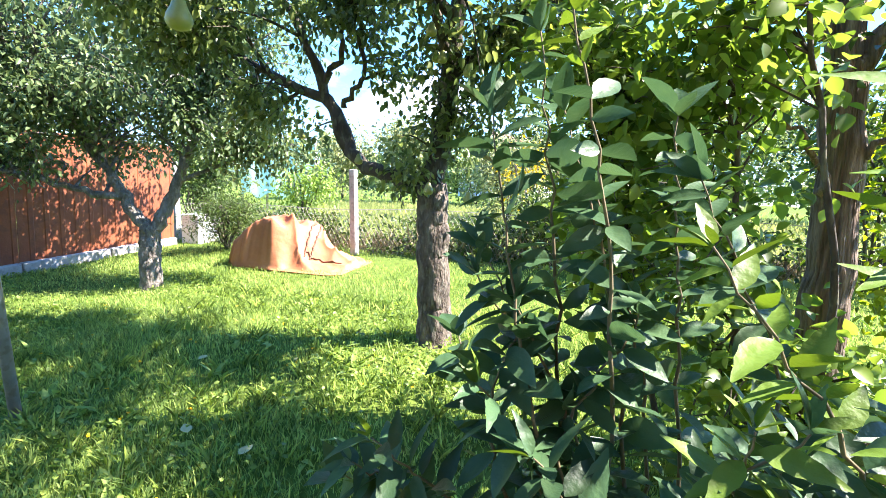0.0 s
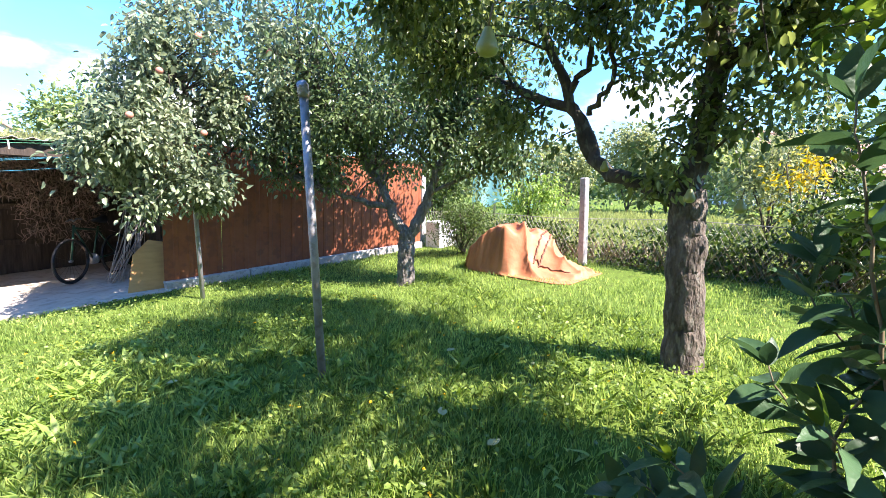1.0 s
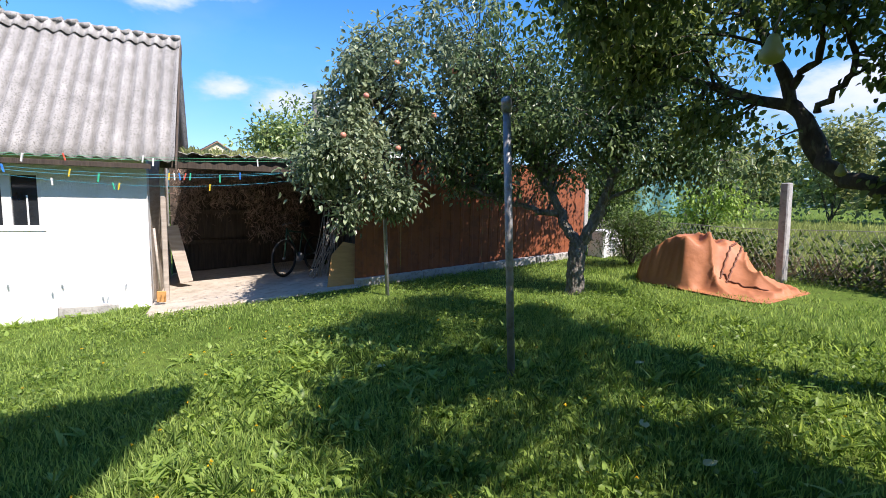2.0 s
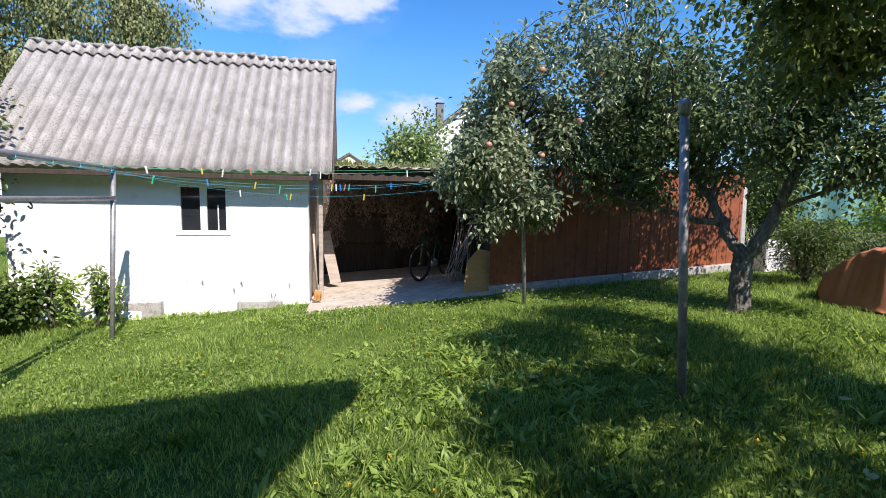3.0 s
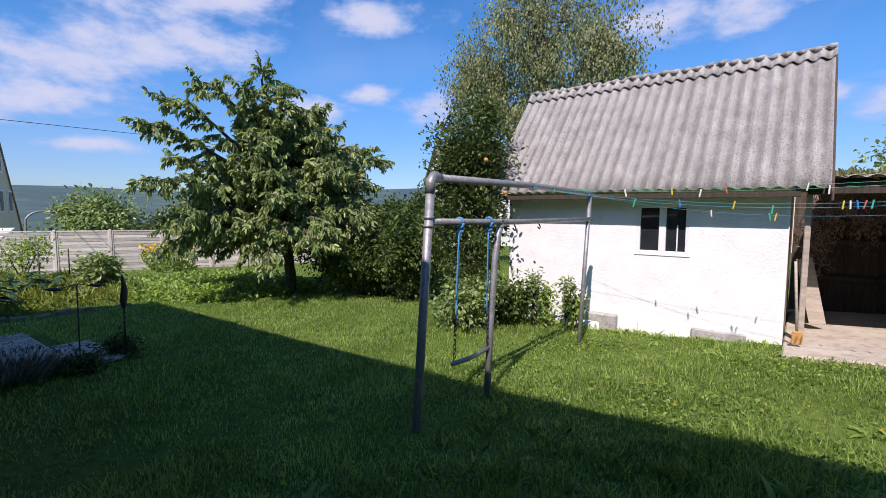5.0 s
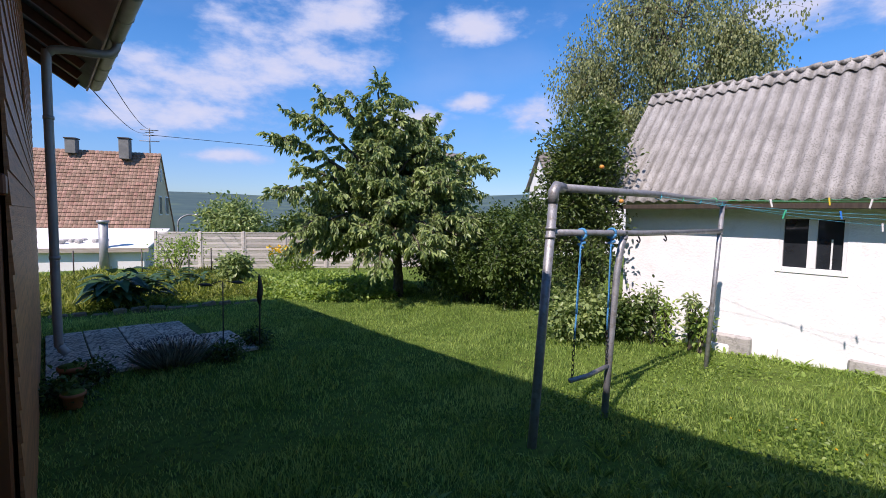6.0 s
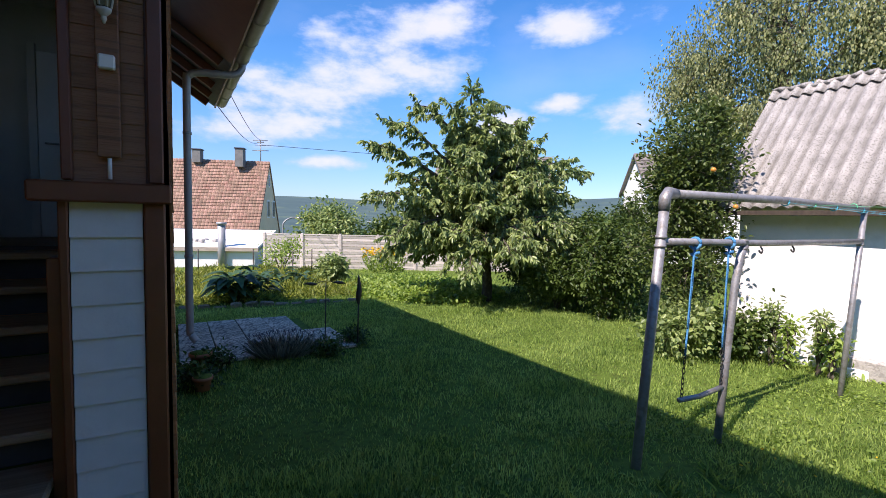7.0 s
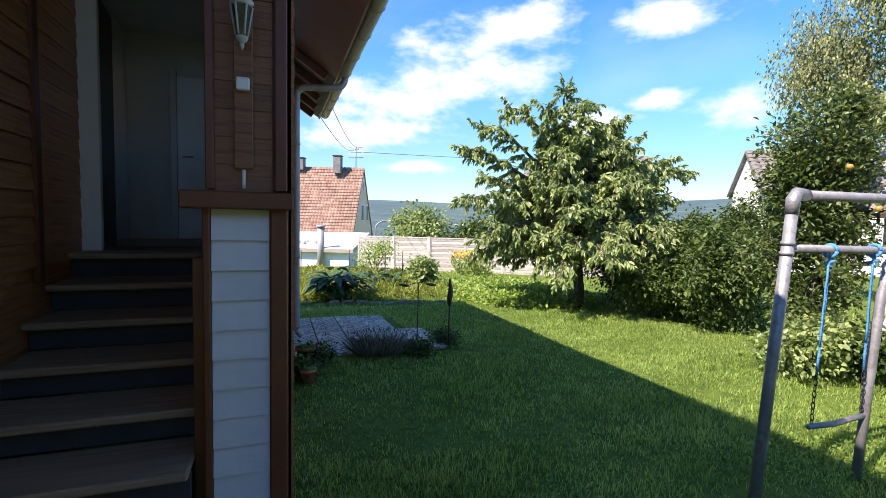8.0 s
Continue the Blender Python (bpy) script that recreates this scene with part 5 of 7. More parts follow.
def build_shrub():
    base = Vector((0.25, 1.2, gz(0.25, 1.2)))
    ob = thing("forsythia_shrub", base, "leafy forsythia shrub with large toothed dark and fresh green leaves", "shrub")
    rng = random.Random(17)
    old = [leaf_mesh("leaf", 0.12, 0.044, 0.22, M_SHRUB), leaf_mesh("leaf", 0.105, 0.041, 0.1, M_SHRUB), leaf_mesh("leaf", 0.095, 0.032, 0.3, M_SHRUB)]
    young = [leaf_mesh("leaf", 0.09, 0.034, 0.05, M_SHRUB_YOUNG), leaf_mesh("leaf", 0.1, 0.042, 0.12, M_SHRUB_YOUNG)]
    stems = [((0.1, 1.15), (-0.13, 0.95, 2.15), 1), ((0.1, 1.1), (-0.3, 1.05, 1.62), 0), ((0.05, 1.1), (-0.55, 0.9, 1.1), 0), ((0.0, 1.1), (-0.62, 0.98, 1.0), 0), ((0.1, 1.15), (-0.4, 1.2, 1.35), 0), ((0.12, 1.15), (-0.06, 1.15, 1.75), 0),
             ((0.2, 1.1), (0.14, 0.86, 1.68), 1), ((0.25, 1.1), (0.3, 0.85, 1.4), 0), ((0.2, 1.15), (0.05, 1.1, 1.5), 0), ((0.3, 1.1), (0.42, 0.72, 1.6), 1), ((0.3, 1.15), (0.5, 1.0, 1.42), 0), ((0.35, 1.2), (0.62, 0.95, 1.4), 0),
             ((0.15, 1.1), (-0.12, 0.85, 1.25), 0), ((0.2, 1.1), (0.12, 0.8, 1.15), 0), ((0.3, 1.1), (0.36, 0.8, 1.2), 0), ((0.1, 1.15), (-0.25, 0.9, 1.35), 0), ((0.2, 1.25), (0.1, 1.25, 1.95), 0),
             ((0.05, 1.1), (-0.3, 0.85, 0.95), 0), ((0.1, 1.05), (-0.02, 0.75, 0.95), 0)]
    # a last straggling shoot with three round leaves
    stems.append(((0.45, 1.1), (0.33, 0.7, 1.93), 1))
    stems += [((0.0, 1.05), (-0.48, 0.86, 1.2), 0), ((0.0, 1.05), (-0.4, 0.98, 0.9), 0), ((0.05, 1.05), (-0.2, 0.8, 1.05), 0), ((0.1, 1.1), (-0.2, 1.0, 1.5), 0), ((0.25, 1.1), (0.22, 0.82, 1.4), 1), ((0.3, 1.1), (0.3, 0.95, 1.3), 0), ((0.35, 1.1), (0.52, 0.85, 1.35), 0), ((0.1, 1.2), (-0.15, 1.15, 1.95), 0), ((0.2, 1.2), (0.15, 1.15, 1.8), 0)]
    stems += [((0.0, 1.1), (-0.28, 1.0, 1.92), 1), ((0.05, 1.15), (-0.2, 1.05, 2.1), 0), ((0.0, 1.1), (-0.32, 1.08, 1.55), 0)]
    far_p, far_w = [], []
    for (bx, by), tip, fresh in stems:
        tip = Vector(tip)
        root = Vector((bx + rng.gauss(0, 0.05), by + rng.gauss(0, 0.05), gz(bx, by) - 0.05))
        mid = root.lerp(tip, 0.55) + Vector((rng.gauss(0, 0.09), rng.gauss(0, 0.05), 0.12))
        run = curve_pts([root, mid, tip], 13, 0.006, rng.randrange(999))
        n = len(run)
        tube("stem", run, [0.0075 * (1 - 0.75 * k / (n - 1)) for k in range(n)], M_TWIG, ob, 6)
        for k in range(6, n):
            if k < n * 0.26:
                continue
            p, d = run[k], (run[min(k + 1, n - 1)] - run[k - 1]).normalized()
            turn = (k % 2) * 90 + rng.uniform(-25, 25)
            last = k == n - 1
            for s in ((0, 180) if not last else (0, 120, 240, 60)):
                a = radians(turn + s)
                side = d.orthogonal().normalized()
                out = (Matrix.Rotation(a, 3, d) @ side)
                way = (out + d * (1.4 if last else rng.uniform(0.1, 0.7)) + Vector((0, 0, rng.uniform(-0.5, 0.15)))).normalized()
                if p.y > 0.97:
                    far_p.append(p)
                    far_w.append(way)
                    continue
                me = rng.choice(young) if (fresh and k > n * 0.6) or (last and rng.random() < 0.5) else rng.choice(old)
                ob2 = link(new("leaf", me), ob)
                q = way.to_track_quat("X", "Z").to_matrix().to_4x4()
                sc = rng.uniform(0.7, 1.25) * (0.75 if last else 1)
                ob2.matrix_basis = Matrix.Translation(p + way * 0.008) @ q @ Matrix.Rotation(rng.uniform(-0.7, 0.7), 4, "X") @ Matrix.Scale(sc, 4)
    leaves("foliage", np.array(far_p), np.array(far_w), 0.11, 0.45, M_SHRUB, ob, np.random.default_rng(1), kind="stuff", fine=True)


build_shrub()


def bush(name, x, y, r, h, label, mat, seed, n=80, leaf=0.07, width=0.55, per=40, spread=0.13, droop=0.2, low=0.1, bark=None, category="shrub"):
    z = gz(x, y)
    rng = random.Random(seed)
    limbs = [([(x, y, z - 0.1), (x, y, z + h * 0.3), (x + 0.05, y, z + h * 0.6)], 0.03, 0.012)]
    for k in range(5):
        a = 2 * math.pi * (k + rng.random() * 0.6) / 5
        limbs.append(([(x, y, z), (x + r * 0.3 * math.cos(a), y + r * 0.3 * math.sin(a), z + h * 0.4), (x + r * 0.65 * math.cos(a), y + r * 0.65 * math.sin(a), z + h * 0.75)], 0.02, 0.006))
    crowns = [((x, y, z + low + (h - low) * 0.45), (r, r, (h - low) * 0.5), int(n * 0.6)), ((x + r * 0.3 * rng.uniform(-1, 1), y + r * 0.3 * rng.uniform(-1, 1), z + h * 0.7), (r * 0.7, r * 0.7, h * 0.3), int(n * 0.4))]
    return tree(name, (x, y, z), label, category, limbs, crowns, bark or M_BARK_DARK, mat, seed, leaf, width, per, spread, droop, sides=6)


# the thicket beyond the shrub
tree("hazel_bush", on_ground(0.9, 2.3), "airy thicket of small round light green leaves", "shrub",
     [([(0.6, 2.4, 0.4), (0.5, 2.35, 1.2), (0.4, 2.3, 2.2)], 0.025, 0.01), ([(0.8, 2.3, 0.4), (0.75, 2.1, 1.4), (0.5, 1.9, 2.4)], 0.02, 0.008), ([(0.9, 2.2, 0.4), (1.1, 2.0, 1.4), (1.2, 1.8, 2.4)], 0.02, 0.008), ([(0.3, 2.6, 0.4), (0.05, 2.5, 1.4), (-0.15, 2.4, 2.3)], 0.02, 0.008)],
     [((0.15, 2.4, 1.7), (0.6, 0.5, 0.9), 110), ((0.3, 2.2, 2.4), (0.42, 0.5, 0.4), 44), ((0.95, 2.2, 0.9), (0.8, 0.5, 0.45), 50), ((-0.1, 2.3, 2.4), (0.5, 0.5, 0.35), 44)],
     M_BARK_DARK, leafy("hazel_leaves", (0.08, 0.16, 0.025), (0.155, 0.25, 0.045), 0.5, 0.45, 0.4), 71, leaf=0.066, width=0.72, per=24, spread=0.12, droop=0.2, fine=True)

tree("thuja_tree", on_ground(0.95, 2.78), "old tree with thick stringy brown bark", "tree",
     [([(0.98, 2.78, 0.3), (0.95, 2.76, 1.2), (0.93, 2.75, 1.9), (0.87, 2.77, 2.7), (0.7, 2.75, 3.6), (0.5, 2.7, 4.4)], 0.125, 0.05),
      ([(0.9, 2.76, 2.35), (1.05, 2.7, 2.55), (1.3, 2.6, 2.7)], 0.06, 0.03), ([(1.25, 2.6, 2.68), (1.4, 2.2, 2.8), (1.5, 1.6, 2.8)], 0.035, 0.012),
      ([(0.9, 2.76, 2.5), (0.6, 2.7, 2.62), (0.25, 2.65, 2.5)], 0.03, 0.012), ([(0.9, 2.76, 1.75), (0.78, 2.6, 1.95), (0.62, 2.5, 2.15)], 0.022, 0.01), ([(0.92, 2.75, 1.95), (1.15, 2.6, 2.1), (1.4, 2.5, 2.15)], 0.022, 0.01)],
     # first and last crowns are unseen, added to shade the lawn and the shrub
     [((0.2, 2.6, 4.2), (1.6, 1.2, 0.8), 12), ((1.5, 2.6, 2.6), (0.5, 0.5, 0.5), 30), ((1.5, 1.55, 2.75), (0.55, 0.6, 0.35), 24)],
     M_BARK_STRING, M_HEDGE, 73, leaf=0.07, width=0.6, per=26, spread=0.17, sides=16, dark=M_BARK_STRING)

bush("elder_bush", 2.0, 3.9, 0.9, 2.2, "sunlit bush of yellow-green leaves by the wire fence", leafy("sunny_leaves", (0.12, 0.19, 0.02), (0.22, 0.29, 0.03), 0.5, 0.5), 75, n=90)
bush("elder_bush", -2.6, 11.0, 1.3, 2.3, "pale green bush in the meadow beyond the wire fence", M_BIRCH, 174, n=90, leaf=0.1, spread=0.2)
bush("elder_bush", 0.4, 10.0, 1.4, 3.0, "pale green bush in the meadow beyond the wire fence", M_CHERRY, 175, n=110, leaf=0.1, spread=0.2)
for k, (x, y, r, h) in enumerate(((-8.2, 16.5, 1.6, 3.4), (-5.4, 17.5, 1.5, 2.6), (-2.6, 16.5, 1.7, 3.6), (0.4, 17.0, 1.6, 2.8), (3.2, 16.0, 1.8, 3.8), (6.2, 15.0, 1.8, 3.4), (-11.5, 17.5, 1.7, 3.2))):
    tagged(bush("elder_bush", x, y, r, h, "loose green shrub at the far side of the meadow", (M_BIRCH, M_CHERRY, M_HEDGE)[k % 3], 190 + k, n=90, leaf=0.16, per=34, spread=0.28), group="meadow shrubs")
bush("forsythia_bush", -1.5, 7.7, 0.45, 1.9, "bush with yellow leaves behind the wire fence", leafy("yellowing_leaves", (0.3, 0.27, 0.02), (0.6, 0.45, 0.03), 0.4, 0.35), 76, n=10, low=1.0)
bush("elder_bush", 0.6, 6.3, 1.1, 1.9, "green bush overgrowing the wire fence", M_HEDGE, 77, n=110)
bush("elder_bush", -0.9, 6.9, 0.8, 1.1, "green bush overgrowing the wire fence", M_HEDGE, 78, n=80)
bush("elder_bush", 2.6, 6.5, 1.2, 2.6, "green bush overgrowing the wire fence", M_HEDGE, 79, n=110)
bush("elder_bush", -8.6, 7.4, 0.8, 2.1, "green bush behind the low white pier", M_HEDGE, 181, n=80, leaf=0.08)
bush("elder_bush", -9.9, 9.0, 1.1, 2.9, "green bush in the meadow by the turquoise netting", M_PEAR, 182, n=90, leaf=0.09, spread=0.18)
bush("elder_bush", -7.6, 9.8, 0.9, 1.5, "green bush in the meadow by the turquoise netting", M_WEED, 183, n=60, leaf=0.09, spread=0.18)
bush("juniper_bush", -6.1, 5.9, 0.62, 1.05, "dark juniper bush beside the tarpaulin heap", M_HEDGE, 80, n=110, leaf=0.06, width=0.3)

# greenery on the far side of the lawn
HEDGE = "dense dark green shrub in the garden hedge"
for k, (x, y, r, h) in enumerate(((-8.6, -8.6, 1.0, 2.1), (-9.5, -9.6, 1.2, 2.5), (-8.3, -9.9, 0.9, 1.3), (-10.8, -10.8, 1.3, 2.6), (-9.6, -12.4, 1.2, 1.6), (-11.0, -13.3, 1.4, 2.0), (-12.6, -12.2, 1.5, 2.8), (-11.9, -10.3, 1.2, 3.3))):
    tagged(bush("hedge_shrub", x, y, r, h, HEDGE, M_HEDGE, 90 + k, n=150, leaf=0.1, per=36, spread=0.16), group="hedge shrubs")
for k, (x, y, h) in enumerate(((-7.65, -4.9, 1.05), (-7.7, -4.72, 0.85), (-7.72, -4.36, 0.98), (-7.66, -4.2, 0.7), (-7.5, -5.2, 0.9))):
    tagged(bush("raspberry_bush", x, y, 0.11, h, "tall leafy raspberry canes against the shed wall", (M_CHERRY, M_WEED)[k % 2], 101 + 7 * k, n=22, leaf=0.075, width=0.5, per=14, spread=0.07), group="raspberry canes")
bush("currant_bush", -7.0, -5.9, 0.6, 0.9, "low green currant bush at the foot of the apple tree", M_CHERRY, 103, n=70, leaf=0.08, width=0.7)
bush("currant_bush", -7.6, -5.4, 0.5, 0.7, "low green currant bush at the foot of the apple tree", M_HEDGE, 104, n=50, leaf=0.08, width=0.7)
bush("hydrangea_bush", -5.0, -17.2, 0.5, 0.9, "rounded yellow-green bush in the flower bed", M_CHERRY, 105, n=60, leaf=0.13, width=0.6, low=0.0)
bush("climbing_rose", -3.9, -20.5, 0.9, 1.7, "loose rose bush at the end of the bed", M_WEED, 106, n=24, leaf=0.1, spread=0.22)
bush("garden_tree", -9.0, -31.0, 2.3, 3.9, "bushy green tree behind the wooden fence", M_CHERRY, 107, n=150, leaf=0.24, spread=0.4, category="tree")
bush("garden_tree", -12.6, -30.0, 1.8, 3.0, "bushy green tree behind the wooden fence", M_HEDGE, 108, n=110, leaf=0.24, spread=0.4, category="tree")
bush("garden_tree", -16.4, 1.3, 1.3, 4.6, "bushy green tree behind the carport roof", M_CHERRY, 109, n=130, leaf=0.14, spread=0.24, low=2.0, category="tree")
bush("garden_tree", -16.2, 3.6, 1.2, 3.6, "bushy green tree behind the carport roof", M_HEDGE, 110, n=90, leaf=0.14, spread=0.24, low=1.8, category="tree")
bush("garden_tree", -10.2, 5.0, 1.3, 3.4, "bushy tree beyond the sheet fence", M_HEDGE, 111, n=110, leaf=0.1, spread=0.2, category="tree")


# ---- beds ----
def build_beds():
    rng = np.random.default_rng(31)
    n = 26000
    x, y = rng.uniform(-9.5, -4.6, n), rng.uniform(-18.5, -11.6, n)
    keep = ((x + 7.0) / 2.4) ** 2 + ((y + 14.8) / 3.3) ** 2 < 1
    x, y = x[keep], y[keep]
    h = 0.32 * (1 - ((x + 7.0) / 2.4) ** 2 - ((y + 14.8) / 3.3) ** 2) ** 0.5
    p = np.stack([x, y, ground_z(x, y) + h * rng.uniform(0.3, 1.1, len(x))], 1)
    w = rng.normal(size=(len(x), 3)) * 0.8 + [0, 0, 0.3]
    ob = leaves("strawberry_patch", p, w, 0.1, 0.75, M_WEED, None, rng)
    tagged(ob, "bright green low ground-cover plants in the bed", "ground cover", kind="stuff")
    n = 15000
    x, y = rng.uniform(-5.2, 0.3, n), rng.uniform(-22, -13.9, n)
    p = np.stack([x, y, ground_z(x, y)], 1)
    p[:, 2] += rng.uniform(0, 0.16, n) * (1 + np.sin(x * 3.1 + np.sin(y * 2.2)))
    w = rng.normal(size=(n, 3)) * 0.75 + [0, 0, 0.8]
    ob = leaves("meadow_plants", p, w, 0.2, 0.16, leafy("mixed_bed_plants", (0.13, 0.19, 0.03), (0.26, 0.29, 0.07), 0.5, 0.4), None, rng, fold=0.1)
    tagged(ob, "tall yellow-green grasses and herbs in the bed", "plants", kind="stuff")
    # goldenrod
    gold = thing("goldenrod", on_ground(-7.7, -19.3), "goldenrod clump with yellow flower heads", "plant")
    n = 700
    a = rng.uniform(0, 6.28, n)
    r = rng.uniform(0, 0.9, n) ** 0.6
    px, py = -7.7 + r * np.cos(a), -19.3 + 0.5 * r * np.sin(a)
    p = np.stack([px, py, ground_z(px, py) + rng.uniform(0.1, 0.8, n)], 1)
    leaves("foliage", p, rng.normal(size=(n, 3)) * 0.5 + [0, 0, 0.5], 0.2, 0.25, M_WEED, gold, rng, kind="stuff")
    q = np.stack([px, py, ground_z(px, py) + rng.uniform(0.78, 1.12, n)], 1)[:200]
    leaves("flower_heads", q, rng.normal(size=(200, 3)) * 0.8, 0.11, 0.8, M_YELLOW, gold, rng, kind="stuff")
    # large-leaved plantain lilies
    big = leaf_mesh("lily_leaf", 0.42, 0.3, 0.8, M_SHRUB)
    for cx, cy, m, s in ((-1.5, -14.3, 80, 1.0), (-2.15, -14.8, 56, 0.85), (-3.1, -16.4, 34, 0.8), (-3.6, -15.9, 24, 0.7)):
        lily = thing("hosta", on_ground(cx, cy), "hosta clump of large glossy dark green leaves", "plant", "hostas")
        rr = random.Random(int(-cx * 100))
        for k in range(m):
            a = 2.4 * k
            e = rr.uniform(0.1, 1.0)
            way = Vector((math.cos(a) * math.cos(e), math.sin(a) * math.cos(e), math.sin(e)))
            lf = link(new("leaf", big), lily)
            lf.matrix_basis = Matrix.Translation(Vector(on_ground(cx, cy, 0.1 + rr.uniform(0, 0.5) * s)) + way * rr.uniform(0.05, 0.4) * s) @ way.to_track_quat("X", "Z").to_matrix().to_4x4() @ Matrix.Scale(s * rr.uniform(0.7, 1.1), 4)
    # edging stones
    edge = thing("bed_edging", on_ground(-2.6, -13.6), "row of weathered edging stones along the bed", "edging")
    rr = random.Random(3)
    for k in range(14):
        x = 0.2 - 0.34 * k
        y = -13.75 + 0.05 * k
        box("stone", (rr.uniform(0.24, 0.32), 0.12, 0.2), (x, y, gz(x, y) + rr.uniform(-0.09, 0.0)), M_EDGE, edge, rot=(rr.uniform(-9, 9), rr.uniform(-6, 6), rr.uniform(-9, 9)), bevel=0.03)
    # thin fence stakes
    for x, y in ((-1.0, -20.5), (-2.9, -20.8), (-5.0, -20.2), (-8.6, -19.4), (-10.3, -18.6), (-4.0, -19.0)):
        z = gz(x, y)
        st = tube("wire_post", [(x, y, z - 0.2), (x, y, z + 1.05)], 0.02, M_DARK, None, 6)
        tagged(st, "thin dark metal stake of a low wire fence", "stake", "wire posts")


build_beds()


# ---- patio ----
def build_patio():
    pat = thing("patio", on_ground(-1.4, -10), "patio of grey washed-concrete slabs with grassy joints", "patio", kind="structure")
    me = None
    for i in range(5):
        for j in range(6):
            if i == 4 and j > 2:
                continue
            x, y = -0.52 - 0.49 * i, -8.75 - 0.49 * j
            if me is None:
                bm = bmesh.new()
                block(bm, (0.474, 0.474, 0.05), Matrix(), 0.008)
                me = bpy.data.meshes.new("slab")
                bm.to_mesh(me)
                bm.free()
                me.materials.append(M_PAVE)
            sl = link(new("slab", me), pat)
            sl.matrix_basis = pose(x, y, gz(x, y) + 0.035 + 0.006 * ((i * 7 + j * 3) % 3 - 1), 1.5, 0.5 * ((i + j) % 3 - 1), 0.3 * ((i * j) % 3 - 1))
    # lavender
    lav = thing("lavender", on_ground(-1.5, -8.45), "faded lavender bush with dry flower stalks", "plant")
    rng = np.random.default_rng(12)
    n = 620
    a, r = rng.uniform(0, 6.28, n), rng.uniform(0, 1, n) ** 0.6
    px, py = -1.62 + 0.36 * r * np.cos(a), -8.5 + 0.24 * r * np.sin(a)
    p = np.stack([px, py, ground_z(px, py)], 1)
    w = np.stack([np.cos(a) * r * 0.8, np.sin(a) * r * 0.8, np.ones(n)], 1) + rng.normal(size=(n, 3)) * 0.15
    leaves("foliage", p, w, 0.3, 0.022, M_LAVENDER, lav, rng, kind="stuff")
    tips = p[:220] + w[:220] / np.linalg.norm(w[:220], axis=1, keepdims=True) * 0.34
    leaves("bloom", tips, w[:220], 0.05, 0.2, material("dry_lavender_heads", (0.07, 0.06, 0.08), (0.13, 0.11, 0.14), 30, 0.9), lav, rng, kind="stuff")
    for x, y, rr in ((-2.75, -8.75, 0.28), (-2.2, -8.3, 0.22), (-0.75, -8.25, 0.3), (-0.5, -7.6, 0.3)):
        bush("herb_clump", x, y, rr, 0.25, "small leafy herb clump at the patio edge", M_HEDGE, int(-x * 100), n=22, leaf=0.06, per=24, spread=0.07, low=0.02, category="plant")
    # ornaments on rods
    s1 = thing("garden_stake", on_ground(-2.72, -8.5), "thin dark rod with a twisted spindle ornament", "garden ornament", "garden ornaments")
    z = gz(-2.72, -8.5)
    tube("rod", [(-2.72, -8.5, z - 0.1), (-2.74, -8.5, z + 1.12)], 0.012, M_DARK, s1, 6)
    tube("spindle", [(-2.735 + 0.008 * math.sin(k), -8.5, z + 0.68 + 0.06 * k) for k in range(9)], [0.01, 0.03, 0.042, 0.045, 0.042, 0.036, 0.028, 0.018, 0.006], M_DARK, s1, 7)
    s2 = thing("garden_stake", on_ground(-2.35, -9.0), "thin dark rod with a pair of small bird shapes on top", "garden ornament", "garden ornaments")
    z = gz(-2.35, -9.0)
    tube("rod", [(-2.35, -9.0, z - 0.1), (-2.36, -9.0, z + 1.02)], 0.009, M_DARK, s2, 6)
    tube("crossbar", curve_pts([(-2.58, -9.0, z + 0.97), (-2.36, -9.0, z + 1.03), (-2.12, -9.0, z + 0.97)], 5), 0.006, M_DARK, s2, 5)
    for dx in (-0.22, 0.24):
        tube("bird", [(-2.36 + dx - 0.1, -9.0, z + 0.97), (-2.36 + dx - 0.05, -9.0, z + 0.985), (-2.36 + dx, -9.0, z + 0.99), (-2.36 + dx + 0.07, -9.0, z + 1.0), (-2.36 + dx + 0.11, -9.0, z + 1.0)], [0.004, 0.02, 0.028, 0.016, 0.003], M_DARK, s2, 7)
    # pots by the house wall
    for x, y, r, h in ((-0.52, -8.3, 0.13, 0.22), (-0.5, -7.4, 0.1, 0.16)):
        z = gz(x, y) + 0.02
        pot = thing("flower_pot", (x, y, z), "terracotta flower pot by the house wall", "pot", "flower pots")
        tube("bowl", [(x, y, z), (x, y, z + h * 0.8), (x, y, z + h * 0.8), (x, y, z + h)], [r * 0.7, r * 0.95, r * 1.08, r * 1.1], M_POT, pot, 14)
        tube("soil", [(x, y, z + h * 0.9), (x, y, z + h + 0.004)], r * 0.98, M_SOIL, pot, 14)


build_patio()


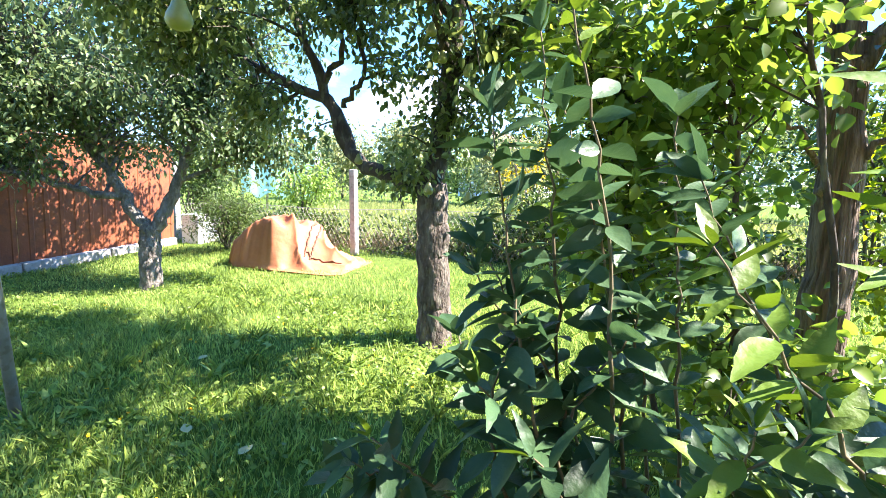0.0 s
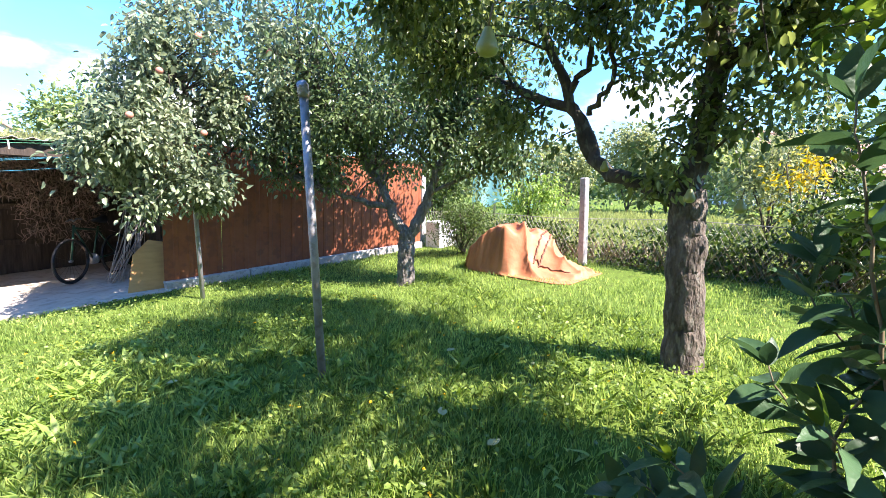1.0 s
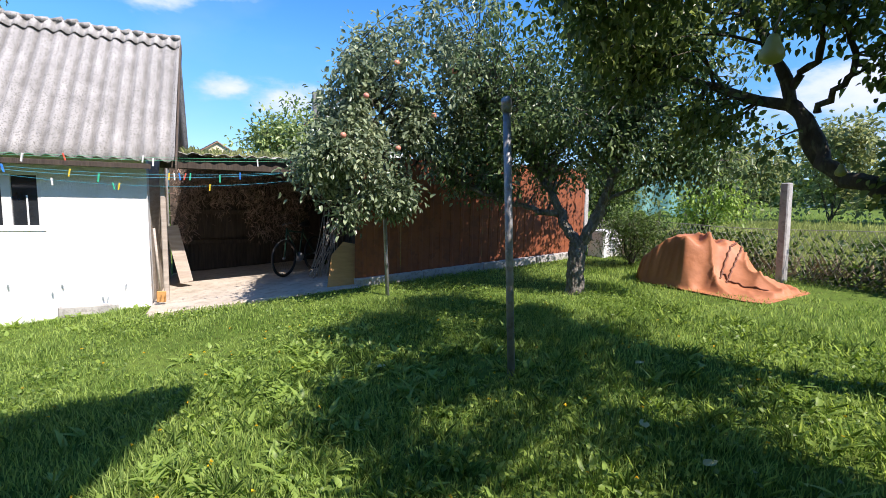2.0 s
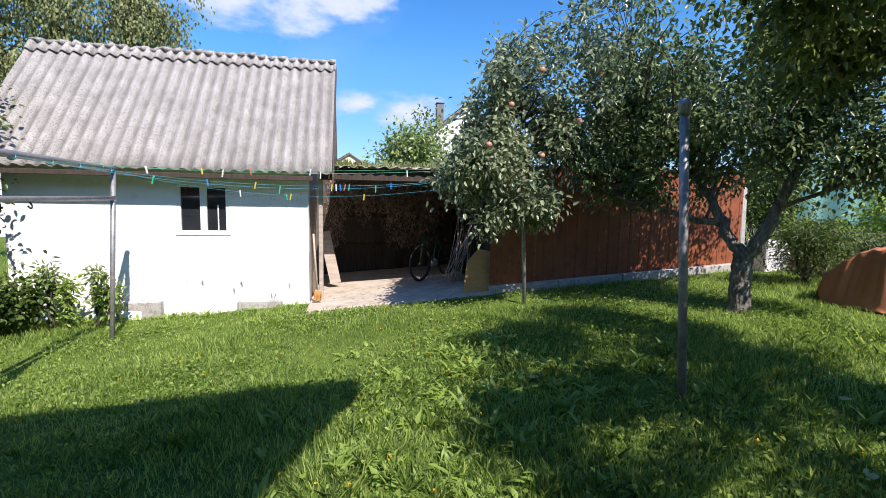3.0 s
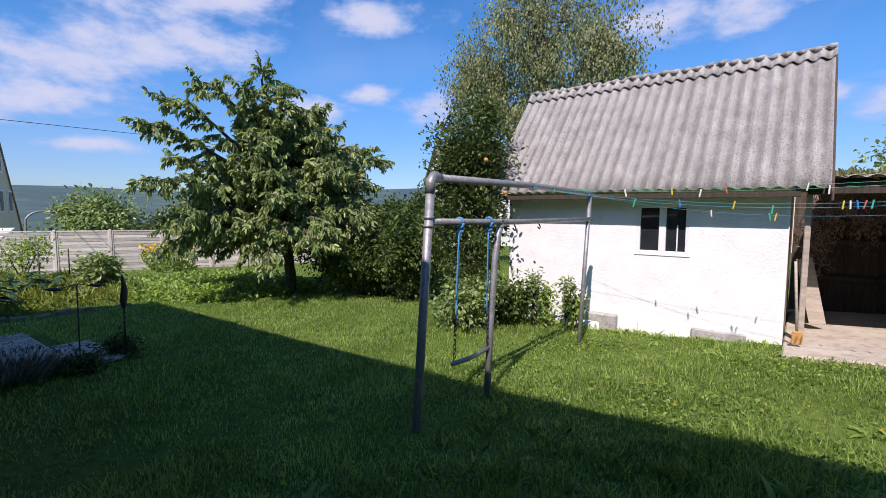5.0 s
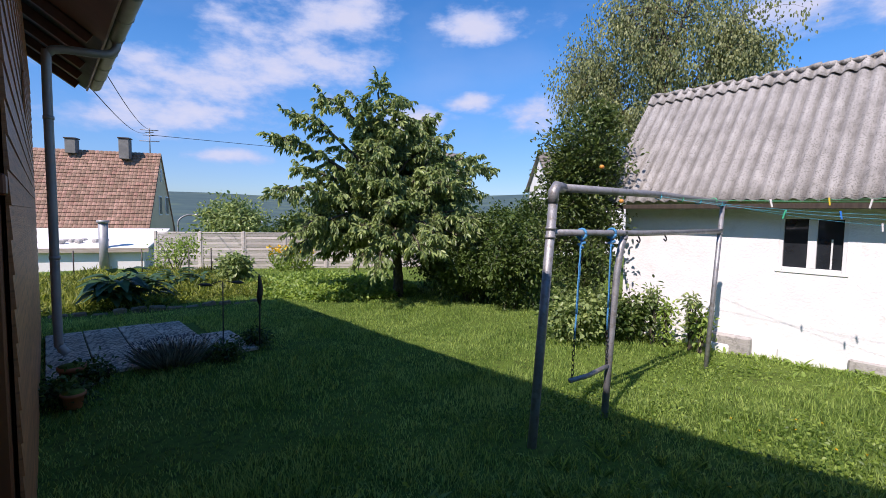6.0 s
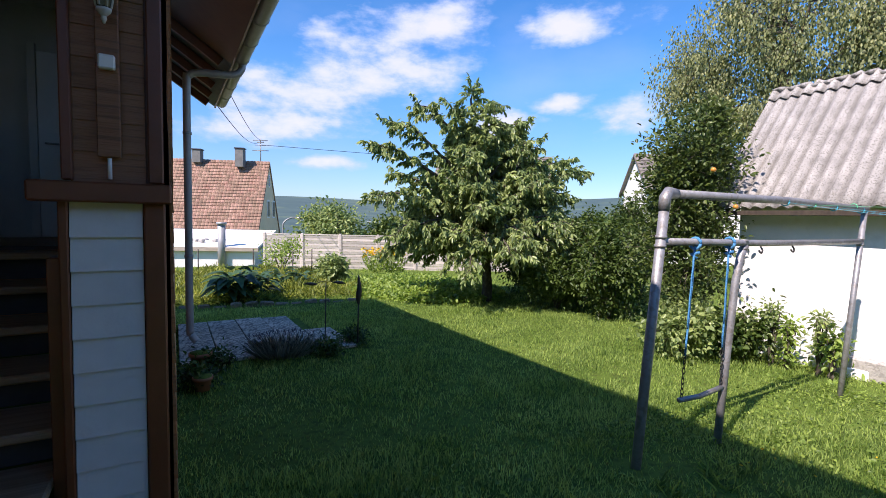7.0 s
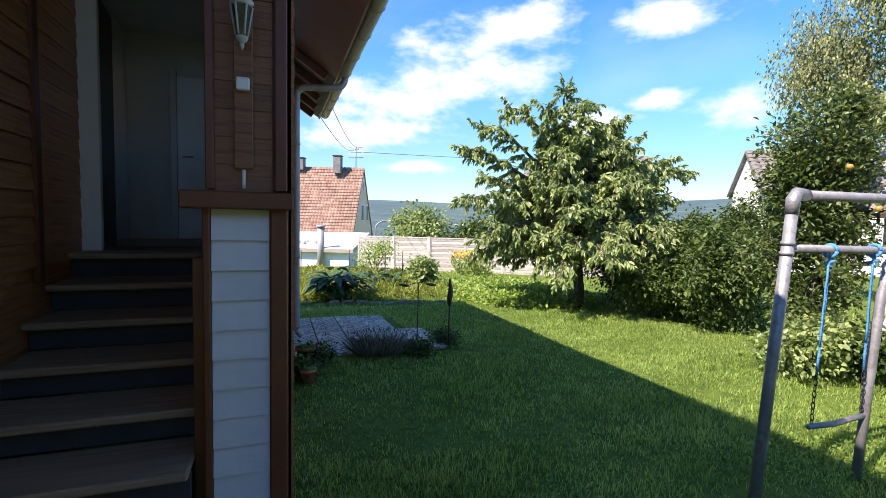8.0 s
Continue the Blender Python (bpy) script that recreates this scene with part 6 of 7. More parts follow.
# ---- wooden fence and the neighbours ----
def build_far_fence():
    fen = thing("wooden_fence", on_ground(-8.5, -22.2), "grey weathered wooden panel fence at the garden's end", "fence")
    a, b = Vector((-3.9, -24.45, 0)), Vector((-14.6, -18.4, 0))
    d = (b - a).normalized()
    yaw = math.degrees(math.atan2(d.y, d.x))
    n = 7
    w = (b - a).length / n
    for k in range(n + 1):
        p = a + d * w * k
        box("post", (0.1, 0.1, 1.85), (p.x, p.y, 0.06), M_PALEWOOD, fen, rot=(0, 0, yaw), bevel=0.01)
    for k in range(n):
        p = a + d * w * (k + 0.5)
        panel = box("fence_panel", (w - 0.1, 0.05, 0.045), (p.x, p.y, 0.925), M_PALEWOOD, fen, rot=(0, 0, yaw), bevel=0)
        for q in (-0.46, 0.46):
            c = p + d * q * w
            box("stile", (0.05, 0.05, 1.7), (c.x, c.y, 0.05), M_PALEWOOD, panel, rot=(0, 0, yaw), bevel=0)
        for q in range(14):
            box("slat", (w - 0.12, 0.014, 0.108), (p.x, p.y, -0.76 + 0.122 * q), M_PALEWOOD, panel, rot=(11 if q % 2 else -3, 0, yaw), bevel=0)


build_far_fence()


def tiled(name, corner, along, up, length, height, rows, cols, mat, parent):
    """Courses of tiles, each lifted at its lower edge."""
    c, a, u = Vector(corner), Vector(along).normalized(), Vector(up).normalized()
    n = a.cross(u)
    if n.z < 0:
        n = -n
    tw, th = length / cols, height / rows
    verts, faces = [], []
    for r in range(rows):
        for k in range(cols):
            o = c + a * tw * k + u * th * r
            i = len(verts)
            verts += [o + n * 0.07, o + a * tw * 0.5 + n * 0.1, o + a * tw * 0.96 + n * 0.06, o + a * tw * 0.96 + u * th * 1.05 + n * 0.02, o + a * tw * 0.5 + u * th * 1.05 + n * 0.05, o + u * th * 1.05 + n * 0.03, o, o + a * tw * 0.96]
            faces += [(i, i + 1, i + 4, i + 5), (i + 1, i + 2, i + 3, i + 4), (i + 6, i + 7, i + 2, i + 1, i)]
    return raw(name, verts, faces, mat, parent)


def gabled_house(name, label, origin, yaw, length, half, eave, ridge, floor_z, wall_mat, roof_mat, windows=(), chimneys=(), tiles=(18, 30), over=0.25):
    """Gable on the local x = 0 side, ridge along local x."""
    m = pose(*origin, 0, 0, yaw)
    h = thing(name, m.translation, label, "house")
    P = lambda x, y, z: m @ Vector((x, y, z))
    v = [P(x, y, z) for x in (0, length) for y, z in ((-half, floor_z), (half, floor_z), (half, eave), (0, ridge - 0.1), (-half, eave))]
    raw("wall", v, [(0, 1, 2, 3, 4), (9, 8, 7, 6, 5), (0, 4, 9, 5), (1, 6, 7, 2), (0, 5, 6, 1)], wall_mat, h)
    slope = math.hypot(half, ridge - eave)
    for s in (-1, 1):
        lo = P(-over, s * (half + 0.35), eave - 0.35 * (ridge - eave) / half)
        hi = P(-over, 0, ridge)
        v = []
        for d in (0, -0.14):
            v += [lo + Vector((0, 0, d)), hi + Vector((0, 0, d)), hi + (m.to_3x3() @ Vector((length + 2 * over, 0, d))), lo + (m.to_3x3() @ Vector((length + 2 * over, 0, d)))]
        roof = raw("roof", v, [(0, 1, 2, 3), (7, 6, 5, 4), (0, 4, 5, 1), (1, 5, 6, 2), (2, 6, 7, 3), (3, 7, 4, 0)], roof_mat, h)
        if s == tiles[2] if len(tiles) > 2 else s == 1:
            t = tiled("roof_tiles", lo + Vector((0, 0, 0.02)), m.to_3x3() @ Vector((1, 0, 0)), hi - lo, length + 2 * over, (hi - lo).length, tiles[0], tiles[1], roof_mat, roof)
            tagged(t, kind="stuff")
    for y, z, w, hh in windows:
        win = raw("window", [P(-0.05, y + a * w / 2, z + b * hh / 2) for a, b in ((-1, -1), (1, -1), (1, 1), (-1, 1))] + [P(0.05, y + a * w / 2, z + b * hh / 2) for a, b in ((-1, -1), (1, -1), (1, 1), (-1, 1))],
                  [(3, 2, 1, 0), (4, 5, 6, 7), (0, 1, 5, 4), (1, 2, 6, 5), (2, 3, 7, 6), (3, 0, 4, 7)], M_WHITE, h)
        raw("pane", [P(-0.07, y + a * w * 0.38, z + b * hh * 0.42) for a, b in ((-1, -1), (1, -1), (1, 1), (-1, 1))] + [P(-0.045, y + a * w * 0.38, z + b * hh * 0.42) for a, b in ((-1, -1), (1, -1), (1, 1), (-1, 1))],
            [(3, 2, 1, 0), (4, 5, 6, 7), (0, 1, 5, 4), (1, 2, 6, 5), (2, 3, 7, 6), (3, 0, 4, 7)], M_SHADE_GLASS, win)
    for x, y, z, w, hh in chimneys:
        c = P(x, y, z)
        ch = box("chimney", (w, w, hh), c, M_SLATE, h, rot=(0, 0, yaw), bevel=0.02)
        box("chimney_cap", (w * 1.15, w * 1.15, 0.08), c + Vector((0, 0, hh / 2 + 0.06)), M_DARK, ch, rot=(0, 0, yaw))
    return h, P


hl, HP = gabled_house("neighbour_house", "cream gabled house with a red-brown tiled roof and two chimneys", (-6.6, -39.2, 0), -23, 11.0, 3.2, 0.75, 5.75, -3.0, M_CREAM, M_TILE,
                      windows=((0.35, 2.2, 0.7, 1.35), (-1.35, 2.2, 0.7, 1.35), (0.0, 4.3, 0.3, 0.9)), chimneys=((1.9, 0.6, 5.9, 0.6, 1.3), (5.0, 0.3, 5.95, 0.6, 0.9)), tiles=(24, 46, 1), over=0.08)
tube("aerial_mast", [HP(0.6, 0, 5.6), HP(0.6, 0, 7.5)], 0.035, M_STEEL, hl, 6)
for z, w in ((7.35, 0.55), (7.0, 0.4), (6.6, 0.6), (7.2, 0.25)):
    tube("aerial_rod", [HP(0.6 - w, 0.05, z), HP(0.6 + w, 0.05, z)], 0.03, M_STEEL, hl, 5)
gabled_house("neighbour_house", "white gabled house with red verges and a dark chimney", (-38.5, 8.7, 0), 180, 9.0, 5.2, 5.3, 9.6, -2.0, M_HOUSE_WHITE, M_TILE,
             windows=((-0.1, 8.35, 0.6, 0.75), (0.9, 6.2, 1.1, 1.0)), chimneys=((2.2, 2.0, 8.8, 0.6, 1.9),), tiles=(16, 24, 1))
gabled_house("neighbour_house", "distant house with a dark tiled roof behind the cherry tree", (-18.2, -33.0, 0), 143, 8.0, 4.0, 3.6, 6.5, -2.0, M_HOUSE_WHITE, M_TILE_DARK, tiles=(12, 20, -1))
gabled_house("neighbour_house", "white house with a grey roof behind the hedge", (-27.4, -22.6, 0), 150, 7.0, 2.0, 4.2, 6.4, -2.0, M_HOUSE_WHITE, M_TILE_DARK, tiles=(10, 16, -1))
gabled_house("neighbour_house", "low pale house beyond the meadow", (-9.5, 34.0, 0), 60, 9.0, 3.6, 3.6, 6.2, 0.0, M_HOUSE_WHITE, M_TILE, windows=((1.2, 3.0, 1.0, 1.2), (-1.2, 3.0, 1.0, 1.2)), tiles=(12, 20, -1))
gabled_house("neighbour_house", "small far house with a pale gable", (-60.0, -0.9, 0), 180, 6.0, 2.2, 5.7, 7.1, -4.0, M_CREAM, M_TILE, tiles=(6, 8, 1))


def build_garage():
    g = thing("garage", (-2.0, -30.5, -0.8), "low white flat-roofed garage with a pale metal flue", "garage")
    box("wall", (6.2, 5.0, 2.2), (-1.8, -30.6, -1.2), M_HOUSE_WHITE, g, rot=(0, 0, -20), bevel=0.02)
    box("roof", (6.6, 5.4, 0.12), (-1.8, -30.6, 0.42), M_HOUSE_WHITE, g, rot=(-7.5, 0, -20), bevel=0.02)
    box("fascia", (6.66, 0.05, 0.2), (-0.87, -28.06, 0.0), M_GREYWOOD, g, rot=(0, 0, -20))
    tube("flue", [(-2.35, -27.6, -1.0), (-2.35, -27.6, 1.25)], 0.19, M_ZINC, g, 14)
    tube("flue_cap", [(-2.35, -27.6, 1.25), (-2.35, -27.6, 1.36)], 0.25, M_ZINC, g, 14)
    for k in range(7):
        box("roof_stone", (0.3, 0.25, 0.18), (-0.9 - 0.42 * k % 1.9, -29.0 - 0.35 * (k % 3), 0.36), M_CONCRETE, g, rot=(0, 0, 20 * k), bevel=0.05)
    lamp = thing("street_lamp", (-6.4, -33.0, -1.0), "slim grey street lamp with a curved arm", "street lamp")
    tube("pole", curve_pts([(-6.4, -33.0, -1.2), (-6.4, -33.0, 0.9), (-6.5, -33.0, 1.35), (-6.9, -33.0, 1.6), (-7.4, -33.0, 1.62)], 5), 0.05, M_STEEL, lamp, 7)
    tube("lamp_head", [(-7.3, -33.0, 1.62), (-7.5, -33.0, 1.6), (-7.8, -33.0, 1.58)], [0.05, 0.1, 0.05], M_STEEL, lamp, 7)
    for k, (p, q) in enumerate((((-1.0, -14.0, 4.6), (-6.0, -39.2, 7.2)), ((-1.0, -13.5, 5.4), (-6.2, -39.0, 7.25)), ((-6.1, -39.2, 7.0), (-60.0, -60.0, 12.0)))):
        a, b = Vector(p), Vector(q)
        c = tube("overhead_wire", [a.lerp(b, f) - Vector((0, 0, 0.5 * math.sin(math.pi * f))) for f in np.linspace(0, 1, 14)], 0.012 if k < 2 else 0.02, M_BLACK, None, 4)
        tagged(c, "thin dark overhead wire between the houses", "wire", "overhead wires")


build_garage()


def build_hills():
    az = np.linspace(math.radians(90), math.radians(330), 121)
    rad = np.array([380, 520, 700, 900, 1150, 1400, 1700])
    v = []
    for a in az:
        lift = 62 + 30 * max(0, math.cos(a - math.radians(180))) ** 2 + 5 * math.sin(7 * a) + 3 * math.sin(17 * a + 1)
        for k, r in enumerate(rad):
            f = (k / (len(rad) - 1)) ** 1.25
            v.append((r * math.cos(a), r * math.sin(a), -26 + (lift + 24) * min(1, f * 1.08)))
    n = len(rad)
    f = [(i * n + k, (i + 1) * n + k, (i + 1) * n + k + 1, i * n + k + 1) for i in range(len(az) - 1) for k in range(n - 1)]
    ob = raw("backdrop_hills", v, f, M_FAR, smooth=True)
    tagged(ob, "distant wooded hills across the valley, haze painted in as blue-green", "hills", kind="structure")
    wr = np.random.default_rng(77)
    P = []
    for k in range(430):
        a = math.radians(wr.uniform(40, 284))
        r = wr.uniform(48, 190)
        x, y = r * math.cos(a), r * math.sin(a)
        high = wr.uniform(2.2, 4.0) + 0.018 * r
        q = wr.normal(size=(60, 3))
        q /= np.linalg.norm(q, axis=1, keepdims=True)
        P.append(np.array([x, y, gz(x, y) + high * 0.5]) + q * np.array([high * 0.55, high * 0.55, high * 0.5]) * wr.uniform(0.6, 1.05, (60, 1)))
    P = np.concatenate(P)
    ob = leaves("far_trees", P, wr.normal(size=P.shape), 1.1, 0.75, M_HEDGE, None, wr)
    tagged(ob, "far green trees and bushes on the valley slope", "trees", kind="stuff")
    rr = random.Random(9)
    bm = bmesh.new()
    for k in range(120):
        a = math.radians(rr.uniform(235, 270))
        r = rr.uniform(600, 900)
        block(bm, (rr.uniform(4, 6), rr.uniform(4, 6), rr.uniform(3, 5)), pose(r * math.cos(a), r * math.sin(a), -26 + 85 * ((r - 380) / 1320) ** 1.0 * 0.95 + 1, 0, 0, rr.uniform(0, 90)))
    ob = part("far_village", bm, M_HOUSE_WHITE)
    tagged(ob, "tiny pale houses of a far village on the slope", "village", kind="stuff")


build_hills()


# ---- tarpaulin heap ----
def build_tarp():
    ob = thing("tarpaulin_heap", on_ground(-4.3, 5.6), "crumpled orange-brown tarpaulin over a heap in the grass", "tarpaulin")
    nx, ny = 110, 76
    verts, faces = [], []

    def step(a):
        a = min(1.0, max(0.0, a))
        return a * a * (3 - 2 * a)

    for j in range(ny + 1):
        for i in range(nx + 1):
            u, v = i / nx, j / ny
            x, y = -5.32 + 1.94 * u, 5.04 + 1.05 * v
            crest = 0.34 + 0.32 * step(u / 0.27) if u < 0.5 else 0.66 - 0.46 * step((u - 0.5) / 0.34) - 0.1 * step((u - 0.8) / 0.2)
            steep = 0.1 + 0.55 * step((u - 0.4) / 0.25)
            front = step(v / steep)
            back = step((1 - v) / 0.4)
            h = crest * front * back * step(u / 0.05) * step((1 - u) / 0.06)
            # pleats that run down the sunny flank, and crumples over all of it
            flank = step((u - 0.28) / 0.2)
            pleat = 1 - abs(math.sin(9.0 * (v - 0.25) + 5.0 * u + 1.4 * noise.noise(Vector((u * 5, v * 4, 1.3))))) ** 0.7
            c1 = abs(noise.noise(Vector((x * 2.2 + y * 1.5, y * 2.6 - x, 2.0))))
            c2 = abs(noise.noise(Vector((x * 6.1 - y * 3.0, y * 6.5, 5.0))))
            k = min(1.0, h * 5 + 0.08)
            h += (0.15 * (pleat - 0.55) * flank + 0.2 * (0.22 - c1) * (0.7 + 0.3 * flank) + 0.06 * (0.2 - c2)) * k
            verts.append((x + 0.05 * (c1 - 0.2) * k, y + 0.06 * (0.2 - c2) * k + 0.07 * h * (1 - flank), gz(x, y) + max(0.012, h)))
    w = nx + 1
    for j in range(ny):
        for i in range(nx):
            a = j * w + i
            u, v = (i + 0.5) / nx, (j + 0.5) / ny
            rag = 0.08 * noise.noise(Vector((u * 7, v * 7, 0)))
            if abs((u - 0.5) / 0.52) ** 5 + abs((v - 0.5) / 0.52) ** 5 > 1 + rag:
                continue
            faces.append((a, a + 1, a + 1 + w, a + w))
    sheet = raw("sheet", verts, faces, M_TARP, ob, smooth=True)
    m = sheet.modifiers.new("thickness", "SOLIDIFY")
    m.thickness = 0.006
    lines = [[verts[j * w + 58 + (70 - j) // 4] for j in range(20, 66)], [verts[j * w + 63 + (70 - j) // 4] for j in range(20, 66)], [verts[(24 + (i - 66) // 5) * w + i] for i in range(68, 100)]]
    for r in lines:
        tube("seam", [Vector(p) + Vector((0, -0.004, 0.008)) for p in r], 0.011, M_TARP_EDGE, ob, 5)



build_tarp()


# ---- wire fence ----
def build_wire_fence():
    fen = thing("wire_fence", on_ground(-2.5, 6.55), "sagging rusty chain-link fence on concrete posts", "fence")
    Y = 6.55
    base = lambda x: gz(x, Y) - 0.02
    for x, top in ((-7.9, 2.05), (-4.0, 2.0), (-0.4, 1.95), (3.2, 2.05)):
        z = base(x)
        box("post", (0.11, 0.11, top - z + 0.25), (x, Y - 0.12, (top + z) / 2 - 0.1), M_CONCRETE, fen, rot=(0, -2.5, 0), bevel=0.015)
    rng = random.Random(2)
    runs = []
    h, step = 0.74, 0.085
    n = int(11.2 / step)
    for k in range(n):
        x = -7.9 + step * k
        for s in (1, -1):
            pts = []
            for q in range(9):
                f = q / 8
                xx = x + s * h * 0.62 * f
                pts.append((xx, Y + 0.012 * (-1) ** q + 0.03 * math.sin(xx * 2), base(xx) + h * f + 0.02 * math.sin(xx * 1.7) * f))
            runs.append((pts, 0.0032, 3))
    m = tubes("wire_mesh", runs, M_WIRE, fen, kind="stuff")
    for f in (0.0, 1.0):
        tube("tension_wire", [(x, Y + 0.03 * math.sin(x * 2), base(x) + h * f + 0.02 * math.sin(x * 1.7) * f) for x in np.linspace(-7.9, 3.3, 40)], 0.005, M_WIRE, fen, 4)
    # dry weeds and creepers in the mesh
    r = np.random.default_rng(6)
    k = 7500
    x = r.uniform(-7.6, 3.4, k)
    dens = np.sin(x * 2.1) * 0.5 + 0.7
    keep = r.uniform(0, 1, k) < dens
    x = x[keep]
    y = 6.75 + r.normal(0, 0.14, len(x))
    p = np.stack([x, y, ground_z(x, y) + r.uniform(0, 0.6, len(x))], 1)
    ob = leaves("creeper", p, r.normal(size=(len(x), 3)) + [0, 0, 0.3], 0.09, 0.5, M_HEDGE, None, r)
    tagged(ob, "weeds and creepers tangled in the wire fence", "creeper", kind="stuff")
    k = 1300
    x, y = r.uniform(-7.6, 3.4, k), 6.8 + r.normal(0, 0.12, k)
    p = np.stack([x, y, ground_z(x, y)], 1)
    ob = leaves("dead_stalks", p, r.normal(size=(k, 3)) * 0.5 + [0, 0, 1], 0.4, 0.02, M_STRAW, None, r, fold=0.05)
    tagged(ob, "dry brown stalks standing along the wire fence", "stalks", kind="stuff")
    k = 34000
    x, y = r.uniform(-10, 6, k), r.uniform(7.1, 15, k)
    p = np.stack([x, y, ground_z(x, y)], 1)
    ob = leaves("meadow_grass", p, r.normal(size=(k, 3)) * 0.4 + [0, 0, 1], 0.17, 0.06, M_MEADOW, None, r, fold=0.05)
    tagged(ob, "tall sunlit meadow grass beyond the wire fence", "grass", kind="stuff")


build_wire_fence()


def build_net():
    net = thing("windbreak_net", on_ground(-10.0, 12.4), "turquoise netting screen hung on posts in the meadow", "screen")
    a, b = Vector((-11.3, 11.5, 0)), Vector((-9.5, 12.8, 0))
    verts, faces = [], []
    n = 40
    for k in range(n + 1):
        p = a.lerp(b, k / n)
        wob = 0.05 * math.sin(k * 0.45)
        for z in (1.35, 2.2, 3.1):
            verts.append((p.x + wob, p.y, z + 0.1 * math.sin(k * 0.5)))
        for z in (1.35, 2.2, 3.1):
            verts.append((p.x + wob + 0.01, p.y + 0.02, z + 0.1 * math.sin(k * 0.5)))
    for k in range(n):
        for q in (0, 1):
            i = k * 6 + q
            faces += [(i, i + 6, i + 7, i + 1), (i + 3, i + 4, i + 10, i + 9)]
    raw("netting", verts, faces, M_TEAL, net, smooth=True)
    for k in range(4):
        p = a.lerp(b, k / 3)
        tube("net_post", [(p.x, p.y + 0.06, 0.9), (p.x, p.y + 0.06, 3.2)], 0.04, M_GREYWOOD, net, 7)


build_net()


# ---- washing lines and pegs ----
PEGS = {"blue": (0.03, 0.2, 0.65), "green": (0.04, 0.45, 0.25), "yellow": (0.75, 0.55, 0.05), "white": (0.75, 0.75, 0.72), "red": (0.6, 0.1, 0.06)}
PEG_MATS = {k: material(k + "_plastic", tuple(c * 0.9 for c in v), v, 20, 0.45) for k, v in PEGS.items()}


def build_lines():
    ends = [((-5.35, -3.85, 2.06), (-6.55, 1.52, 2.2), 0.3, M_LINE), ((-5.9, -3.85, 2.05), (-6.6, 1.5, 2.23), 0.12, M_LINE_GREEN), ((-6.4, -3.85, 2.04), (-6.6, 1.53, 2.15), 0.22, M_LINE), ((-6.9, -3.85, 2.06), (-6.62, 1.5, 2.22), 0.06, M_LINE_GREEN), ((-7.1, -3.85, 2.03), (-6.6, 1.5, 2.1), 0.32, M_LINE)]
    pegs = {"blue": [], "green": [], "yellow": [], "white": [], "red": []}
    where = [[0.2, 0.42, 0.62, 0.8], [0.16, 0.3, 0.5, 0.7], [0.25, 0.35, 0.52, 0.53, 0.54, 0.55, 0.56, 0.66], [0.22, 0.33, 0.47, 0.78], [0.3, 0.41, 0.42, 0.6]]
    colours = ["yellow", "blue", "green", "white", "red"]
    count = 0
    for (a, b, sag, mat), ts in zip(ends, where):
        a, b = Vector(a), Vector(b)
        at = lambda f: a.lerp(b, f) - Vector((0, 0, 4 * sag * f * (1 - f)))
        ob = tube("washing_line", [at(f) for f in np.linspace(0, 1, 26)], 0.0016, mat, None, 5)
        tagged(ob, "thin plastic washing line strung from the frame to a pole", "washing line", "washing lines")
        tube("knot", [a + Vector((0, 0.037 * math.cos(q), 0.037 * math.sin(q) + 0.0)) for q in np.linspace(0, 6.28, 9)], 0.007, mat, ob, 5)
        for f in ts:
            c = colours[(count * 3 + int(f * 10)) % 5]
            p = at(f)
            peg = thing("clothes_peg", p, c + " plastic clothes peg clipped on a washing line", "clothes peg", "clothes pegs")
            tilt = (count * 37 % 30) - 15
            for s in (-1, 1):
                box("leg", (0.008, 0.014, 0.085), p + Vector((s * 0.007, 0, -0.02)), PEG_MATS[c], peg, rot=(tilt, s * 4, 0), bevel=0.002)
            count += 1


build_lines()


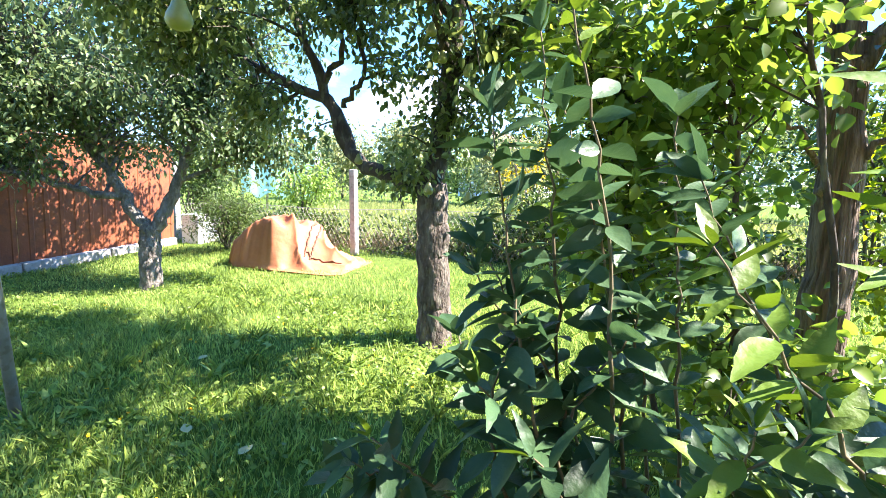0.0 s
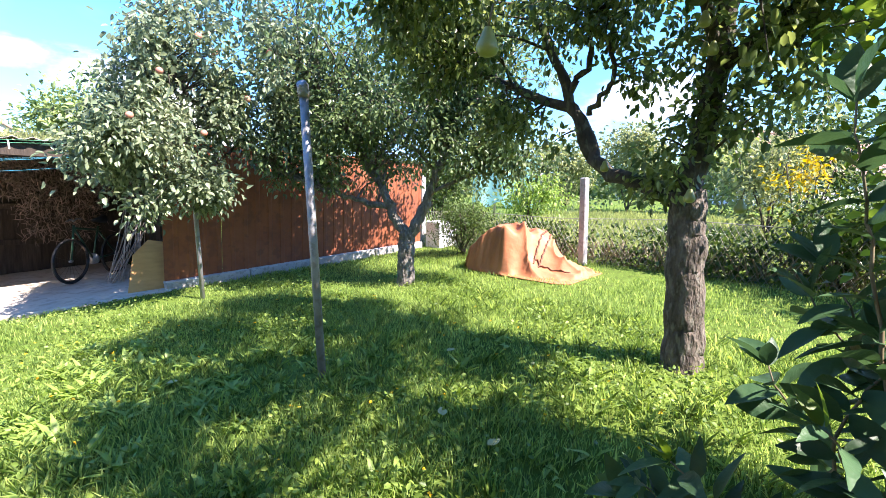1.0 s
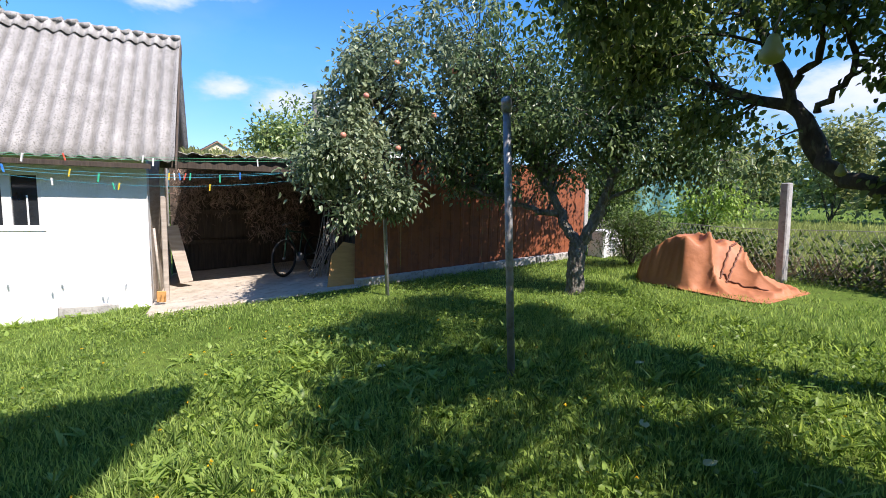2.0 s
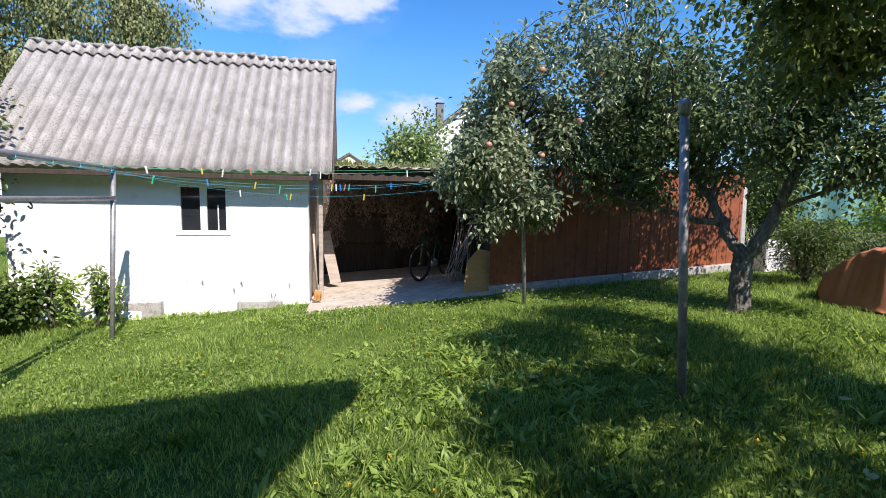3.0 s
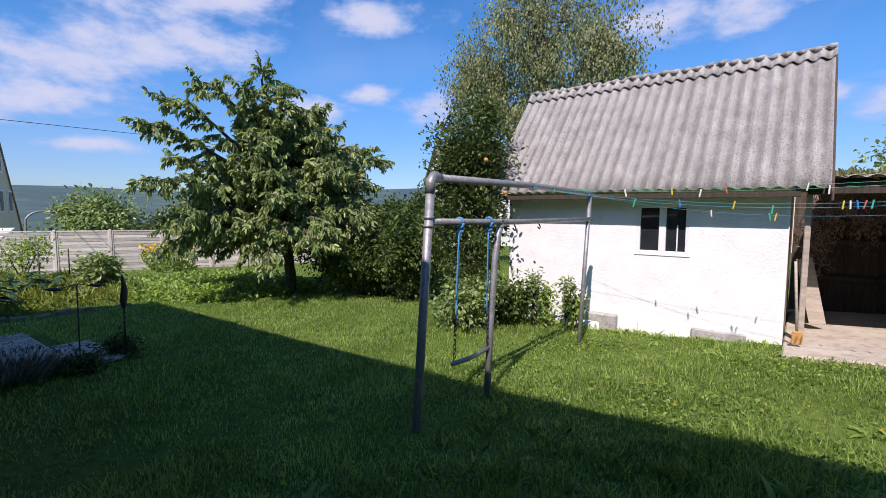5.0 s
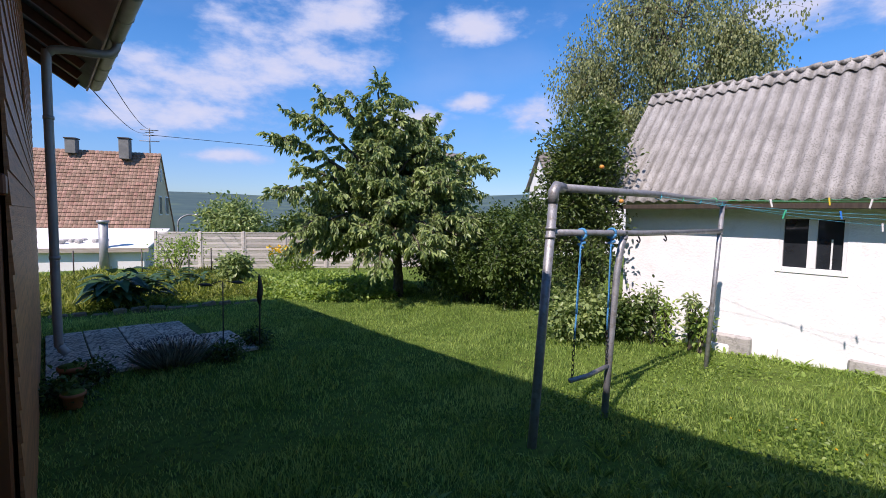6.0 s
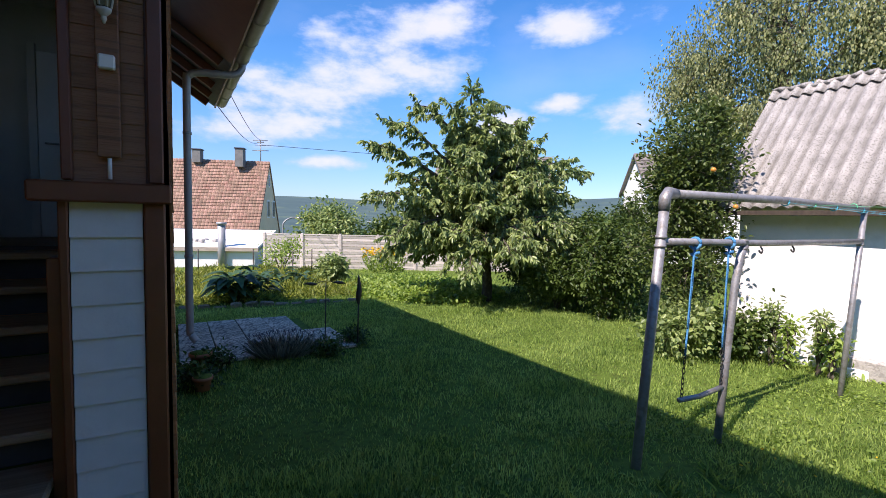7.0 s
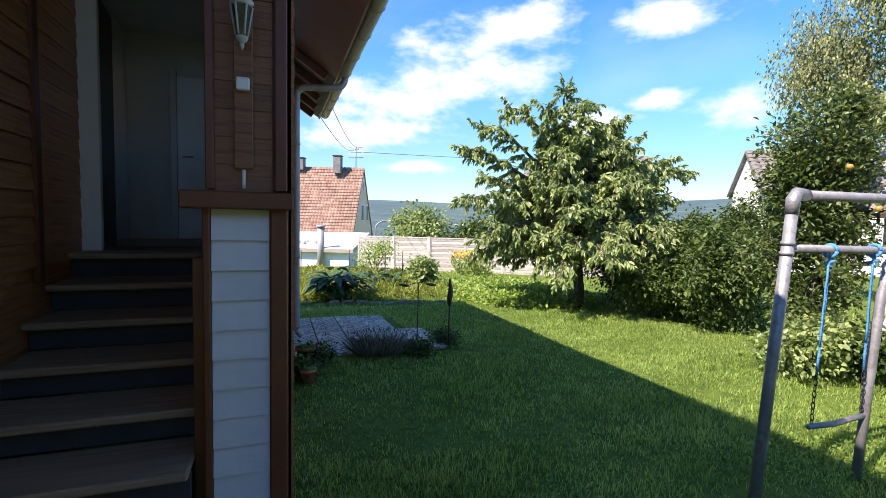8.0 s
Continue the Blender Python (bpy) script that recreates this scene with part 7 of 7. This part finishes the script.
# ---- things under the carport ----
def build_bike():
    bike = thing("bicycle", (-9.3, 0.9, 0.15), "old dark green bicycle leaning under the carport", "bicycle")
    z0, r = 0.5, 0.33
    spine = lambda f: Vector((-9.05 - 0.82 * f, 0.4 + 0.8 * f, 0))
    hubs = [spine(0.12) + Vector((0, 0, z0)), spine(0.95) + Vector((0, 0, z0))]
    d = (hubs[1] - hubs[0]).normalized()
    for hub in hubs:
        ring = lambda rad: [hub + d * (rad * math.cos(a)) + Vector((0, 0, rad * math.sin(a))) for a in np.linspace(0, 2 * math.pi, 33)]
        wheel = tube("wheel", ring(r), 0.02, M_BLACK, bike, 7)
        tube("rim", ring(r - 0.028), 0.008, M_DARK, wheel, 6)
        tube("hub", [hub + Vector((0.04, -0.02, 0)), hub - Vector((0.04, -0.02, 0))], 0.02, M_STEEL, wheel, 7)
        tubes("spoke_set", [([hub, hub + d * (0.31 * math.cos(a)) + Vector((0, 0, 0.31 * math.sin(a)))], 0.0018, 3) for a in np.linspace(0, 6.28, 19)[:-1]], M_DARK, wheel, kind="stuff")
    crank = spine(0.5) + Vector((0, 0, z0 - 0.02))
    seat = spine(0.62) + Vector((0, 0, z0 + 0.5))
    head = spine(0.2) + Vector((0, 0, z0 + 0.5))
    green = material("green_bicycle_paint", (0.012, 0.06, 0.035), (0.02, 0.08, 0.045), 8, 0.35)
    for a, b in ((crank, seat), (crank, head), (seat - Vector((0, 0, 0.06)), head), (crank, hubs[1]), (seat - Vector((0, 0, 0.08)), hubs[1]), (head + Vector((0, 0, 0.05)), hubs[0])):
        tube("frame_tube", [a, b], 0.016, green, bike, 7)
    tube("handlebar", curve_pts([head + Vector((0.22, -0.1, 0.12)), head + Vector((0.1, -0.03, 0.14)), head + Vector((0, 0, 0.1)), head + Vector((-0.1, 0.05, 0.14)), head + Vector((-0.22, 0.12, 0.12))], 4), 0.012, M_STEEL, bike, 6)
    tube("saddle", [seat + d * -0.12 + Vector((0, 0, 0.1)), seat + Vector((0, 0, 0.1)), seat + d * 0.12 + Vector((0, 0, 0.11))], [0.02, 0.045, 0.08], M_BLACK, bike, 8)
    tube("crank_wheel", [crank + Vector((0.02, -0.01, 0)), crank - Vector((0.02, -0.01, 0))], 0.09, M_STEEL, bike, 14)


build_bike()


def build_clutter():
    rng = random.Random(21)
    for k in range(20):
        a = Vector((-8.6 - rng.uniform(0, 0.5), 0.85 + rng.uniform(0, 0.45), 0.12))
        b = Vector((-8.75 - rng.uniform(0, 0.5), 1.15 + 0.42 * rng.random(), 1.25 + rng.uniform(-0.3, 0.4)))
        st = tube("garden_stick", [a, a.lerp(b, 0.5) + Vector((0, 0.02, 0)), b], rng.uniform(0.005, 0.01), M_GREYWOOD, None, 6)
        tagged(st, "bare grey bean pole leaning in the corner", "stick", "bean poles")
    v = [(-7.66, 0.98, 0.2), (-7.62, 1.68, 0.24), (-7.82, 1.68, 0.85), (-7.86, 1.28, 0.92), (-7.8, 1.08, 0.72)]
    bm = bmesh.new()
    vs = [bm.verts.new(p) for p in v]
    face = bm.faces.new(vs)
    bm.normal_update()
    ext = bmesh.ops.extrude_face_region(bm, geom=[face])
    bmesh.ops.translate(bm, vec=face.normal * 0.018, verts=[g for g in ext["geom"] if isinstance(g, bmesh.types.BMVert)])
    tagged(part("plywood_sheet", bm, M_PLY), "cut piece of orange-brown plywood leaning on the sheet fence", "board")
    bd = box("plank", (0.03, 0.2, 1.0), (-9.35, -1.2, 0.6), M_GREYWOOD, None, rot=(12, -4, 0))
    tagged(bd, "pale grey plank leaning on the shed's side wall", "plank")
    sh = thing("spade", (-7.95, -1.28, 0.05), "spade with a wooden handle standing at the shed corner", "spade")
    tube("handle", [(-8.02, -1.4, 1.15), (-7.95, -1.34, 0.25)], 0.017, M_GREYWOOD, sh, 8)
    box("blade", (0.02, 0.12, 0.17), (-7.945, -1.335, 0.16), M_PLY, sh, rot=(-3, 6, 0), bevel=0.008)
    # dry creeper under the roof
    r = np.random.default_rng(44)
    n = 7000
    x, y = r.uniform(-11.1, -9.9, n), r.uniform(-1.3, 1.6, n)
    depth = 0.6 + 0.35 * np.sin(y * 3.1) + 0.15 * np.sin(y * 9)
    z = 2.15 - np.abs(r.normal(0, 1, n)) * depth
    keep = z > 0.7
    p = np.stack([x, y, z], 1)[keep]
    ob = leaves("dry_creeper", p, r.normal(size=(len(p), 3)) + [0, 0, -0.8], 0.12, 0.08, leafy("withered_leaves", (0.17, 0.12, 0.09), (0.42, 0.33, 0.26), 0.5, 0.15), None, r)
    tagged(ob, "mass of withered brown creeper hanging inside the carport", "creeper", kind="stuff")


build_clutter()


# ---- pears, apples, weeds, fallen leaves ----
def pear(p, s=1.0):
    x, y, z = p
    ob = thing("pear", p, "unripe green pear hanging from its twig", "pear", "pears")
    prof = [(0.0, 0.012), (-0.012, 0.02), (-0.032, 0.026), (-0.055, 0.038), (-0.075, 0.041), (-0.092, 0.032), (-0.1, 0.012)]
    tube("fruit", [(x, y, z + h * s) for h, _ in prof], [r * s for _, r in prof], M_PEARFRUIT, ob, 12)
    tube("stalk", [(x, y, z), (x + 0.008, y, z + 0.03), (x + 0.012, y + 0.004, z + 0.06)], 0.003, M_TWIG, ob, 5)


for p in ((-1.08, 0.9, 2.2), (-1.23, 2.94, 2.66), (-1.17, 2.75, 1.8), (-1.11, 2.56, 2.7), (-1.18, 2.92, 2.65), (-1.02, 2.97, 2.57), (-1.9, 3.1, 2.0), (-2.5, 3.2, 2.2), (-2.05, 1.9, 2.9), (-1.5, 1.5, 2.75), (-3.0, 3.1, 2.35), (-0.95, 2.9, 1.75)):
    pear(p, 0.8)
for p in ((-7.05, -5.55, 2.62), (-7.6, -5.5, 2.1)):
    x, y, z = p
    tagged(tube("apple", [(x, y, z + h) for h in (-0.036, -0.03, -0.012, 0.008, 0.026, 0.034)], [0.01, 0.026, 0.037, 0.038, 0.026, 0.008], M_APPLEFRUIT, None, 10), "ripening red and yellow apple on the upright tree", "apple", "apples")
for p in ((-5.95, 1.5, 3.35), (-5.9, 1.65, 3.2), (-5.85, 1.5, 2.3), (-5.9, 1.1, 2.9), (-5.75, 2.2, 3.3), (-5.8, 0.8, 2.4), (-5.9, 2.0, 2.75)):
    x, y, z = p
    tagged(tube("apple", [(x, y, z + h) for h in (-0.036, -0.03, -0.012, 0.008, 0.026, 0.034)], [0.01, 0.026, 0.037, 0.038, 0.026, 0.008], M_PINKFRUIT, None, 10), "small pink apple among grey-green leaves", "apple", "apples")


def build_weeds():
    rng = random.Random(77)
    leaf_kinds = [leaf_mesh("weed_leaf", 0.2, 0.055, 0.4, M_WEED), leaf_mesh("weed_leaf", 0.15, 0.06, 0.5, M_WEED), leaf_mesh("weed_leaf", 0.1, 0.06, 0.3, M_WEED)]
    spots = [(-4.4, -0.45), (-4.5, 0.7), (-4.7, 0.3), (-4.3, 0.1), (-4.2, 0.9), (-3.6, -0.1), (-3.3, 0.7), (-3.0, 0.3)]
    for k in range(26):
        spots.append((rng.gauss(-4.0, 0.65), rng.gauss(0.35, 0.55)))
    for k in range(100):
        spots.append((rng.uniform(-5.4, -0.9), rng.uniform(-0.9, 3.0)))
    for k in range(16):
        spots.append((rng.uniform(-7.9, -7.0), rng.uniform(-5.2, -1.4)))
    for k in range(14):
        spots.append((rng.uniform(-3.2, -0.7), rng.uniform(-3.8, -0.8)))
    for k in range(26):
        spots.append((rng.uniform(-8.15, -7.95), rng.uniform(-5.3, -1.5)))
    for k in range(30):
        spots.append((rng.gauss(-2.9, 0.5), rng.gauss(-0.1, 0.5)))
    for i, (x, y) in enumerate(spots):
        w = thing("weed_plant", on_ground(x, y), "broad-leaved weed rosette growing in the lawn", "weed", "lawn weeds")
        big = i < 34
        me = rng.choice(leaf_kinds[:2] if big else leaf_kinds)
        for k in range(rng.randrange(24, 34) if big else rng.randrange(5, 9)):
            a = rng.uniform(0, 6.28)
            e = rng.uniform(0.35, 1.25)
            way = Vector((math.cos(a) * math.cos(e), math.sin(a) * math.cos(e), math.sin(e)))
            lf = link(new("leaf", me), w)
            lf.matrix_basis = Matrix.Translation(Vector(on_ground(x, y)) + Vector((rng.gauss(0, 0.05), rng.gauss(0, 0.05), 0.0))) @ way.to_track_quat("X", "Z").to_matrix().to_4x4() @ Matrix.Scale(rng.uniform(0.6, 1.15) * (0.66 if big else 0.7), 4)
    dead = leaf_mesh("fallen_leaf", 0.085, 0.06, -0.15, material("pale_fallen_leaf", (0.36, 0.35, 0.15), (0.46, 0.44, 0.22), 12, 0.7))
    for x, y in [(-1.66, 1.66)] + [(rng.uniform(-4, -0.8), rng.uniform(0.4, 3.2)) for k in range(4)]:
        lf = new("fallen_leaf", dead)
        lf.matrix_basis = Matrix.Translation(on_ground(x, y, 0.05)) @ Matrix.Rotation(rng.uniform(0, 6), 4, "Z")
        tagged(lf, "pale fallen leaf lying on the grass", "leaf", "fallen leaves")
    # clover and low herbs among the grass
    r = np.random.default_rng(15)
    n = 48000
    x, y = r.uniform(-7.3, 0.6, n), r.uniform(-4.6, 4.4, n)
    patch = np.sin(x * 2.3 + 1.1 * np.sin(y * 1.7)) + np.sin(y * 2.9 + x)
    keep = (patch + r.normal(0, 0.7, n) > 0.25) & ~((x > -0.25) & (y < -0.5))
    x, y = x[keep], y[keep]
    p = np.stack([x, y, ground_z(x, y) + r.uniform(0.015, 0.075, len(x))], 1)
    ob = leaves("clover", p, r.normal(size=(len(x), 3)) * [1, 1, 0.5], 0.034, 0.7, M_CLOVER, None, r, fold=0.1)
    tagged(ob, "patches of clover and small herbs in the lawn", "clover", kind="stuff")
    # yellow lawn flowers
    r = np.random.default_rng(3)
    n = 150
    x, y = r.uniform(-6, -0.8, n), r.uniform(-3.5, 3.5, n)
    p = np.repeat(np.stack([x, y, ground_z(x, y) + 0.06], 1), 6, 0)
    ob = leaves("lawn_flowers", p, r.normal(size=(n * 6, 3)) * [1, 1, 0.3], 0.014, 0.7, M_YELLOW, None, r)
    tagged(ob, "scattered tiny yellow flowers in the lawn", "flowers", kind="stuff")


build_weeds()
